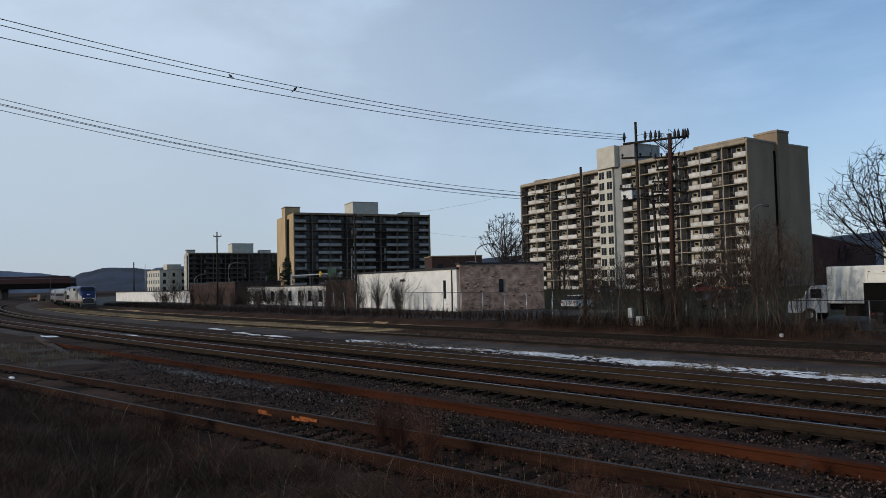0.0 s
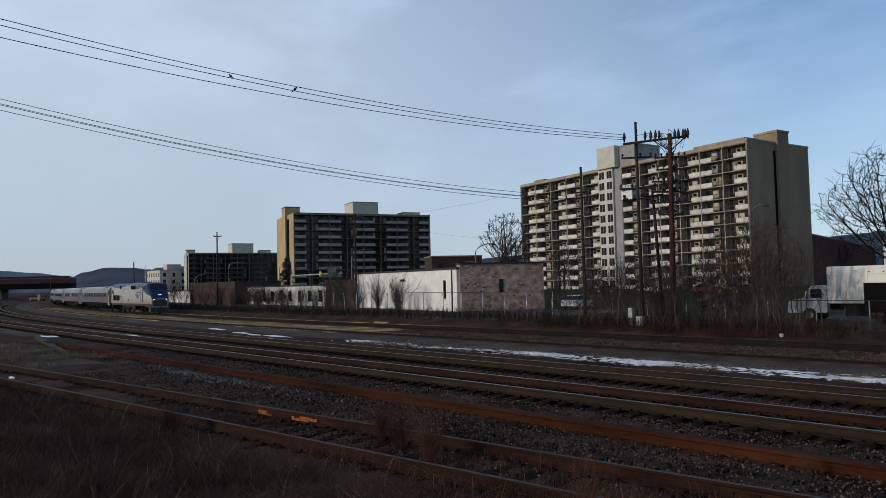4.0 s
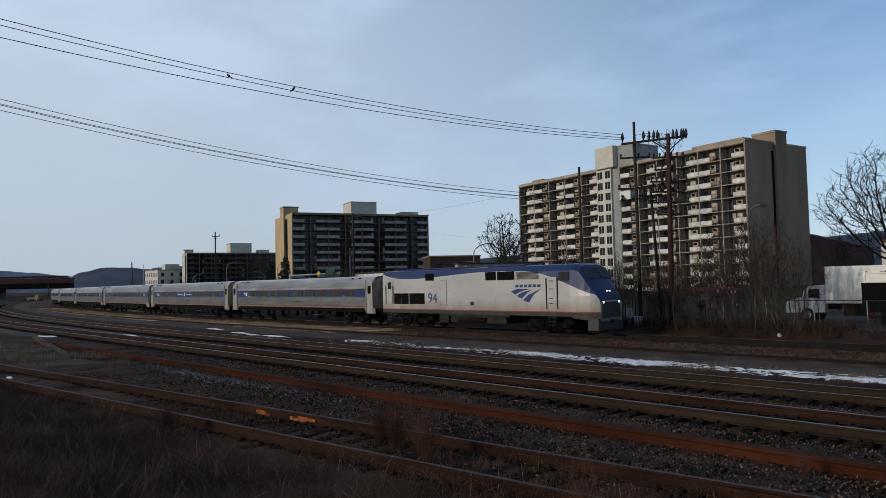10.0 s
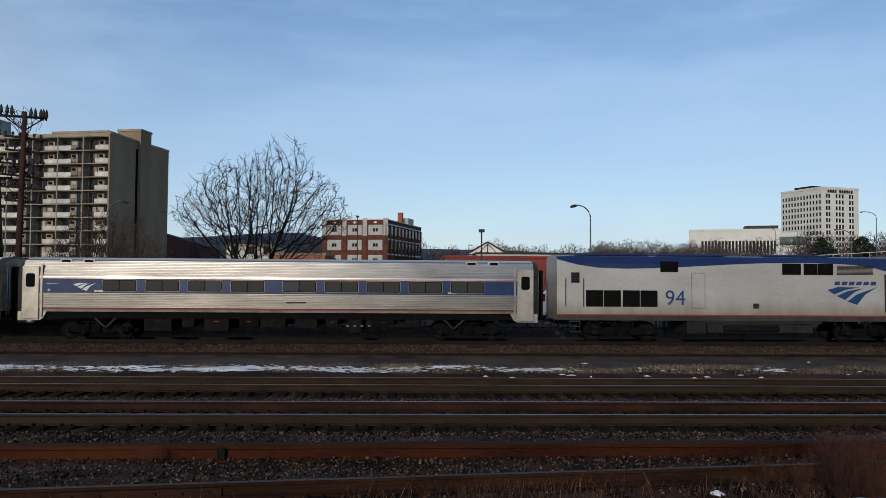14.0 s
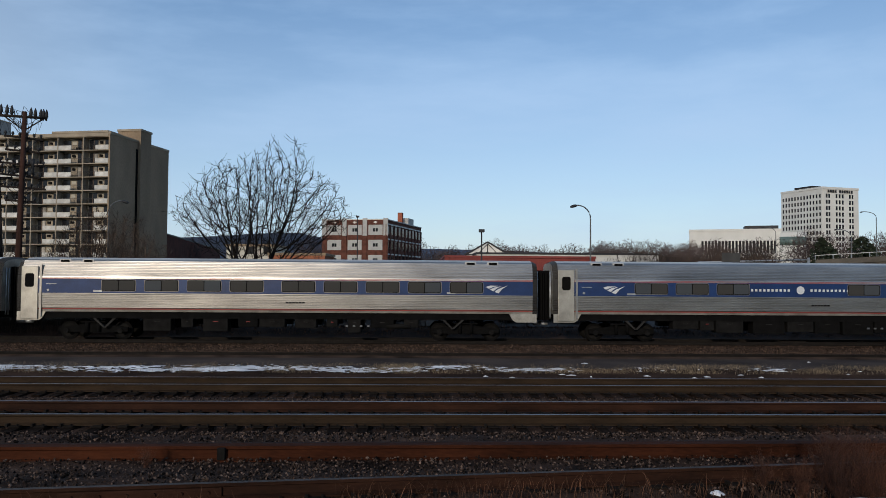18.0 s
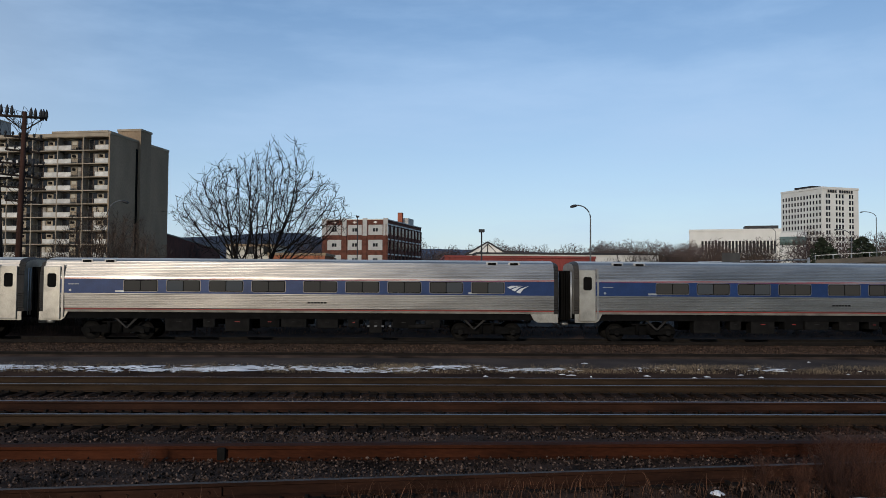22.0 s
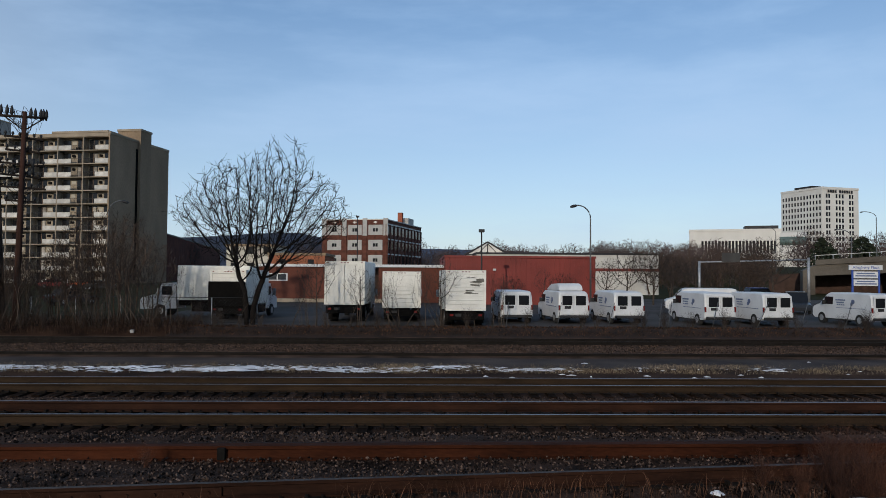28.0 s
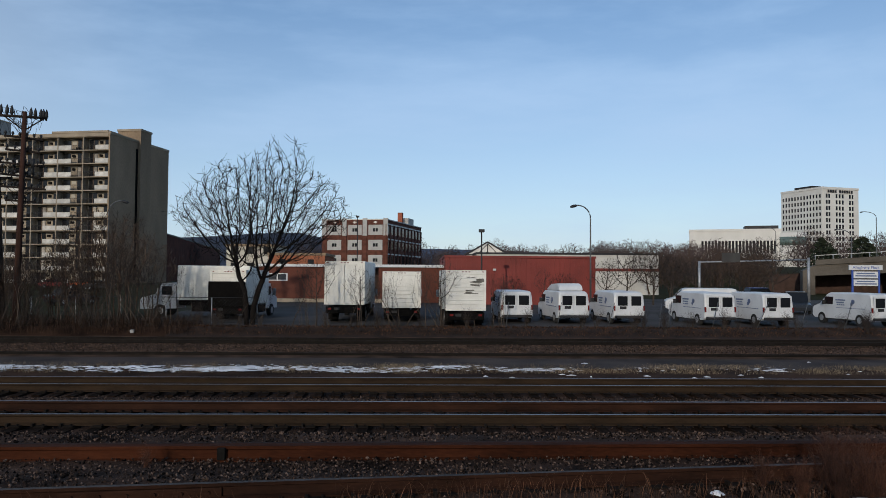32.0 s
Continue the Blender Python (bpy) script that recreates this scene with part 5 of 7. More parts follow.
m1, l1 = frame_of(-135.17, 157.23, -63.09, 143.84, 0.6)
apartment_block(m1, l1, 21.6, 11, 2.72, 5, (32.0, 39.2), 6, "eleven-storey beige block of flats with white balcony panels", M_CONCB, M_CONC, M_PANEL,
                (l1 - 4.5, l1 + 0.9, 9.5, 13.5, 3.0), [(32.3, 38.4, -1.6, 7.0, 5.6), (38.55, 43.4, 0.0, 9.0, 5.2)], 4, M_CONC)
# shade sits in these balcony colours, sunlight in the yellow end wall
m2, l2 = frame_of(-219.8, 132.03, -203.9, 182.1, 0.6)
apartment_block(m2, l2, 27.0, 10, 2.82, 4, (26.0, 26.0), 4, "ten-storey brown block of flats with shade toned into its balconies", M_CONCSUN, M_SHADEWALL, mat("shade-dimmed balcony panel", (0.31, 0.28, 0.26), 0.8, vary=0.15, scale=0.8, grain=10, bump=0.05, rnd=0.1),
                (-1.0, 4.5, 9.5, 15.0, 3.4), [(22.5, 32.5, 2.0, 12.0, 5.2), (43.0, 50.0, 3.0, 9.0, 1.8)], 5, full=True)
m3, l3 = frame_of(-381.0, 162.4, -364.0, 226.0, 0.6)
apartment_block(m3, l3, 16.0, 8, 2.72, 5, (33.0, 33.0), 5, "distant eight-storey block of flats with shade toned into its balconies", M_CREAM, M_SHADEWALL, M_SHADEWALL,
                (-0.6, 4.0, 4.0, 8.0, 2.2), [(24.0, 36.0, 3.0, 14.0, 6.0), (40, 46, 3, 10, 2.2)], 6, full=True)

# small windows in the lit end wall of the distant block
far_blk = [o for o in scene.objects if o.name.startswith("apartment_building")][-1]
win = finish(bx(-0.36, -0.30, -0.8, 0.8, 0.6, 2.1), "window", M_GLASS)
for f in range(8):
    for v in (3, 7.5, 12.5):
        piece("window", win, far_blk, pose(0, v, f * 2.72))


def block_house(name, label, m, w, d, h, wall, rows, cols, win_w, win_h, sill, step, cap=None, roof_mat=None, side_cols=0, glass=M_GLASS, frame=None, z0=-1.0):
    """A plain building with windows set in its front and side walls."""
    B = thing(name, m, label, "building")
    part("wall", bx(0, w, 0, d, z0, h), wall, B)
    part("roof", bx(-0.15, w + 0.15, -0.15, d + 0.15, h, h + 0.35, bevel=0.03), cap or M_ROOFCAP, B)
    wm = bmesh.new()
    box(wm, -win_w / 2, win_w / 2, -0.05, 0.02, 0, win_h, 0)
    wm = finish(wm, "window", glass)
    fm = None
    if frame:
        fb = bmesh.new()
        box(fb, -win_w / 2 - 0.1, win_w / 2 + 0.1, -0.1, -0.04, -0.12, 0.0)
        box(fb, -0.03, 0.03, -0.08, -0.045, 0, win_h)
        fm = finish(fb, "sill", frame)
    for r in range(rows):
        for c in range(cols):
            o = piece("window", wm, B, pose(w * (c + 0.5) / cols, 0, sill + r * step))
            if fm:
                piece("sill", fm, o)
        for c in range(abs(side_cols)):
            piece("window", wm, B, pose(w if side_cols > 0 else 0, d * (c + 0.5) / abs(side_cols), sill + r * step, 0, 0, 90 if side_cols > 0 else -90))
    return B


# white three-storey building far down the line
block_house("office_building", "white three-storey building far down the line", pose(-428.0, 157.0, 0.5, 0, 0, -5), 25.5, 26, 13.6, M_CREAM, 3, 7, 1.6, 2.2, 2.0, 4.0, side_cols=5)
part("roof_house", bx(12, 19, 6, 14, 13.96, 17.2), M_CREAM, scene.objects["office_building"])
# low warehouse row along the line
def low_hall(a, b, d, top, wall, label, wins=0, name="workshop_building", z0=-0.6, win=(1.1, 1.7, 0.9), cap=M_IRON):
    m, w = frame_of(*a, *b)
    B = thing(name, m, label, "building", "low buildings along the line")
    part("wall", bx(0, w, 0, d, z0, top), wall, B)
    part("coping", bx(-0.12, w + 0.12, -0.14, d + 0.12, top, top + 0.22, bevel=0.02), cap, B, "dark metal coping")
    for i in range(wins):
        u = w * (i + 0.5) / wins
        part("window", bx(u - win[0] / 2, u + win[0] / 2, -0.05, 0.03, win[2], win[2] + win[1]), M_GLASS, B)
    return B, w


hall, hw_ = low_hall((-80.2, 57.6), (-54.8, 52.7), 10.6, 4.75, M_WHITEWASH, "long white painted block wall of a low hall")
part("slot_window", bx(23.2, 23.7, -0.05, 0.03, 1.6, 3.6), M_GLASS, hall, "narrow dark slot window")
lampb = part("wall_lamp", bx(14.0, 14.4, -0.5, 0.0, 3.6, 3.85, bevel=0.03), M_IRON, hall)
part("downpipe", bx(24.9, 25.05, -0.1, -0.005, -0.5, 4.7), M_IRON, hall)
st = thing("stone_annex", pose(-54.8 + 0.05, 52.7, 0, 0, 0, math.degrees(math.atan2(0.89, 0.45))), "tan split-stone end wall with one slot window", "building", "low buildings along the line")
part("wall", bx(0.3, 10.0, -0.2, 1.0, -0.6, 5.25), M_STONEWALL, st)
part("slot_window", bx(4.7, 5.2, -0.25, -0.18, 2.2, 3.6), M_GLASS, st)
part("coping", bx(0.2, 10.1, -0.32, 1.05, 5.25, 5.42), M_IRON, st)
rs_ = random.Random(77)
stone_meshes = []
for i in range(8):
    w, h = rs_.uniform(0.10, 0.26), rs_.uniform(0.04, 0.075)
    stone_meshes.append(finish(bx(-w, w, -rs_.uniform(0.02, 0.06), 0.01, -h, h, bevel=0.012), "stone", rs_.choice((M_STONEWALL, M_STONEWALL, M_STONEWALL, M_BRICKD))))
for i in range(290):
    u, z = rs_.uniform(0.75, 9.5), -0.2 + 0.195 * rs_.randint(0, 27)
    if abs(u - 4.95) < 0.6 and 2.1 < z < 3.7:
        continue
    piece("stone", rs_.choice(stone_meshes), st, pose(u, -0.2, z))
low_hall((-90.5, 59.7), (-80.4, 57.7), 8, 3.9, M_BRICKD, "dark vine-covered brick wing between white walls")
low_hall((-122.0, 62.6), (-90.7, 59.8), 9, 3.3, M_WHITEWASH, "low white hall with a row of dark windows", 9)
low_hall((-146.0, 62.4), (-121.0, 60.2), 9, 4.25, M_BRICKD, "dark brick block beside the line")
low_hall((-216.0, 70.4), (-146.2, 65.2), 9, 2.75, M_WHITEWASH, "far low white wall by the line", 0)

# red warehouse, brown hall and the buildings behind the lot
def ribbed(name, label, x0, x1, y0, d, h, material, cap, rib=0.5, z0=0.0):
    B = thing(name, Matrix(), label, "building")
    part("wall", bx(x0, x1, y0, y0 + d, z0, h), material, B)
    bm = bmesh.new()
    x = x0 + 0.2
    while x < x1 - 0.1:
        box(bm, x, x + 0.12, y0 - 0.06, y0 + 0.01, z0, h - 0.05)
        x += rib
    tagged(part("rib", bm, material, B), kind="stuff")
    part("fascia", bx(x0 - 0.05, x1 + 0.05, y0 - 0.12, y0 + d, h, h + 0.22), cap, B)
    return B


wh = ribbed("warehouse", "bright red ribbed metal warehouse with flat roof", 2.3, 17.7, 71.9, 20, 5.0, M_RED, M_RED)
part("wall_lamp", bx(7.2, 7.5, 71.6, 71.9, 3.7, 3.9), M_WHITE, wh)
bh = thing("brown_hall", Matrix(), "low red-brown hall with a white roof edge", "building")
part("wall", bx(-17.2, -6.9, 75.5, 92, 0, 4.0), M_BROWNW, bh)
# dark brick here puts the recess's shade into the wall colour
part("wall", bx(-6.9, -4.6, 78.0, 92, 0, 4.0), M_BRICKD, bh, "entrance recess with its shade in the wall colour")
part("wall", bx(-4.6, 3.0, 75.5, 92, 0, 4.1), M_BROWNW, bh)
part("roof_edge", bx(-17.4, 3.1, 75.2, 92.1, 4.0, 4.28), M_WHITE, bh, "white roof edge")
for x0 in (-16.2, -15.2):
    part("window", bx(x0, x0 + 0.85, 75.44, 75.5, 2.6, 3.2), M_GLASS2, bh)
part("window_frame", bx(-16.3, -14.2, 75.46, 75.49, 2.5, 3.3), M_WHITE, bh)
part("door", bx(-6.6, -5.6, 77.95, 78.0, 0.2, 2.5), M_GLASS, bh)
part("low_wall", bx(-17.2, -2.0, 74.8, 75.1, 0.2, 0.65), M_CONC, bh)
oh = block_house("brick_house", "orange-brown brick building behind the brown hall", pose(-20.0, 93, 0), 7.3, 10, 5.6, mat("orange brick", (0.28, 0.10, 0.05), 0.9, vary=0.2, scale=1, grain=16, bump=0.2), 1, 2, 0.8, 0.9, 4.2, 3)
m7, l7 = frame_of(-71.0, 166.2, -60.6, 168.0)
db = block_house("dark_hall", "dark maroon brick hall with a low roof", m7, l7, 122, 12.2, mat("maroon brick", (0.075, 0.024, 0.017), 0.9, vary=0.3, scale=0.6, grain=14, bump=0.2, spec=0.1), 1, 0, 1.4, 1.8, 3.6, 3, cap=M_IRON)
cb = block_house("cream_house", "cream building with dark square windows", pose(-29.0, 106, 0), 7.2, 9, 7.2, M_CREAM, 2, 3, 1.1, 1.6, 3.2, 2.9)
M_FPANEL2 = mat("off white shop wall", (0.48, 0.465, 0.43), 0.85, vary=0.15, scale=0.5, grain=6, bump=0.05)
wb = thing("strip_mall", Matrix(), "long white flat-roofed shop with a red band", "building")
part("wall", bx(8.0, 35.0, 104, 120, 0.2, 6.3), M_FPANEL2, wb)
part("band", bx(8.0, 35.0, 103.9, 104.0, 3.9, 4.3), M_RED, wb, "red painted band")
part("roof_edge", bx(7.9, 35.1, 103.85, 120, 6.3, 6.55), M_IRON, wb)
gh = thing("gable_house", pose(3.6, 0, 0), "white half-timbered gable rising behind the warehouse", "house")
bm = bmesh.new()
box(bm, 3.6, 9.9, 112.02, 124, 0.3, 6.39)
slab(bm, [(3.4, 6.4), (10.1, 6.4), (6.75, 8.25)], 112, 124)
part("gable", bm, M_WHITEWASH, gh)
for pts in ([(3.2, 6.2), (6.75, 8.3), (6.75, 8.55), (3.0, 6.4)], [(6.75, 8.3), (10.3, 6.2), (10.5, 6.4), (6.75, 8.55)], [(5.0, 6.4), (5.15, 6.4), (6.9, 8.2), (6.75, 8.2)], [(8.4, 6.4), (8.55, 6.4), (6.9, 8.1), (6.75, 8.1)], [(6.68, 6.4), (6.84, 6.4), (6.84, 8.2), (6.68, 8.2)], [(3.4, 6.35), (10.1, 6.35), (10.1, 6.5), (3.4, 6.5)]):
    bm = bmesh.new()
    slab(bm, pts, 111.86, 111.98)
    part("timber", bm, M_IRON, gh, "dark timber strip")

M_FPANEL = mat("greyish panel paint", (0.37, 0.365, 0.35), 0.85, vary=0.12, scale=0.8, grain=6, bump=0.05)
# brick factory with white panels
m4, l4 = frame_of(-23.4, 170.0, -8.5, 166.0, 0.6)
FD = 31.0
fac = thing("brick_factory", m4, "four-storey red brick factory with white window panels", "factory")
part("wall", bx(0, l4, 0, FD, -1, 14.2), M_BRICK, fac)
part("parapet", bx(-0.1, l4 + 0.1, -0.1, FD + 0.1, 14.2, 15.3), M_BRICK, fac)
for i in range(4):
    u = l4 * i / 3
    part("pier", bx(u - 0.55, u + 0.55, -0.28, 0.0, 11.6, 15.7), M_FPANEL, fac, "white capped pier")
    part("pier", bx(u - 0.5, u + 0.5, -0.2, 0.0, -1, 11.6), M_BRICK, fac)
part("coping", bx(-0.3, l4 + 0.3, -0.22, FD + 0.2, 15.3, 15.5), M_HOSP, fac)
for f in range(4):
    z = 0.6 + f * 3.55
    for i in range(3):
        u = l4 * (i + 0.5) / 3
        pn = part("window_panel", bx(u - 1.75, u + 1.75, -0.06, 0.0, z + 0.5, z + 2.9), M_FPANEL, fac, "greyish white infill panel")
        for du in (-0.32, 0.32):
            part("window", bx(u + du - 0.26, u + du + 0.26, -0.1, -0.06, z + 1.3, z + 2.1), M_GLASS, pn)
    part("band", bx(l4, l4 + 0.12, 0.3, FD, z + 2.95, z + 3.3), M_HOSP, fac)
    for i in range(10):
        v = FD * (i + 0.5) / 10
        part("window", bx(l4 - 0.02, l4 + 0.06, v - 0.85, v + 0.85, z + 0.7, z + 2.7), M_GLASS, fac)
for i in range(11):
    part("pier", bx(l4, l4 + 0.2, FD * i / 10 - 0.35, FD * i / 10 + 0.35, -1, 14.2), M_BRICK, fac)
for i in range(3):
    u = l4 * (i + 0.5) / 3
    bm = bmesh.new()
    slab(bm, [(u - 0.5, 14.75), (u, 14.45), (u + 0.5, 14.75), (u, 15.05)], -0.16, -0.1)
    part("diamond", bm, M_HOSP, fac)
part("chimney", bx(12.9, 14.1, 17.4, 18.6, 15.5, 18.5, bevel=0.05), mat("chimney brick", (0.30, 0.09, 0.05), 0.9, vary=0.2, bump=0.2), fac, "square red brick chimney")
part("roof_house", bx(5.5, 9.0, 13, 22, 15.5, 16.6), M_FPANEL, fac, "pale rooftop stair house")
part("roof_house", bx(12.9, 15.2, 19.5, 24.5, 15.5, 17.2), M_FPANEL, fac)

# hospital tower and wide office building on the far rise
m5, l5 = frame_of(282.3, 491.8, 314.4, 500.9, 0.0)
hosp = thing("hospital_tower", m5, "pale twelve-storey tower with small dark windows on the skyline", "tower building")
part("wall", bx(0, l5, 0, 38, -5, 65.5), M_HOSP, hosp)
part("parapet", bx(-0.3, l5 + 0.3, -0.3, 38.3, 65.5, 67.0), M_HOSP, hosp)
part("roof_house", bx(3, 14, 12, 28, 67, 69.0), M_IRON, hosp)
part("side_wing", bx(l5, l5 + 3.0, 6, 26, -5, 45), M_HOSP, hosp)
hw1 = finish(bx(-0.75, 0.75, -0.12, 0.02, 0, 2.9), "window", M_GLASS)
hw2 = finish(bx(-0.6, 0.6, -0.12, 0.02, 0, 2.6), "window", M_GLASS)
for f in range(13):
    z = 7 + f * 4.35
    for u in (4.3, 6.6, 13.2, 16.0, 18.8, 25.4, 27.8):
        piece("window", hw1, hosp, pose(u, 0, z))
    for i in range(13):
        piece("window", hw2, hosp, pose(0, 1.6 + i * 2.85, z, 0, 0, -90))
bm = bmesh.new()
for i in range(11):
    if i != 4:
        box(bm, 5.0 + i * 2.1, 6.5 + i * 2.1, -0.5, -0.3, 63.0, 65.0)
part("name_bars", bm, M_IRON, hosp, "row of dark bars for the roof sign")
m6, l6 = frame_of(196.1, 514.4, 253.6, 492.7, 0.0)
wide = thing("office_block", m6, "wide pale concrete office block with tall slit windows", "office building")
part("wall", bx(0, l6, 0, 30, -5, 35.6), M_HOSP, wide)
part("roof_edge", bx(-0.3, l6 + 0.3, -0.3, 30.3, 35.6, 37.0), M_HOSP, wide)
sl = finish(bx(-0.75, 0.75, -0.15, 0.02, 0, 9.0), "slit_window", M_GLASS)
for i in range(22):
    piece("slit_window", sl, wide, pose(9 + i * 2.3, 0, 19.5))
    piece("slit_window", sl, wide, pose(9 + i * 2.3, 0, 6.5))
part("band", bx(6, l6, -0.4, 0.02, 16, 19), M_HOSP, wide)
part("roof_house", bx(38, 60, 4, 20, 37, 39.5), M_IRON, wide)
cyl = bmesh.new()
tube(cyl, [(0, 0, 0), (0, 0, 34)], 10.0, 28, 0)
cy = thing("round_wing", pose(262, 496, 0), "rounded concrete wing with a green glass band", "building")
part("wall", cyl, M_HOSP, cy)
cyl = bmesh.new()
tube(cyl, [(0, 0, 25), (0, 0, 31)], 10.1, 28, 0)
part("glass_band", cyl, mat("greenish glass", (0.10, 0.14, 0.13), 0.25, vary=0.2, scale=0.4, grain=1, bump=0), cy)

# red brick hall behind the white wall, seen between the blocks
block_house("red_hall", "dark red brick hall with a low roof", pose(-142, 127.5, 0, 0, 0, 60), 14, 10, 10.3, M_BRICKD, 1, 3, 1.4, 2.0, 6.5, 3)

# overpass at the right and the far girder bridge at the left
ov = thing("overpass", Matrix(), "concrete road overpass rising on an abutment", "bridge")
def strip(a, b, z0a, z1a, z0b, z1b, w, material, name, label=""):
    d = Vector((b[0] - a[0], b[1] - a[1])).normalized()
    n = Vector((-d.y, d.x)) * w
    bm = bmesh.new()
    v = [bm.verts.new(p) for p in ((a[0], a[1], z0a), (b[0], b[1], z0b), (b[0] + n.x, b[1] + n.y, z0b), (a[0] + n.x, a[1] + n.y, z0a), (a[0], a[1], z1a), (b[0], b[1], z1b), (b[0] + n.x, b[1] + n.y, z1b), (a[0] + n.x, a[1] + n.y, z1a))]
    for q in ((3, 2, 1, 0), (4, 5, 6, 7), (0, 1, 5, 4), (1, 2, 6, 5), (2, 3, 7, 6), (3, 0, 4, 7)):
        bm.faces.new([v[i] for i in q])
    return part(name, bm, material, ov, label)


A_, B_ = (62.0, 110.1), (118.0, 84.0)
strip(A_, B_, 3.45, 5.15, 6.6, 8.8, 9, M_BRIDGE, "deck", "concrete bridge deck")
strip((61.9, 109.8), (117.9, 83.7), 5.15, 5.95, 8.8, 9.7, 0.3, M_BRIDGE, "parapet")
strip((60.4, 110.85), A_, -0.5, 4.2, -0.5, 5.15, 9, M_BRIDGE, "abutment", "concrete abutment wall")
# added dark brick strip that stands in for shade below the deck
strip((59.0, 119.0), (118.0, 92.0), -0.5, 3.6, -0.5, 7.0, 1, M_BRICKD, "rear_abutment", "dark wall standing in for the shade under the deck")
strip((72.0, 106.0), (74.0, 105.0), 0, 4.4, 0, 4.5, 8, M_BRIDGE, "pier")
for i in range(26):
    t = i / 25
    x, y, z = 61.9 + 56 * t, 109.8 - 26.1 * t, 5.95 + 3.75 * t
    part("post", bx(x - 0.05, x + 0.05, y, y + 0.1, z, z + 0.75), M_GALV, ov)
strip((61.9, 109.8), (117.9, 83.7), 6.6, 6.67, 10.35, 10.42, 0.06, M_GALV, "rail")
fb = thing("girder_bridge", Matrix(), "dark maroon girder bridge across the far tracks", "bridge")
for z0, z1, mm, nm in ((8.3, 10.4, M_BRIDGER, "girder"), (6.0, 8.2, M_BLACK, "underside"), (10.5, 11.4, M_BRIDGER, "railing")):
    bm = bmesh.new()
    box(bm, 0, 110, 0, 9 if nm != "railing" else 0.2, z0, z1)
    ob = part(nm, bm, mm, fb)
fb.matrix_basis = pose(-394, -3, -1.2, 0, 0, 58)
for u in (2, 28, 55, 82, 108):
    part("pier", bx(u - 0.8, u + 0.8, 1, 8, -2, 6), M_BRIDGE, fb)


# ---------- hills ----------
def ridge(name, pts, back, material, label, seed):
    """A long ridge: (x, y, crest height) along it, falling forwards and back."""
    rs = random.Random(seed)
    V, F = [], []
    fine = []
    for (x0, y0, h0), (x1, y1, h1) in zip(pts, pts[1:]):
        for i in range(24):
            t = i / 24
            fine.append((x0 + (x1 - x0) * t, y0 + (y1 - y0) * t, h0 + (h1 - h0) * (3 * t * t - 2 * t ** 3)))
    for i, (x, y, h) in enumerate(fine):
        d = Vector((x, y)).normalized()
        r = h * (0.02 * noise.noise((i * 0.2, seed, 0)) + 0.006 * rs.uniform(-1, 1) * (1 if seed == 4 else 0.3))
        for k, (o, f) in enumerate(((-back * 0.9, 0.0), (-back * 0.45, 0.45), (0, 1.0), (back, 0.0))):
            V.append((x + d.x * o, y + d.y * o, (h + (r if k == 2 else 0)) * f + 2.0))
    for i in range(len(fine) - 1):
        for k in range(3):
            F.append((i * 4 + k, (i + 1) * 4 + k, (i + 1) * 4 + k + 1, i * 4 + k + 1))
    ob = sheet(name, V, F, material, label, "hill", "structure")
    for p in ob.data.polygons:
        p.use_smooth = True
    return ob


ridge("backdrop_hill_far", [(-3829, 132, 122), (-3358, 641, 92), (-3264, 743, 81), (-3185, 828, 67), (-3107, 913, 51), (-2981, 1048, 51), (-2918, 1116, 90), (-2856, 1184, 94), (-2762, 1286, 71), (-2500, 1500, 50), (-1800, 1900, 80), (-1000, 2500, 100), (0, 2700, 95), (1200, 2500, 60), (2400, 1800, 60)], 500, M_HILLB, "wooded ridge tinted blue with haze on the horizon", 3)
ridge("backdrop_hill_near", [(-2077, 553, 36), (-2046, 587, 52), (-2005, 631, 63), (-1963, 676, 61), (-1922, 720, 55), (-1881, 764, 48), (-1800, 860, 38), (-1500, 1050, 45), (-1000, 1450, 70), (-535, 1516, 74), (-272, 1508, 86), (-150, 1500, 62), (60, 1480, 40), (500, 1350, 36), (1100, 1000, 30)], 400, M_HILL, "dark haze-tinted wooded hillside behind the town", 4)
# ---------- poles, wires, birds ----------
def crossarm(P, z, half, turn, n=4, brace=True, y=0.14):
    bm = bmesh.new()
    box(bm, -half, half, y - 0.05, y + 0.06, z - 0.06, z + 0.06, bevel=0.01)
    if brace:
        for s in (-1, 1):
            tube(bm, [(s * half * 0.55, y, z - 0.05), (0, y - 0.02, z - 0.65)], 0.02, 5)
    arm = part("crossarm", bm, M_POLE, P, "wooden crossarm")
    arm.matrix_basis = Matrix.Rotation(radians(turn), 4, "Z")
    for i in range(n):
        x = -half * 0.92 + i * (2 * half * 0.92) / max(1, n - 1)
        if abs(x) < 0.12:
            x += 0.25
        b2 = bmesh.new()
        tube(b2, [(x, y, z + 0.06), (x, y, z + 0.14), (x, y, z + 0.17), (x, y, z + 0.30)], [0.03, 0.05, 0.085, 0.06], 8)
        part("insulator", b2, M_IRON, arm)
    return arm


def utility_pole(x, y, height, label, arms=(), mats=M_POLE, lean=(0, 0), r=0.17, z=None):
    P = thing("utility_pole", pose(x, y, ground_z(x, y) - 0.1 if z is None else z, lean[0], lean[1], 0), label, "utility pole", "poles along the line")
    bm = bmesh.new()
    tube(bm, [(0, 0, 0), (0, 0, height * 0.5), (0, 0, height)], [r, r * 0.85, r * 0.62], 10)
    part("pole", bm, mats, P)
    for a in arms:
        crossarm(P, *a)
    return P


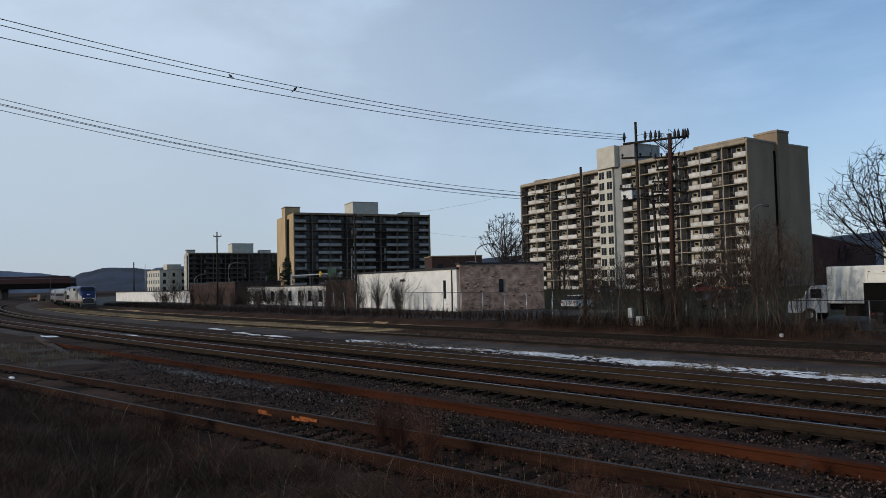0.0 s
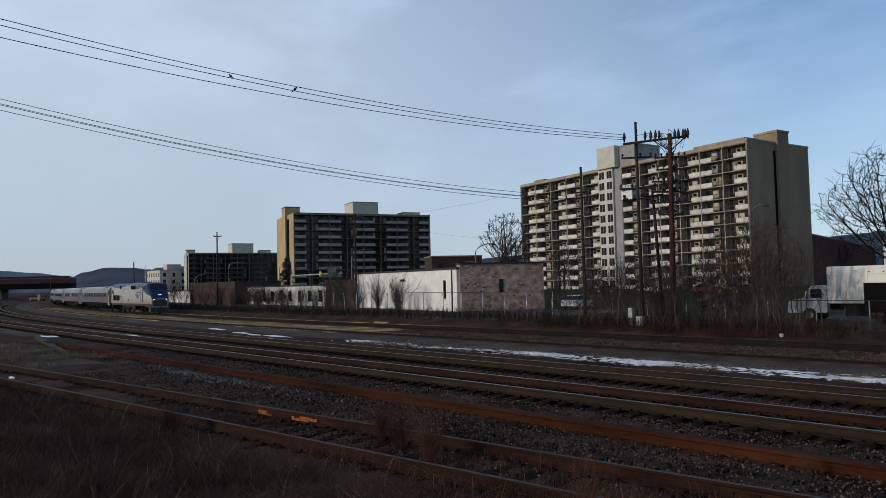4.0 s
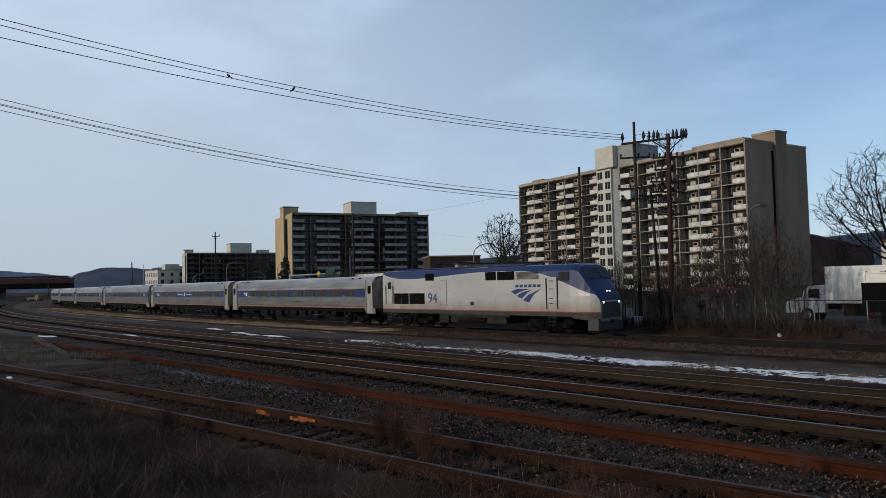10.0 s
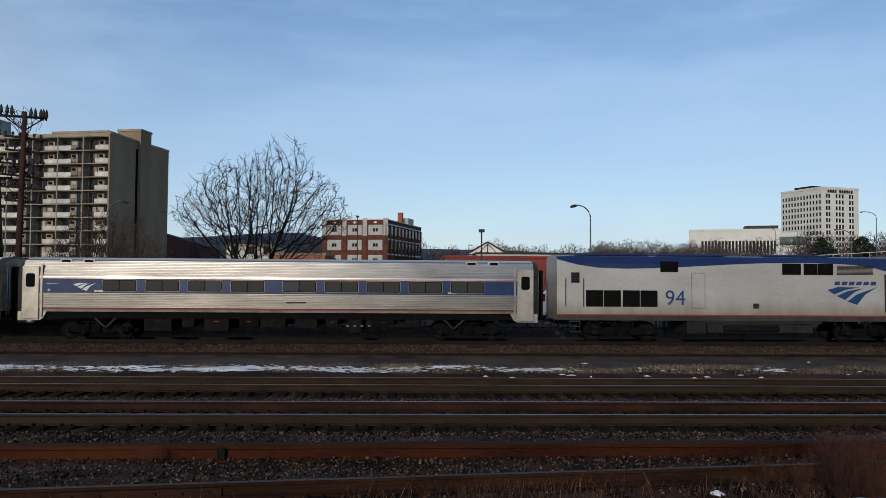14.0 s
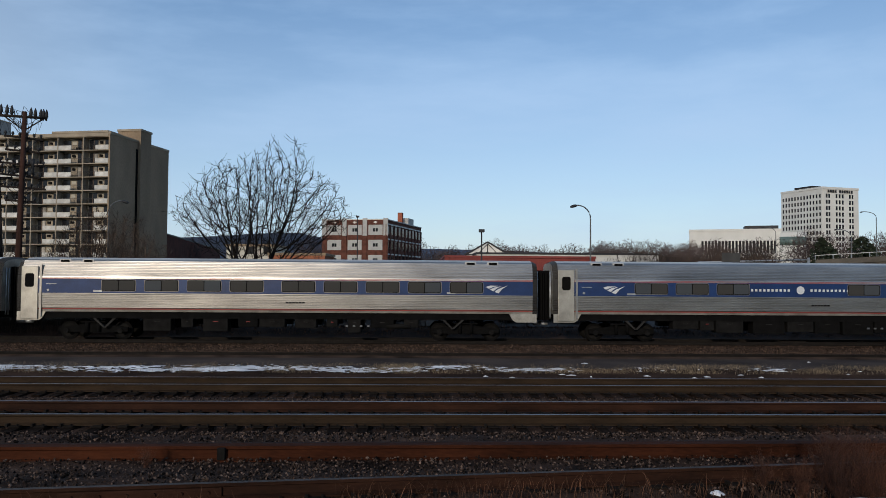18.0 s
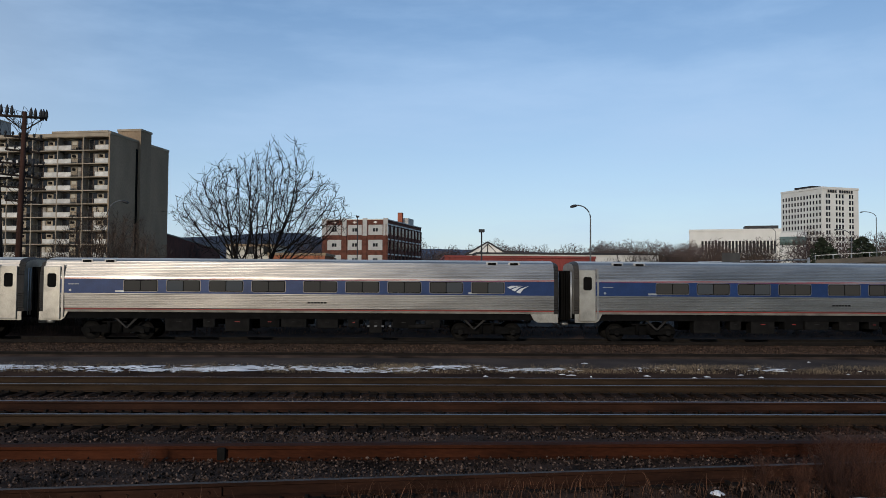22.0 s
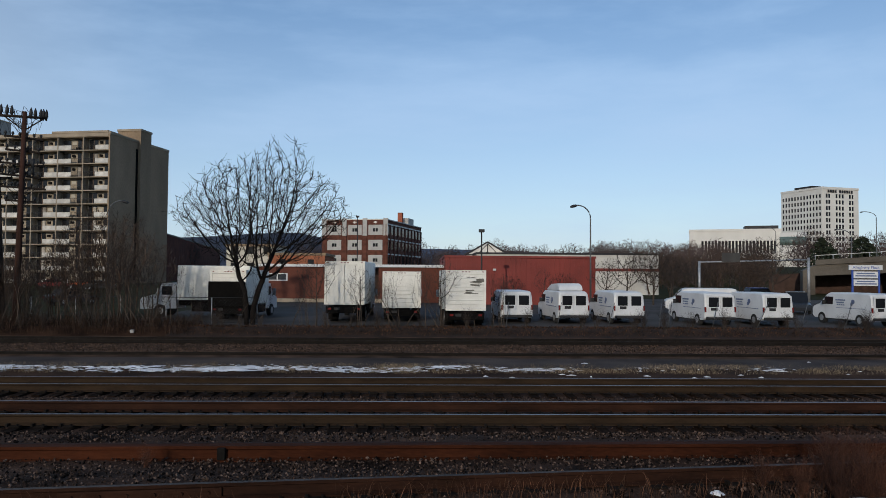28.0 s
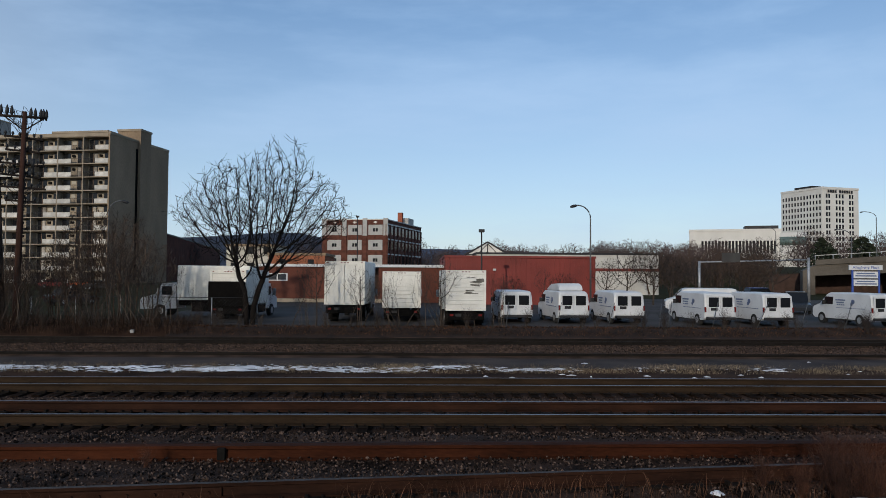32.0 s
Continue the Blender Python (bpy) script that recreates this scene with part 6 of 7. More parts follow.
pa = utility_pole(-25.85, 42.0, 13.8, "tall dark wooden pole with a transformer and crossarms", [(11.4, 1.0, 35, 3, False), (9.3, 1.2, 35, 4), (8.6, 1.0, 35, 3, False)], M_POLE, r=0.14)
bm = bmesh.new()
box(bm, -1.15, -0.25, -0.3, 0.35, 8.55, 9.2, bevel=0.04)
for dx in (-0.95, -0.75, -0.55):
    tube(bm, [(dx, 0, 9.2), (dx, 0, 9.6)], 0.04, 6)
part("transformer", bm, M_GALV, pa, "grey transformer box")
pb = utility_pole(-24.0, 42.75, 12.75, "red-brown wooden pole crowned with a double crossarm of insulators", [(9.6, 1.2, 35, 8), (11.2, 1.0, 35, 6, False), (10.4, 0.9, 35, 5, False), (8.2, 1.3, 35, 8), (8.9, 1.1, 50, 7, False), (7.4, 0.8, 35, 4, False)], M_POLERED, (0, 1.0), 0.2)
bm = bmesh.new()
tube(bm, [(-2.65, -1.45, 12.25), (-0.15, -0.12, 12.42), (0.95, 0.62, 12.52)], 0.085, 6)
tube(bm, [(0, 0, 11.6), (0.8, 0.5, 12.42)], 0.04, 5)
tube(bm, [(0, 0, 11.6), (-0.9, -0.5, 12.35)], 0.04, 5)
top_arm = part("crossarm", bm, M_POLE, pb, "long top crossarm shared with the next pole")
for k in (-0.97, -0.52, -0.4, -0.3, -0.22, 0.28, 0.48, 0.74, 0.86, 1.0):
    bm = bmesh.new()
    x, y = (0.95 * k, 0.62 * k) if k > 0 else (2.65 * k, 1.45 * k)
    tube(bm, [(x, y, 12.36), (x, y, 12.55), (x, y, 12.6), (x, y, 12.84), (x, y, 13.05)], [0.05, 0.07, 0.11, 0.09, 0.02], 8)
    part("insulator", bm, M_IRON, top_arm)
rs_ = random.Random(9)
for z in (12.4, 11.8, 12.0, 11.0, 9.4, 8.4, 7.6):
    for k in range(6):
        bm = bmesh.new()
        x0 = rs_.uniform(-1.3, 1.3)
        x1 = rs_.uniform(-0.3, 0.3)
        pts = [(x0 + (x1 - x0) * t, -0.1 + 0.25 * math.sin(t * 3.1), z + 0.2 - 0.9 * t + 0.5 * (t - 0.5) ** 2) for t in (0, 0.25, 0.5, 0.75, 1)]
        tube(bm, pts, 0.014, 4)
        part("jumper_wire", bm, M_WIRE, pb)
for k in range(7):
    bm = bmesh.new()
    a, b = rs_.uniform(-2.2, 0.9), rs_.uniform(-0.6, 1.1)
    pts = [(a + (b - a) * t, (a + (b - a) * t) * 0.58, 12.75 - 0.25 * k * t + 0.55 * math.sin(t * 3.14) * rs_.choice((-1.0, 0.6))) for t in (0, 0.2, 0.4, 0.6, 0.8, 1)]
    tube(bm, pts, 0.013, 4)
    part("jumper_wire", bm, M_WIRE, pb)
for z in (9.0, 9.35):
    for s in (-1, 1):
        bm = bmesh.new()
        tube(bm, [(s * 0.55, 0.1, z), (s * 0.55, 0.1, z + 0.6)], 0.09, 8)
        part("cutout_fuse", bm, M_IRON, pb)
pc = utility_pole(-37.1, 51.15, 13.1, "grey wooden pole with a single crossarm", [(10.4, 1.5, 25, 4), (10.9, 0.8, 25, 2, False)], M_POLE)
pe = utility_pole(-25.2, 43.6, 9.4, "thin leaning wooden pole between the taller poles", [(8.9, 0.7, 15, 2)], M_POLE, (0, -3.2), 0.13)
pd = utility_pole(-79.0, 57.0, 13.0, "wooden pole with a transformer in front of the white wall", [(12.5, 1.2, 20, 3), (11.2, 0.9, 20, 3)], M_POLE, (0, -0.6))
bm = bmesh.new()
tube(bm, [(-0.35, 0, 9.7), (-0.35, 0, 10.8)], 0.26, 12)
tube(bm, [(0.4, 0, 9.9), (0.4, 0, 10.6)], 0.16, 10)
part("transformer", bm, M_IRON, pd, "dark can transformer")
utility_pole(-119.7, 56.2, 13.2, "wooden pole beside the dark brick block", [(12.4, 0.8, 30, 2)], M_POLE)
utility_pole(-252, 88, 12.8, "dark wooden pole far down the line", [], M_IRON, r=0.3)
utility_pole(-333, 82, 10.6, "thin pole beside the far bridge", [(10.0, 0.8, 60, 2)], M_IRON)
utility_pole(-225, 82, 11.0, "grey pole behind the white wall", [], M_GALV, r=0.12)


def wire(a, b, sag, r=0.017, n=28):
    bm = bmesh.new()
    a, b = Vector(a), Vector(b)
    tube(bm, [a.lerp(b, i / n) - Vector((0, 0, 4 * sag * (i / n) * (1 - i / n))) for i in range(n + 1)], r, 4, 0, False)
    w = part("overhead_wire", bm, M_WIRE)
    return tagged(w, "dark overhead wire strung between poles", "wire", "overhead wires")


WIRES = [((-26.36, 41.6, 13.05), (-34.5, -2.0, 15.7), 1.1), ((-26.3, 41.65, 12.85), (-34.5, -2.0, 15.42), 1.1), ((-26.40, 41.33, 12.70), (-34.0, -2.0, 14.6), 1.0),
         ((-38.4, 50.6, 10.8), (-48.0, -2.0, 16.4), 1.4), ((-38.3, 50.7, 10.5), (-48.0, -2.0, 16.12), 1.4), ((-38.2, 50.7, 10.44), (-48.0, -2.0, 16.05), 1.4), ((-38.0, 50.8, 10.18), (-48.0, -2.0, 15.72), 1.4)]
for a, b, s in WIRES:
    wire(a, b, s)
wire((-80.2, 56.8, 12.4), (-130, 160, 16), 1.5, 0.008)
wire((-78, 57.2, 12.4), (-37.8, 51, 12.2), 0.6, 0.008)


def bird(p, turn):
    B = thing("bird", pose(*p, 0, 0, turn) @ Matrix.Scale(0.62, 4), "small dark bird perched on the overhead wire", "bird", "birds on the wire")
    bm = bmesh.new()
    bmesh.ops.create_uvsphere(bm, u_segments=10, v_segments=8, radius=1.0, matrix=Matrix.LocRotScale((0, 0, 0.13), Euler((0, -0.6, 0)), (0.17, 0.095, 0.10)))
    part("body", bm, M_IRON, B)
    bm = bmesh.new()
    bmesh.ops.create_uvsphere(bm, u_segments=8, v_segments=6, radius=0.062, matrix=Matrix.Translation((0.14, 0, 0.25)))
    tube(bm, [(0.19, 0, 0.25), (0.25, 0, 0.24)], [0.015, 0.004], 5)
    part("head", bm, M_IRON, B)
    bm = bmesh.new()
    slab(bm, [(-0.12, 0.07), (-0.36, -0.06), (-0.36, -0.09), (-0.10, 0.01)], -0.03, 0.03)
    part("tail", bm, M_IRON, B)


def on_wire(k, t):
    a, b, s = Vector(WIRES[k][0]), Vector(WIRES[k][1]), WIRES[k][2]
    return tuple(a.lerp(b, t) - Vector((0, 0, 4 * s * t * (1 - t) - 0.01)))


bird(on_wire(1, 0.601), 200)
bird(on_wire(1, 0.529), 20)


# ---------- street lamps, signals, signs ----------
def street_lamp(x, y, height, turn, arm=1.8, label="grey street lamp with a curved arm", heads=1, z=None, r=0.09):
    S = thing("street_lamp", pose(x, y, ground_z(x, y) if z is None else z, 0, 0, turn), label, "street lamp", "street lamps")
    bm = bmesh.new()
    rise = min(arm, 1.3)
    bow = [(arm - arm * math.cos(radians(a)), 0, height - rise + rise * math.sin(radians(a))) for a in (0, 15, 30, 45, 60, 75, 90)]
    tube(bm, [(0, 0, 0), (0, 0, (height - rise) * 0.6)] + bow + [(arm + 0.15, 0, height - 0.02)], [r, r * 0.8] + [r * 0.6] * 7 + [r * 0.5], 8)
    part("pole", bm, M_LAMP, S)
    bm = bmesh.new()
    bmesh.ops.create_uvsphere(bm, u_segments=10, v_segments=7, radius=1.0, matrix=Matrix.LocRotScale((arm + 0.35, 0, height - 0.08), Euler((0, 0.25, 0)), (0.34, 0.15, 0.13)))
    part("lamp_head", bm, M_IRON, S)
    return S


street_lamp(14.25, 59.6, 9.0, 180, 1.1, "tall grey street lamp with a curved arm")
street_lamp(-26.6, 60.8, 9.1, 0, 1.0, "tall grey street lamp with a curved arm behind the brush")
for x, y, h, a in ((-87.4, 62.3, 8.4, 60), (-156, 76, 9.0, 50), (-149, 82, 6.6, 230), (-161, 70, 6.4, 50), (-146.9, 84.2, 8.6, 60), (-112, 70.5, 6.5, 230), (-68.2, 69.3, 8.3, 40), (-70, 73, 6.0, 220)):
    street_lamp(x, y, h, a, 2.2, r=0.12)
for x, y, h in ((5.2, 61.9, 6.8), (-10.06, 110.3, 11.8)):
    S = thing("lot_lamp", pose(x, y, 0.25), "dark straight lot lamp with a box head", "street lamp", "lot lamps")
    bm = bmesh.new()
    tube(bm, [(0, 0, 0), (0, 0, h)], [0.09, 0.06], 8)
    part("pole", bm, M_IRON, S)
    part("lamp_head", bx(-0.25, 0.25, -0.2, 0.2, h - 0.05, h + 0.22, bevel=0.04), M_IRON, S)
for x, y, h, a in ((98, 150, 17, 150), (80, 158, 14, 170), (74, 120, 11, 180)):
    street_lamp(x, y, h, a, 2.4, z=0.5, r=0.12)
# gantry with a green sign behind the wall
gn = thing("sign_gantry", Matrix(), "pale gantry pipe carrying a green road sign", "sign gantry")
bm = bmesh.new()
tube(bm, [(-111, 66, 0), (-111, 66, 5.6)], 0.14, 8)
part("post", bm, M_GALV, gn)
bm = bmesh.new()
tube(bm, [(-111, 66, 5.2), (-91.4, 63.4, 5.2)], 0.12, 8)
part("beam", bm, M_GALV, gn)
sg = part("sign_panel", bx(-95.2, -92.8, 63.2, 63.3, 4.9, 6.0), mat("road sign green", (0.012, 0.06, 0.038), 0.5, vary=0.1, bump=0), gn, "green road sign")
bm = bmesh.new()
slab(bm, [(-98.4, 5.25), (-97.9, 5.75), (-97.4, 5.25), (-97.9, 4.75)], 63.5, 63.6)
part("warning_sign", bm, mat("sign yellow", (0.6, 0.36, 0.03), 0.5, vary=0.1, bump=0), gn, "yellow diamond warning sign")
g2 = thing("sign_gantry", Matrix(), "grey steel pipe gantry over the side street", "sign gantry")
for x in (33.2, 46.5):
    bm = bmesh.new()
    tube(bm, [(x, 84, 0), (x, 84, 5.6 if x > 40 else 5.1)], 0.17, 8)
    part("post", bm, M_GALV, g2)
bm = bmesh.new()
tube(bm, [(33.2, 84, 4.95), (46.5, 84, 5.35)], 0.09, 8)
part("beam", bm, M_GALV, g2)
part("sign_back", bx(35.9, 38.1, 83.85, 83.92, 5.0, 6.1), M_FRONT, g2, "grey back of a road sign")
# plaza sign
ps = thing("plaza_sign", pose(45.35, 73.7, 0.75, 0, 0, -12) @ Matrix.Scale(0.84, 4), "blue framed roadside sign with white boards", "sign")
for x in (0.15, 3.2):
    part("post", bx(x - 0.1, x + 0.1, -0.1, 0.1, 0, 4.0), M_SIGNB, ps)
t = part("top_board", bx(-0.25, 3.6, -0.14, 0.14, 3.95, 4.55, bevel=0.02), M_WHITE, ps, "white name board")
lettering("Allegheny Plaza", 0.50, M_SIGNB, ps, pose(1.68, -0.16, 4.1, 90, 0, 0), "lettering", "blue lettering")
for z0, z1 in ((2.9, 3.75), (1.95, 2.75)):
    bd = part("board", bx(0.27, 3.08, -0.1, 0.1, z0, z1, bevel=0.02), M_WHITE, ps, "white tenant board")
    for i, (a, b) in enumerate(((0.6, 2.7), (0.45, 2.9))):
        part("writing_bar", bx(a, b, -0.112, -0.1, z1 - 0.32 - i * 0.3, z1 - 0.16 - i * 0.3), M_INK, bd)


# ---------- vehicles ----------
def wheel_at(parent, x, y, r=0.36, w=0.22, s=-1):
    bm = bmesh.new()
    wheel_y(bm, x, y - w / 2, y + w / 2, r, r, 20)
    t = part("tyre", bm, M_TYRE, parent)
    bm = bmesh.new()
    wheel_y(bm, x, y + s * (w / 2 - 0.02), y + s * (w / 2 + 0.015), r, r * 0.55, 14)
    part("rim", bm, M_GALV, t, "grey steel rim")


def build_van(letters=True, high=False):
    """A full-size delivery van; its nose points along +x."""
    V = thing("delivery_van", Matrix(), "white delivery van parked with its rear to the tracks", "van", "parked white vans")
    L, W, H = 5.6, 2.0, 2.08
    bm = bmesh.new()
    prof = [(-2.8, 0.5), (-2.82, 1.0), (-2.72, 1.75), (-2.6, 2.02), (-2.4, H), (1.15, H), (1.45, 1.98), (2.05, 1.32), (2.72, 1.12), (2.82, 0.95), (2.84, 0.5), (2.6, 0.36), (-2.6, 0.38)]
    n = len(prof)
    rows = []
    for y, k in ((-W / 2, 1), (-W / 2 + 0.12, 1.0), (W / 2 - 0.12, 1.0), (W / 2, 1)):
        edge = abs(y) > W / 2 - 0.05
        rows.append([bm.verts.new((x * (0.985 if edge else 1), y * (1 if z < 1.25 else 1 - (z - 1.25) * 0.085), z - (0.07 if edge and z > 1.9 else 0))) for x, z in prof])
    for r0, r1 in zip(rows, rows[1:]):
        for i in range(n):
            bm.faces.new((r0[i], r0[(i + 1) % n], r1[(i + 1) % n], r1[i]))
    bm.faces.new(rows[0]), bm.faces.new(rows[-1][::-1])
    part("body", bm, M_WHITE, V, "white painted body")
    for s in (-1, 1):
        rear = part("rear_door", bx(-2.845, -2.80, 0.04 if s > 0 else -0.86, 0.86 if s > 0 else -0.04, 0.62, 1.9, bevel=0.015), M_WHITE, V)
        part("rear_window", bx(-2.862, -2.84, 0.12 if s > 0 else -0.76, 0.76 if s > 0 else -0.12, 1.2, 1.8, bevel=0.01), M_GLASS, rear, "dark rear window")
        part("tail_lamp", bx(-2.85, -2.74, s * 0.95 - 0.045, s * 0.95 + 0.045, 0.88, 1.2, bevel=0.01), M_REDLAMP, V, "red tail lamp")
        yy = s * (W / 2)
        part("side_window", bx(0.75, 1.55, yy - 0.05, yy + 0.012 if s > 0 else yy + 0.05, 1.3, 1.8) if s > 0 else bx(0.75, 1.55, yy - 0.012, yy + 0.05, 1.3, 1.8), M_GLASS, V)
        part("mirror", bx(1.45, 1.62, s * 1.08 - 0.1, s * 1.08 + 0.1, 1.28, 1.55, bevel=0.02), M_IRON, V)
        part("headlamp", bx(2.78, 2.86, s * 0.78 - 0.16, s * 0.78 + 0.16, 0.8, 1.0, bevel=0.02), M_GALV, V)
        for x in (-1.75, 1.85):
            wheel_at(V, x, s * 0.9, 0.37, 0.24, s)
    ws = part("windshield", bx(-0.38, 0.38, -0.82, 0.82, -0.015, 0.02), M_GLASS, V)
    ws.matrix_basis = Matrix.Translation((1.77, 0, 1.67)) @ Matrix.Rotation(radians(47.7), 4, "Y")
    part("grille", bx(2.82, 2.87, -0.55, 0.55, 0.66, 1.02, bevel=0.01), M_IRON, V)
    part("bumper", bx(-2.98, -2.8, -0.95, 0.95, 0.42, 0.58, bevel=0.03), M_IRON, V, "dark rear bumper")
    part("front_bumper", bx(2.8, 2.95, -0.98, 0.98, 0.42, 0.6, bevel=0.03), M_IRON, V)
    part("number_plate", bx(-2.87, -2.848, 0.2, 0.62, 0.98, 1.16), M_IRON, V, "unreadable dark plate")
    part("sill", bx(-1.3, 1.4, -0.97, 0.97, 0.3, 0.42), M_IRON, V)
    if letters:
        for s in (1,):
            y = s * (W / 2) + 0.002
            for i, (a, b, z, h) in enumerate(((-0.4, 0.55, 1.57, 0.08), (-0.3, 0.45, 1.41, 0.07), (-0.35, 0.4, 1.26, 0.07), (-2.2, 0.3, 1.08, 0.04))):
                x = a
                while x < b:
                    part("writing_bar", bx(x, x + 0.11, y - 0.03 if i < 3 else y - 0.01, y + 0.006, z, z + h), M_INK, V)
                    x += 0.19
            bm = bmesh.new()
            wheel_y(bm, -1.15, y - 0.02, y + 0.006, 1.52, 0.15, 14)
            wheel_y(bm, -1.02, y - 0.02, y + 0.008, 1.36, 0.1, 12)
            part("round_mark", bm, M_INK, V, "dark blue round mark")
    if high:
        bm = bmesh.new()
        slab(bm, [(-2.2, 2.06), (-2.05, 2.4), (-1.7, 2.58), (0.2, 2.5), (0.9, 2.3), (1.3, 2.06)], -0.78, 0.78)
        bmesh.ops.bevel(bm, geom=bm.edges[:], offset=0.08, segments=2, affect="EDGES")
        part("roof_fairing", bm, M_WHITE, V, "raised white sloping roof cap")
    return V


van0 = build_van()
van0.matrix_basis = pose(6.0, 47.75, ground_z(6, 46), 0, 0, 91)
for x, y, turn in ((13.0, 47.45, 93), (18.35, 46.3, 93), (21.9, 46.2, 94), (28.5, 46.0, 96)):
    copy_thing(van0, pose(x, y, ground_z(x, y), 0, 0, turn))
vh = build_van(True, True)
vh.matrix_basis = pose(9.45, 47.55, ground_z(9, 46), 0, 0, 94)
tagged(vh, "white high-roofed delivery van parked among the others")
vs_ = copy_thing(van0, pose(22.8, 57.5, 0.25, 0, 0, 165))
tagged(vs_, "white van parked sideways behind the others", "van", "")


def build_box_truck(width=2.5, length=6.0, low=1.0, top=3.75, label="", rollup=True, worn=False, cab=True):
    """A box truck; its nose points along +x, the box's rear at x = 0."""
    T = thing("box_truck", Matrix(), label, "truck", "parked box trucks")
    w = width / 2
    part("cargo_box", bx(0.05, length, -w, w, low, top, bevel=0.06), M_TRUCKW, T, "white cargo box")
    fr = bmesh.new()
    box(fr, -0.02, 0.06, -w, -w + 0.12, low, top)
    box(fr, -0.02, 0.06, w - 0.12, w, low, top)
    box(fr, -0.02, 0.06, -w + 0.12, w - 0.12, top - 0.22, top)
    box(fr, -0.03, 0.06, -w + 0.12, w - 0.12, low, low + 0.08)
    part("rear_frame", fr, M_TRUCKW, T)
    if rollup:
        n = 8
        for i in range(n):
            z0 = low + 0.1 + i * (top - low - 0.34) / n
            part("door_panel", bx(0.0, 0.04, -w + 0.13, w - 0.13, z0 + 0.006, z0 + (top - low - 0.34) / n - 0.006, bevel=0.006), M_TRUCKW, T)
        if worn:
            rs = random.Random(4)
            for i in range(26):
                z, y = rs.choice((0.62, 0.7, 0.76, 0.82, 0.5, 0.42)), rs.uniform(-0.75, 0.1)
                z = low + (top - low) * z + rs.uniform(-0.05, 0.05)
                bm = bmesh.new()
                slab2 = [(-0.006, y, z), (-0.006, y - rs.uniform(0.15, 0.6), z + rs.uniform(-0.03, 0.03)), (-0.006, y - rs.uniform(0.1, 0.5), z + rs.uniform(0.04, 0.12)), (-0.006, y + 0.05, z + rs.uniform(0.02, 0.09))]
                bm.faces.new([bm.verts.new(p) for p in slab2])
                part("worn_patch", bm, M_GREYDIRT, T, "grey patch of peeled paint")
    else:
        for s in (-1, 1):
            part("rear_door", bx(-0.03, 0.04, 0.02 if s > 0 else -w + 0.14, w - 0.14 if s > 0 else -0.02, low + 0.1, top - 0.24, bevel=0.01), M_TRUCKW, T)
    for y in (-0.2, 0, 0.2, -w + 0.2, w - 0.2):
        part("marker_lamp", bx(-0.05, -0.02, y - 0.05, y + 0.05, top - 0.12, top - 0.07), M_REDLAMP, T)
    part("chassis", bx(0.1, length + 0.4, -0.45, 0.45, low - 0.42, low - 0.02), M_BLACK, T)
    part("bumper", bx(-0.08, 0.12, -w + 0.1, w - 0.1, low - 0.55, low - 0.12, bevel=0.03), M_BLACK, T, "black rear bumper")
    for s in (-1, 1):
        part("tail_lamp", bx(-0.1, -0.07, s * (w - 0.35) - 0.1, s * (w - 0.35) + 0.1, low - 0.32, low - 0.2), M_REDLAMP, T)
        part("mud_flap", bx(1.0, 1.03, s * 0.9 - 0.28, s * 0.9 + 0.28, 0.15, low - 0.1), M_BLACK, T)
        wheel_at(T, 1.75, s * 0.92, 0.46, 0.5, s)
        if cab:
            wheel_at(T, length + 1.2, s * 0.92, 0.44, 0.28, s)
            part("step_tank", bx(2.6, 4.0, s * 0.95 - 0.22, s * 0.95 + 0.22, 0.4, low - 0.1, bevel=0.05), M_BLACK, T)
    part("number_plate", bx(-0.1, -0.08, 0.3, 0.62, low - 0.34, low - 0.18), M_IRON, T)
    if cab:
        x = length + 0.12
        bm = bmesh.new()
        slab(bm, [(x, 0.6), (x, 2.25), (x + 0.25, 2.4), (x + 0.95, 2.36), (x + 1.45, 1.6), (x + 2.35, 1.38), (x + 2.5, 1.15), (x + 2.5, 0.55)], -0.98, 0.98)
        c = part("cab", bm, M_WHITE, T, "white cab")
        for s in (-1, 1):
            part("side_window", bx(x + 0.3, x + 1.0, s * 0.985 - 0.01, s * 0.985 + 0.01, 1.55, 2.15), M_GLASS, c)
            part("mirror", bx(x + 1.1, x + 1.2, s * 1.2 - 0.12, s * 1.2 + 0.12, 1.5, 2.0), M_GALV, c)
        w2 = part("windshield", bx(-0.42, 0.42, -0.85, 0.85, -0.01, 0.02), M_GLASS, c)
        w2.matrix_basis = Matrix.Translation((x + 1.21, 0, 1.98)) @ Matrix.Rotation(radians(56.5), 4, "Y")
        part("grille", bx(x + 2.48, x + 2.54, -0.6, 0.6, 0.75, 1.15), M_IRON, c)
    return T


t1 = build_box_truck(2.55, 6.6, 1.15, 3.9, "tall white box truck with its rear to the tracks", False)
t1.matrix_basis = pose(-4.9, 45.2, 0.2, 0, 0, 88.0)
t2 = build_box_truck(2.5, 5.6, 0.95, 3.3, "white box truck with a rolled-down rear door", True)
t2.matrix_basis = pose(-1.3, 46.1, 0.18, 0, 0, 90)
t3 = build_box_truck(2.4, 7.0, 0.95, 3.35, "weathered white box truck with peeling rear door", True, True)
t3.matrix_basis = pose(2.62, 42.1, 0.22, 0, 0, 92)
t4 = build_box_truck(2.4, 5.0, 1.2, 3.6, "white box truck parked sideways with a rounded box", False)
t4.matrix_basis = pose(-12.0, 51.0, 0.2, 0, 0, 179)
t5 = build_box_truck(2.4, 4.6, 1.0, 3.3, "white box truck half hidden behind the bare tree", True, cab=True)
t5.matrix_basis = pose(-12.6, 46.6, 0.2, 0, 0, 84)
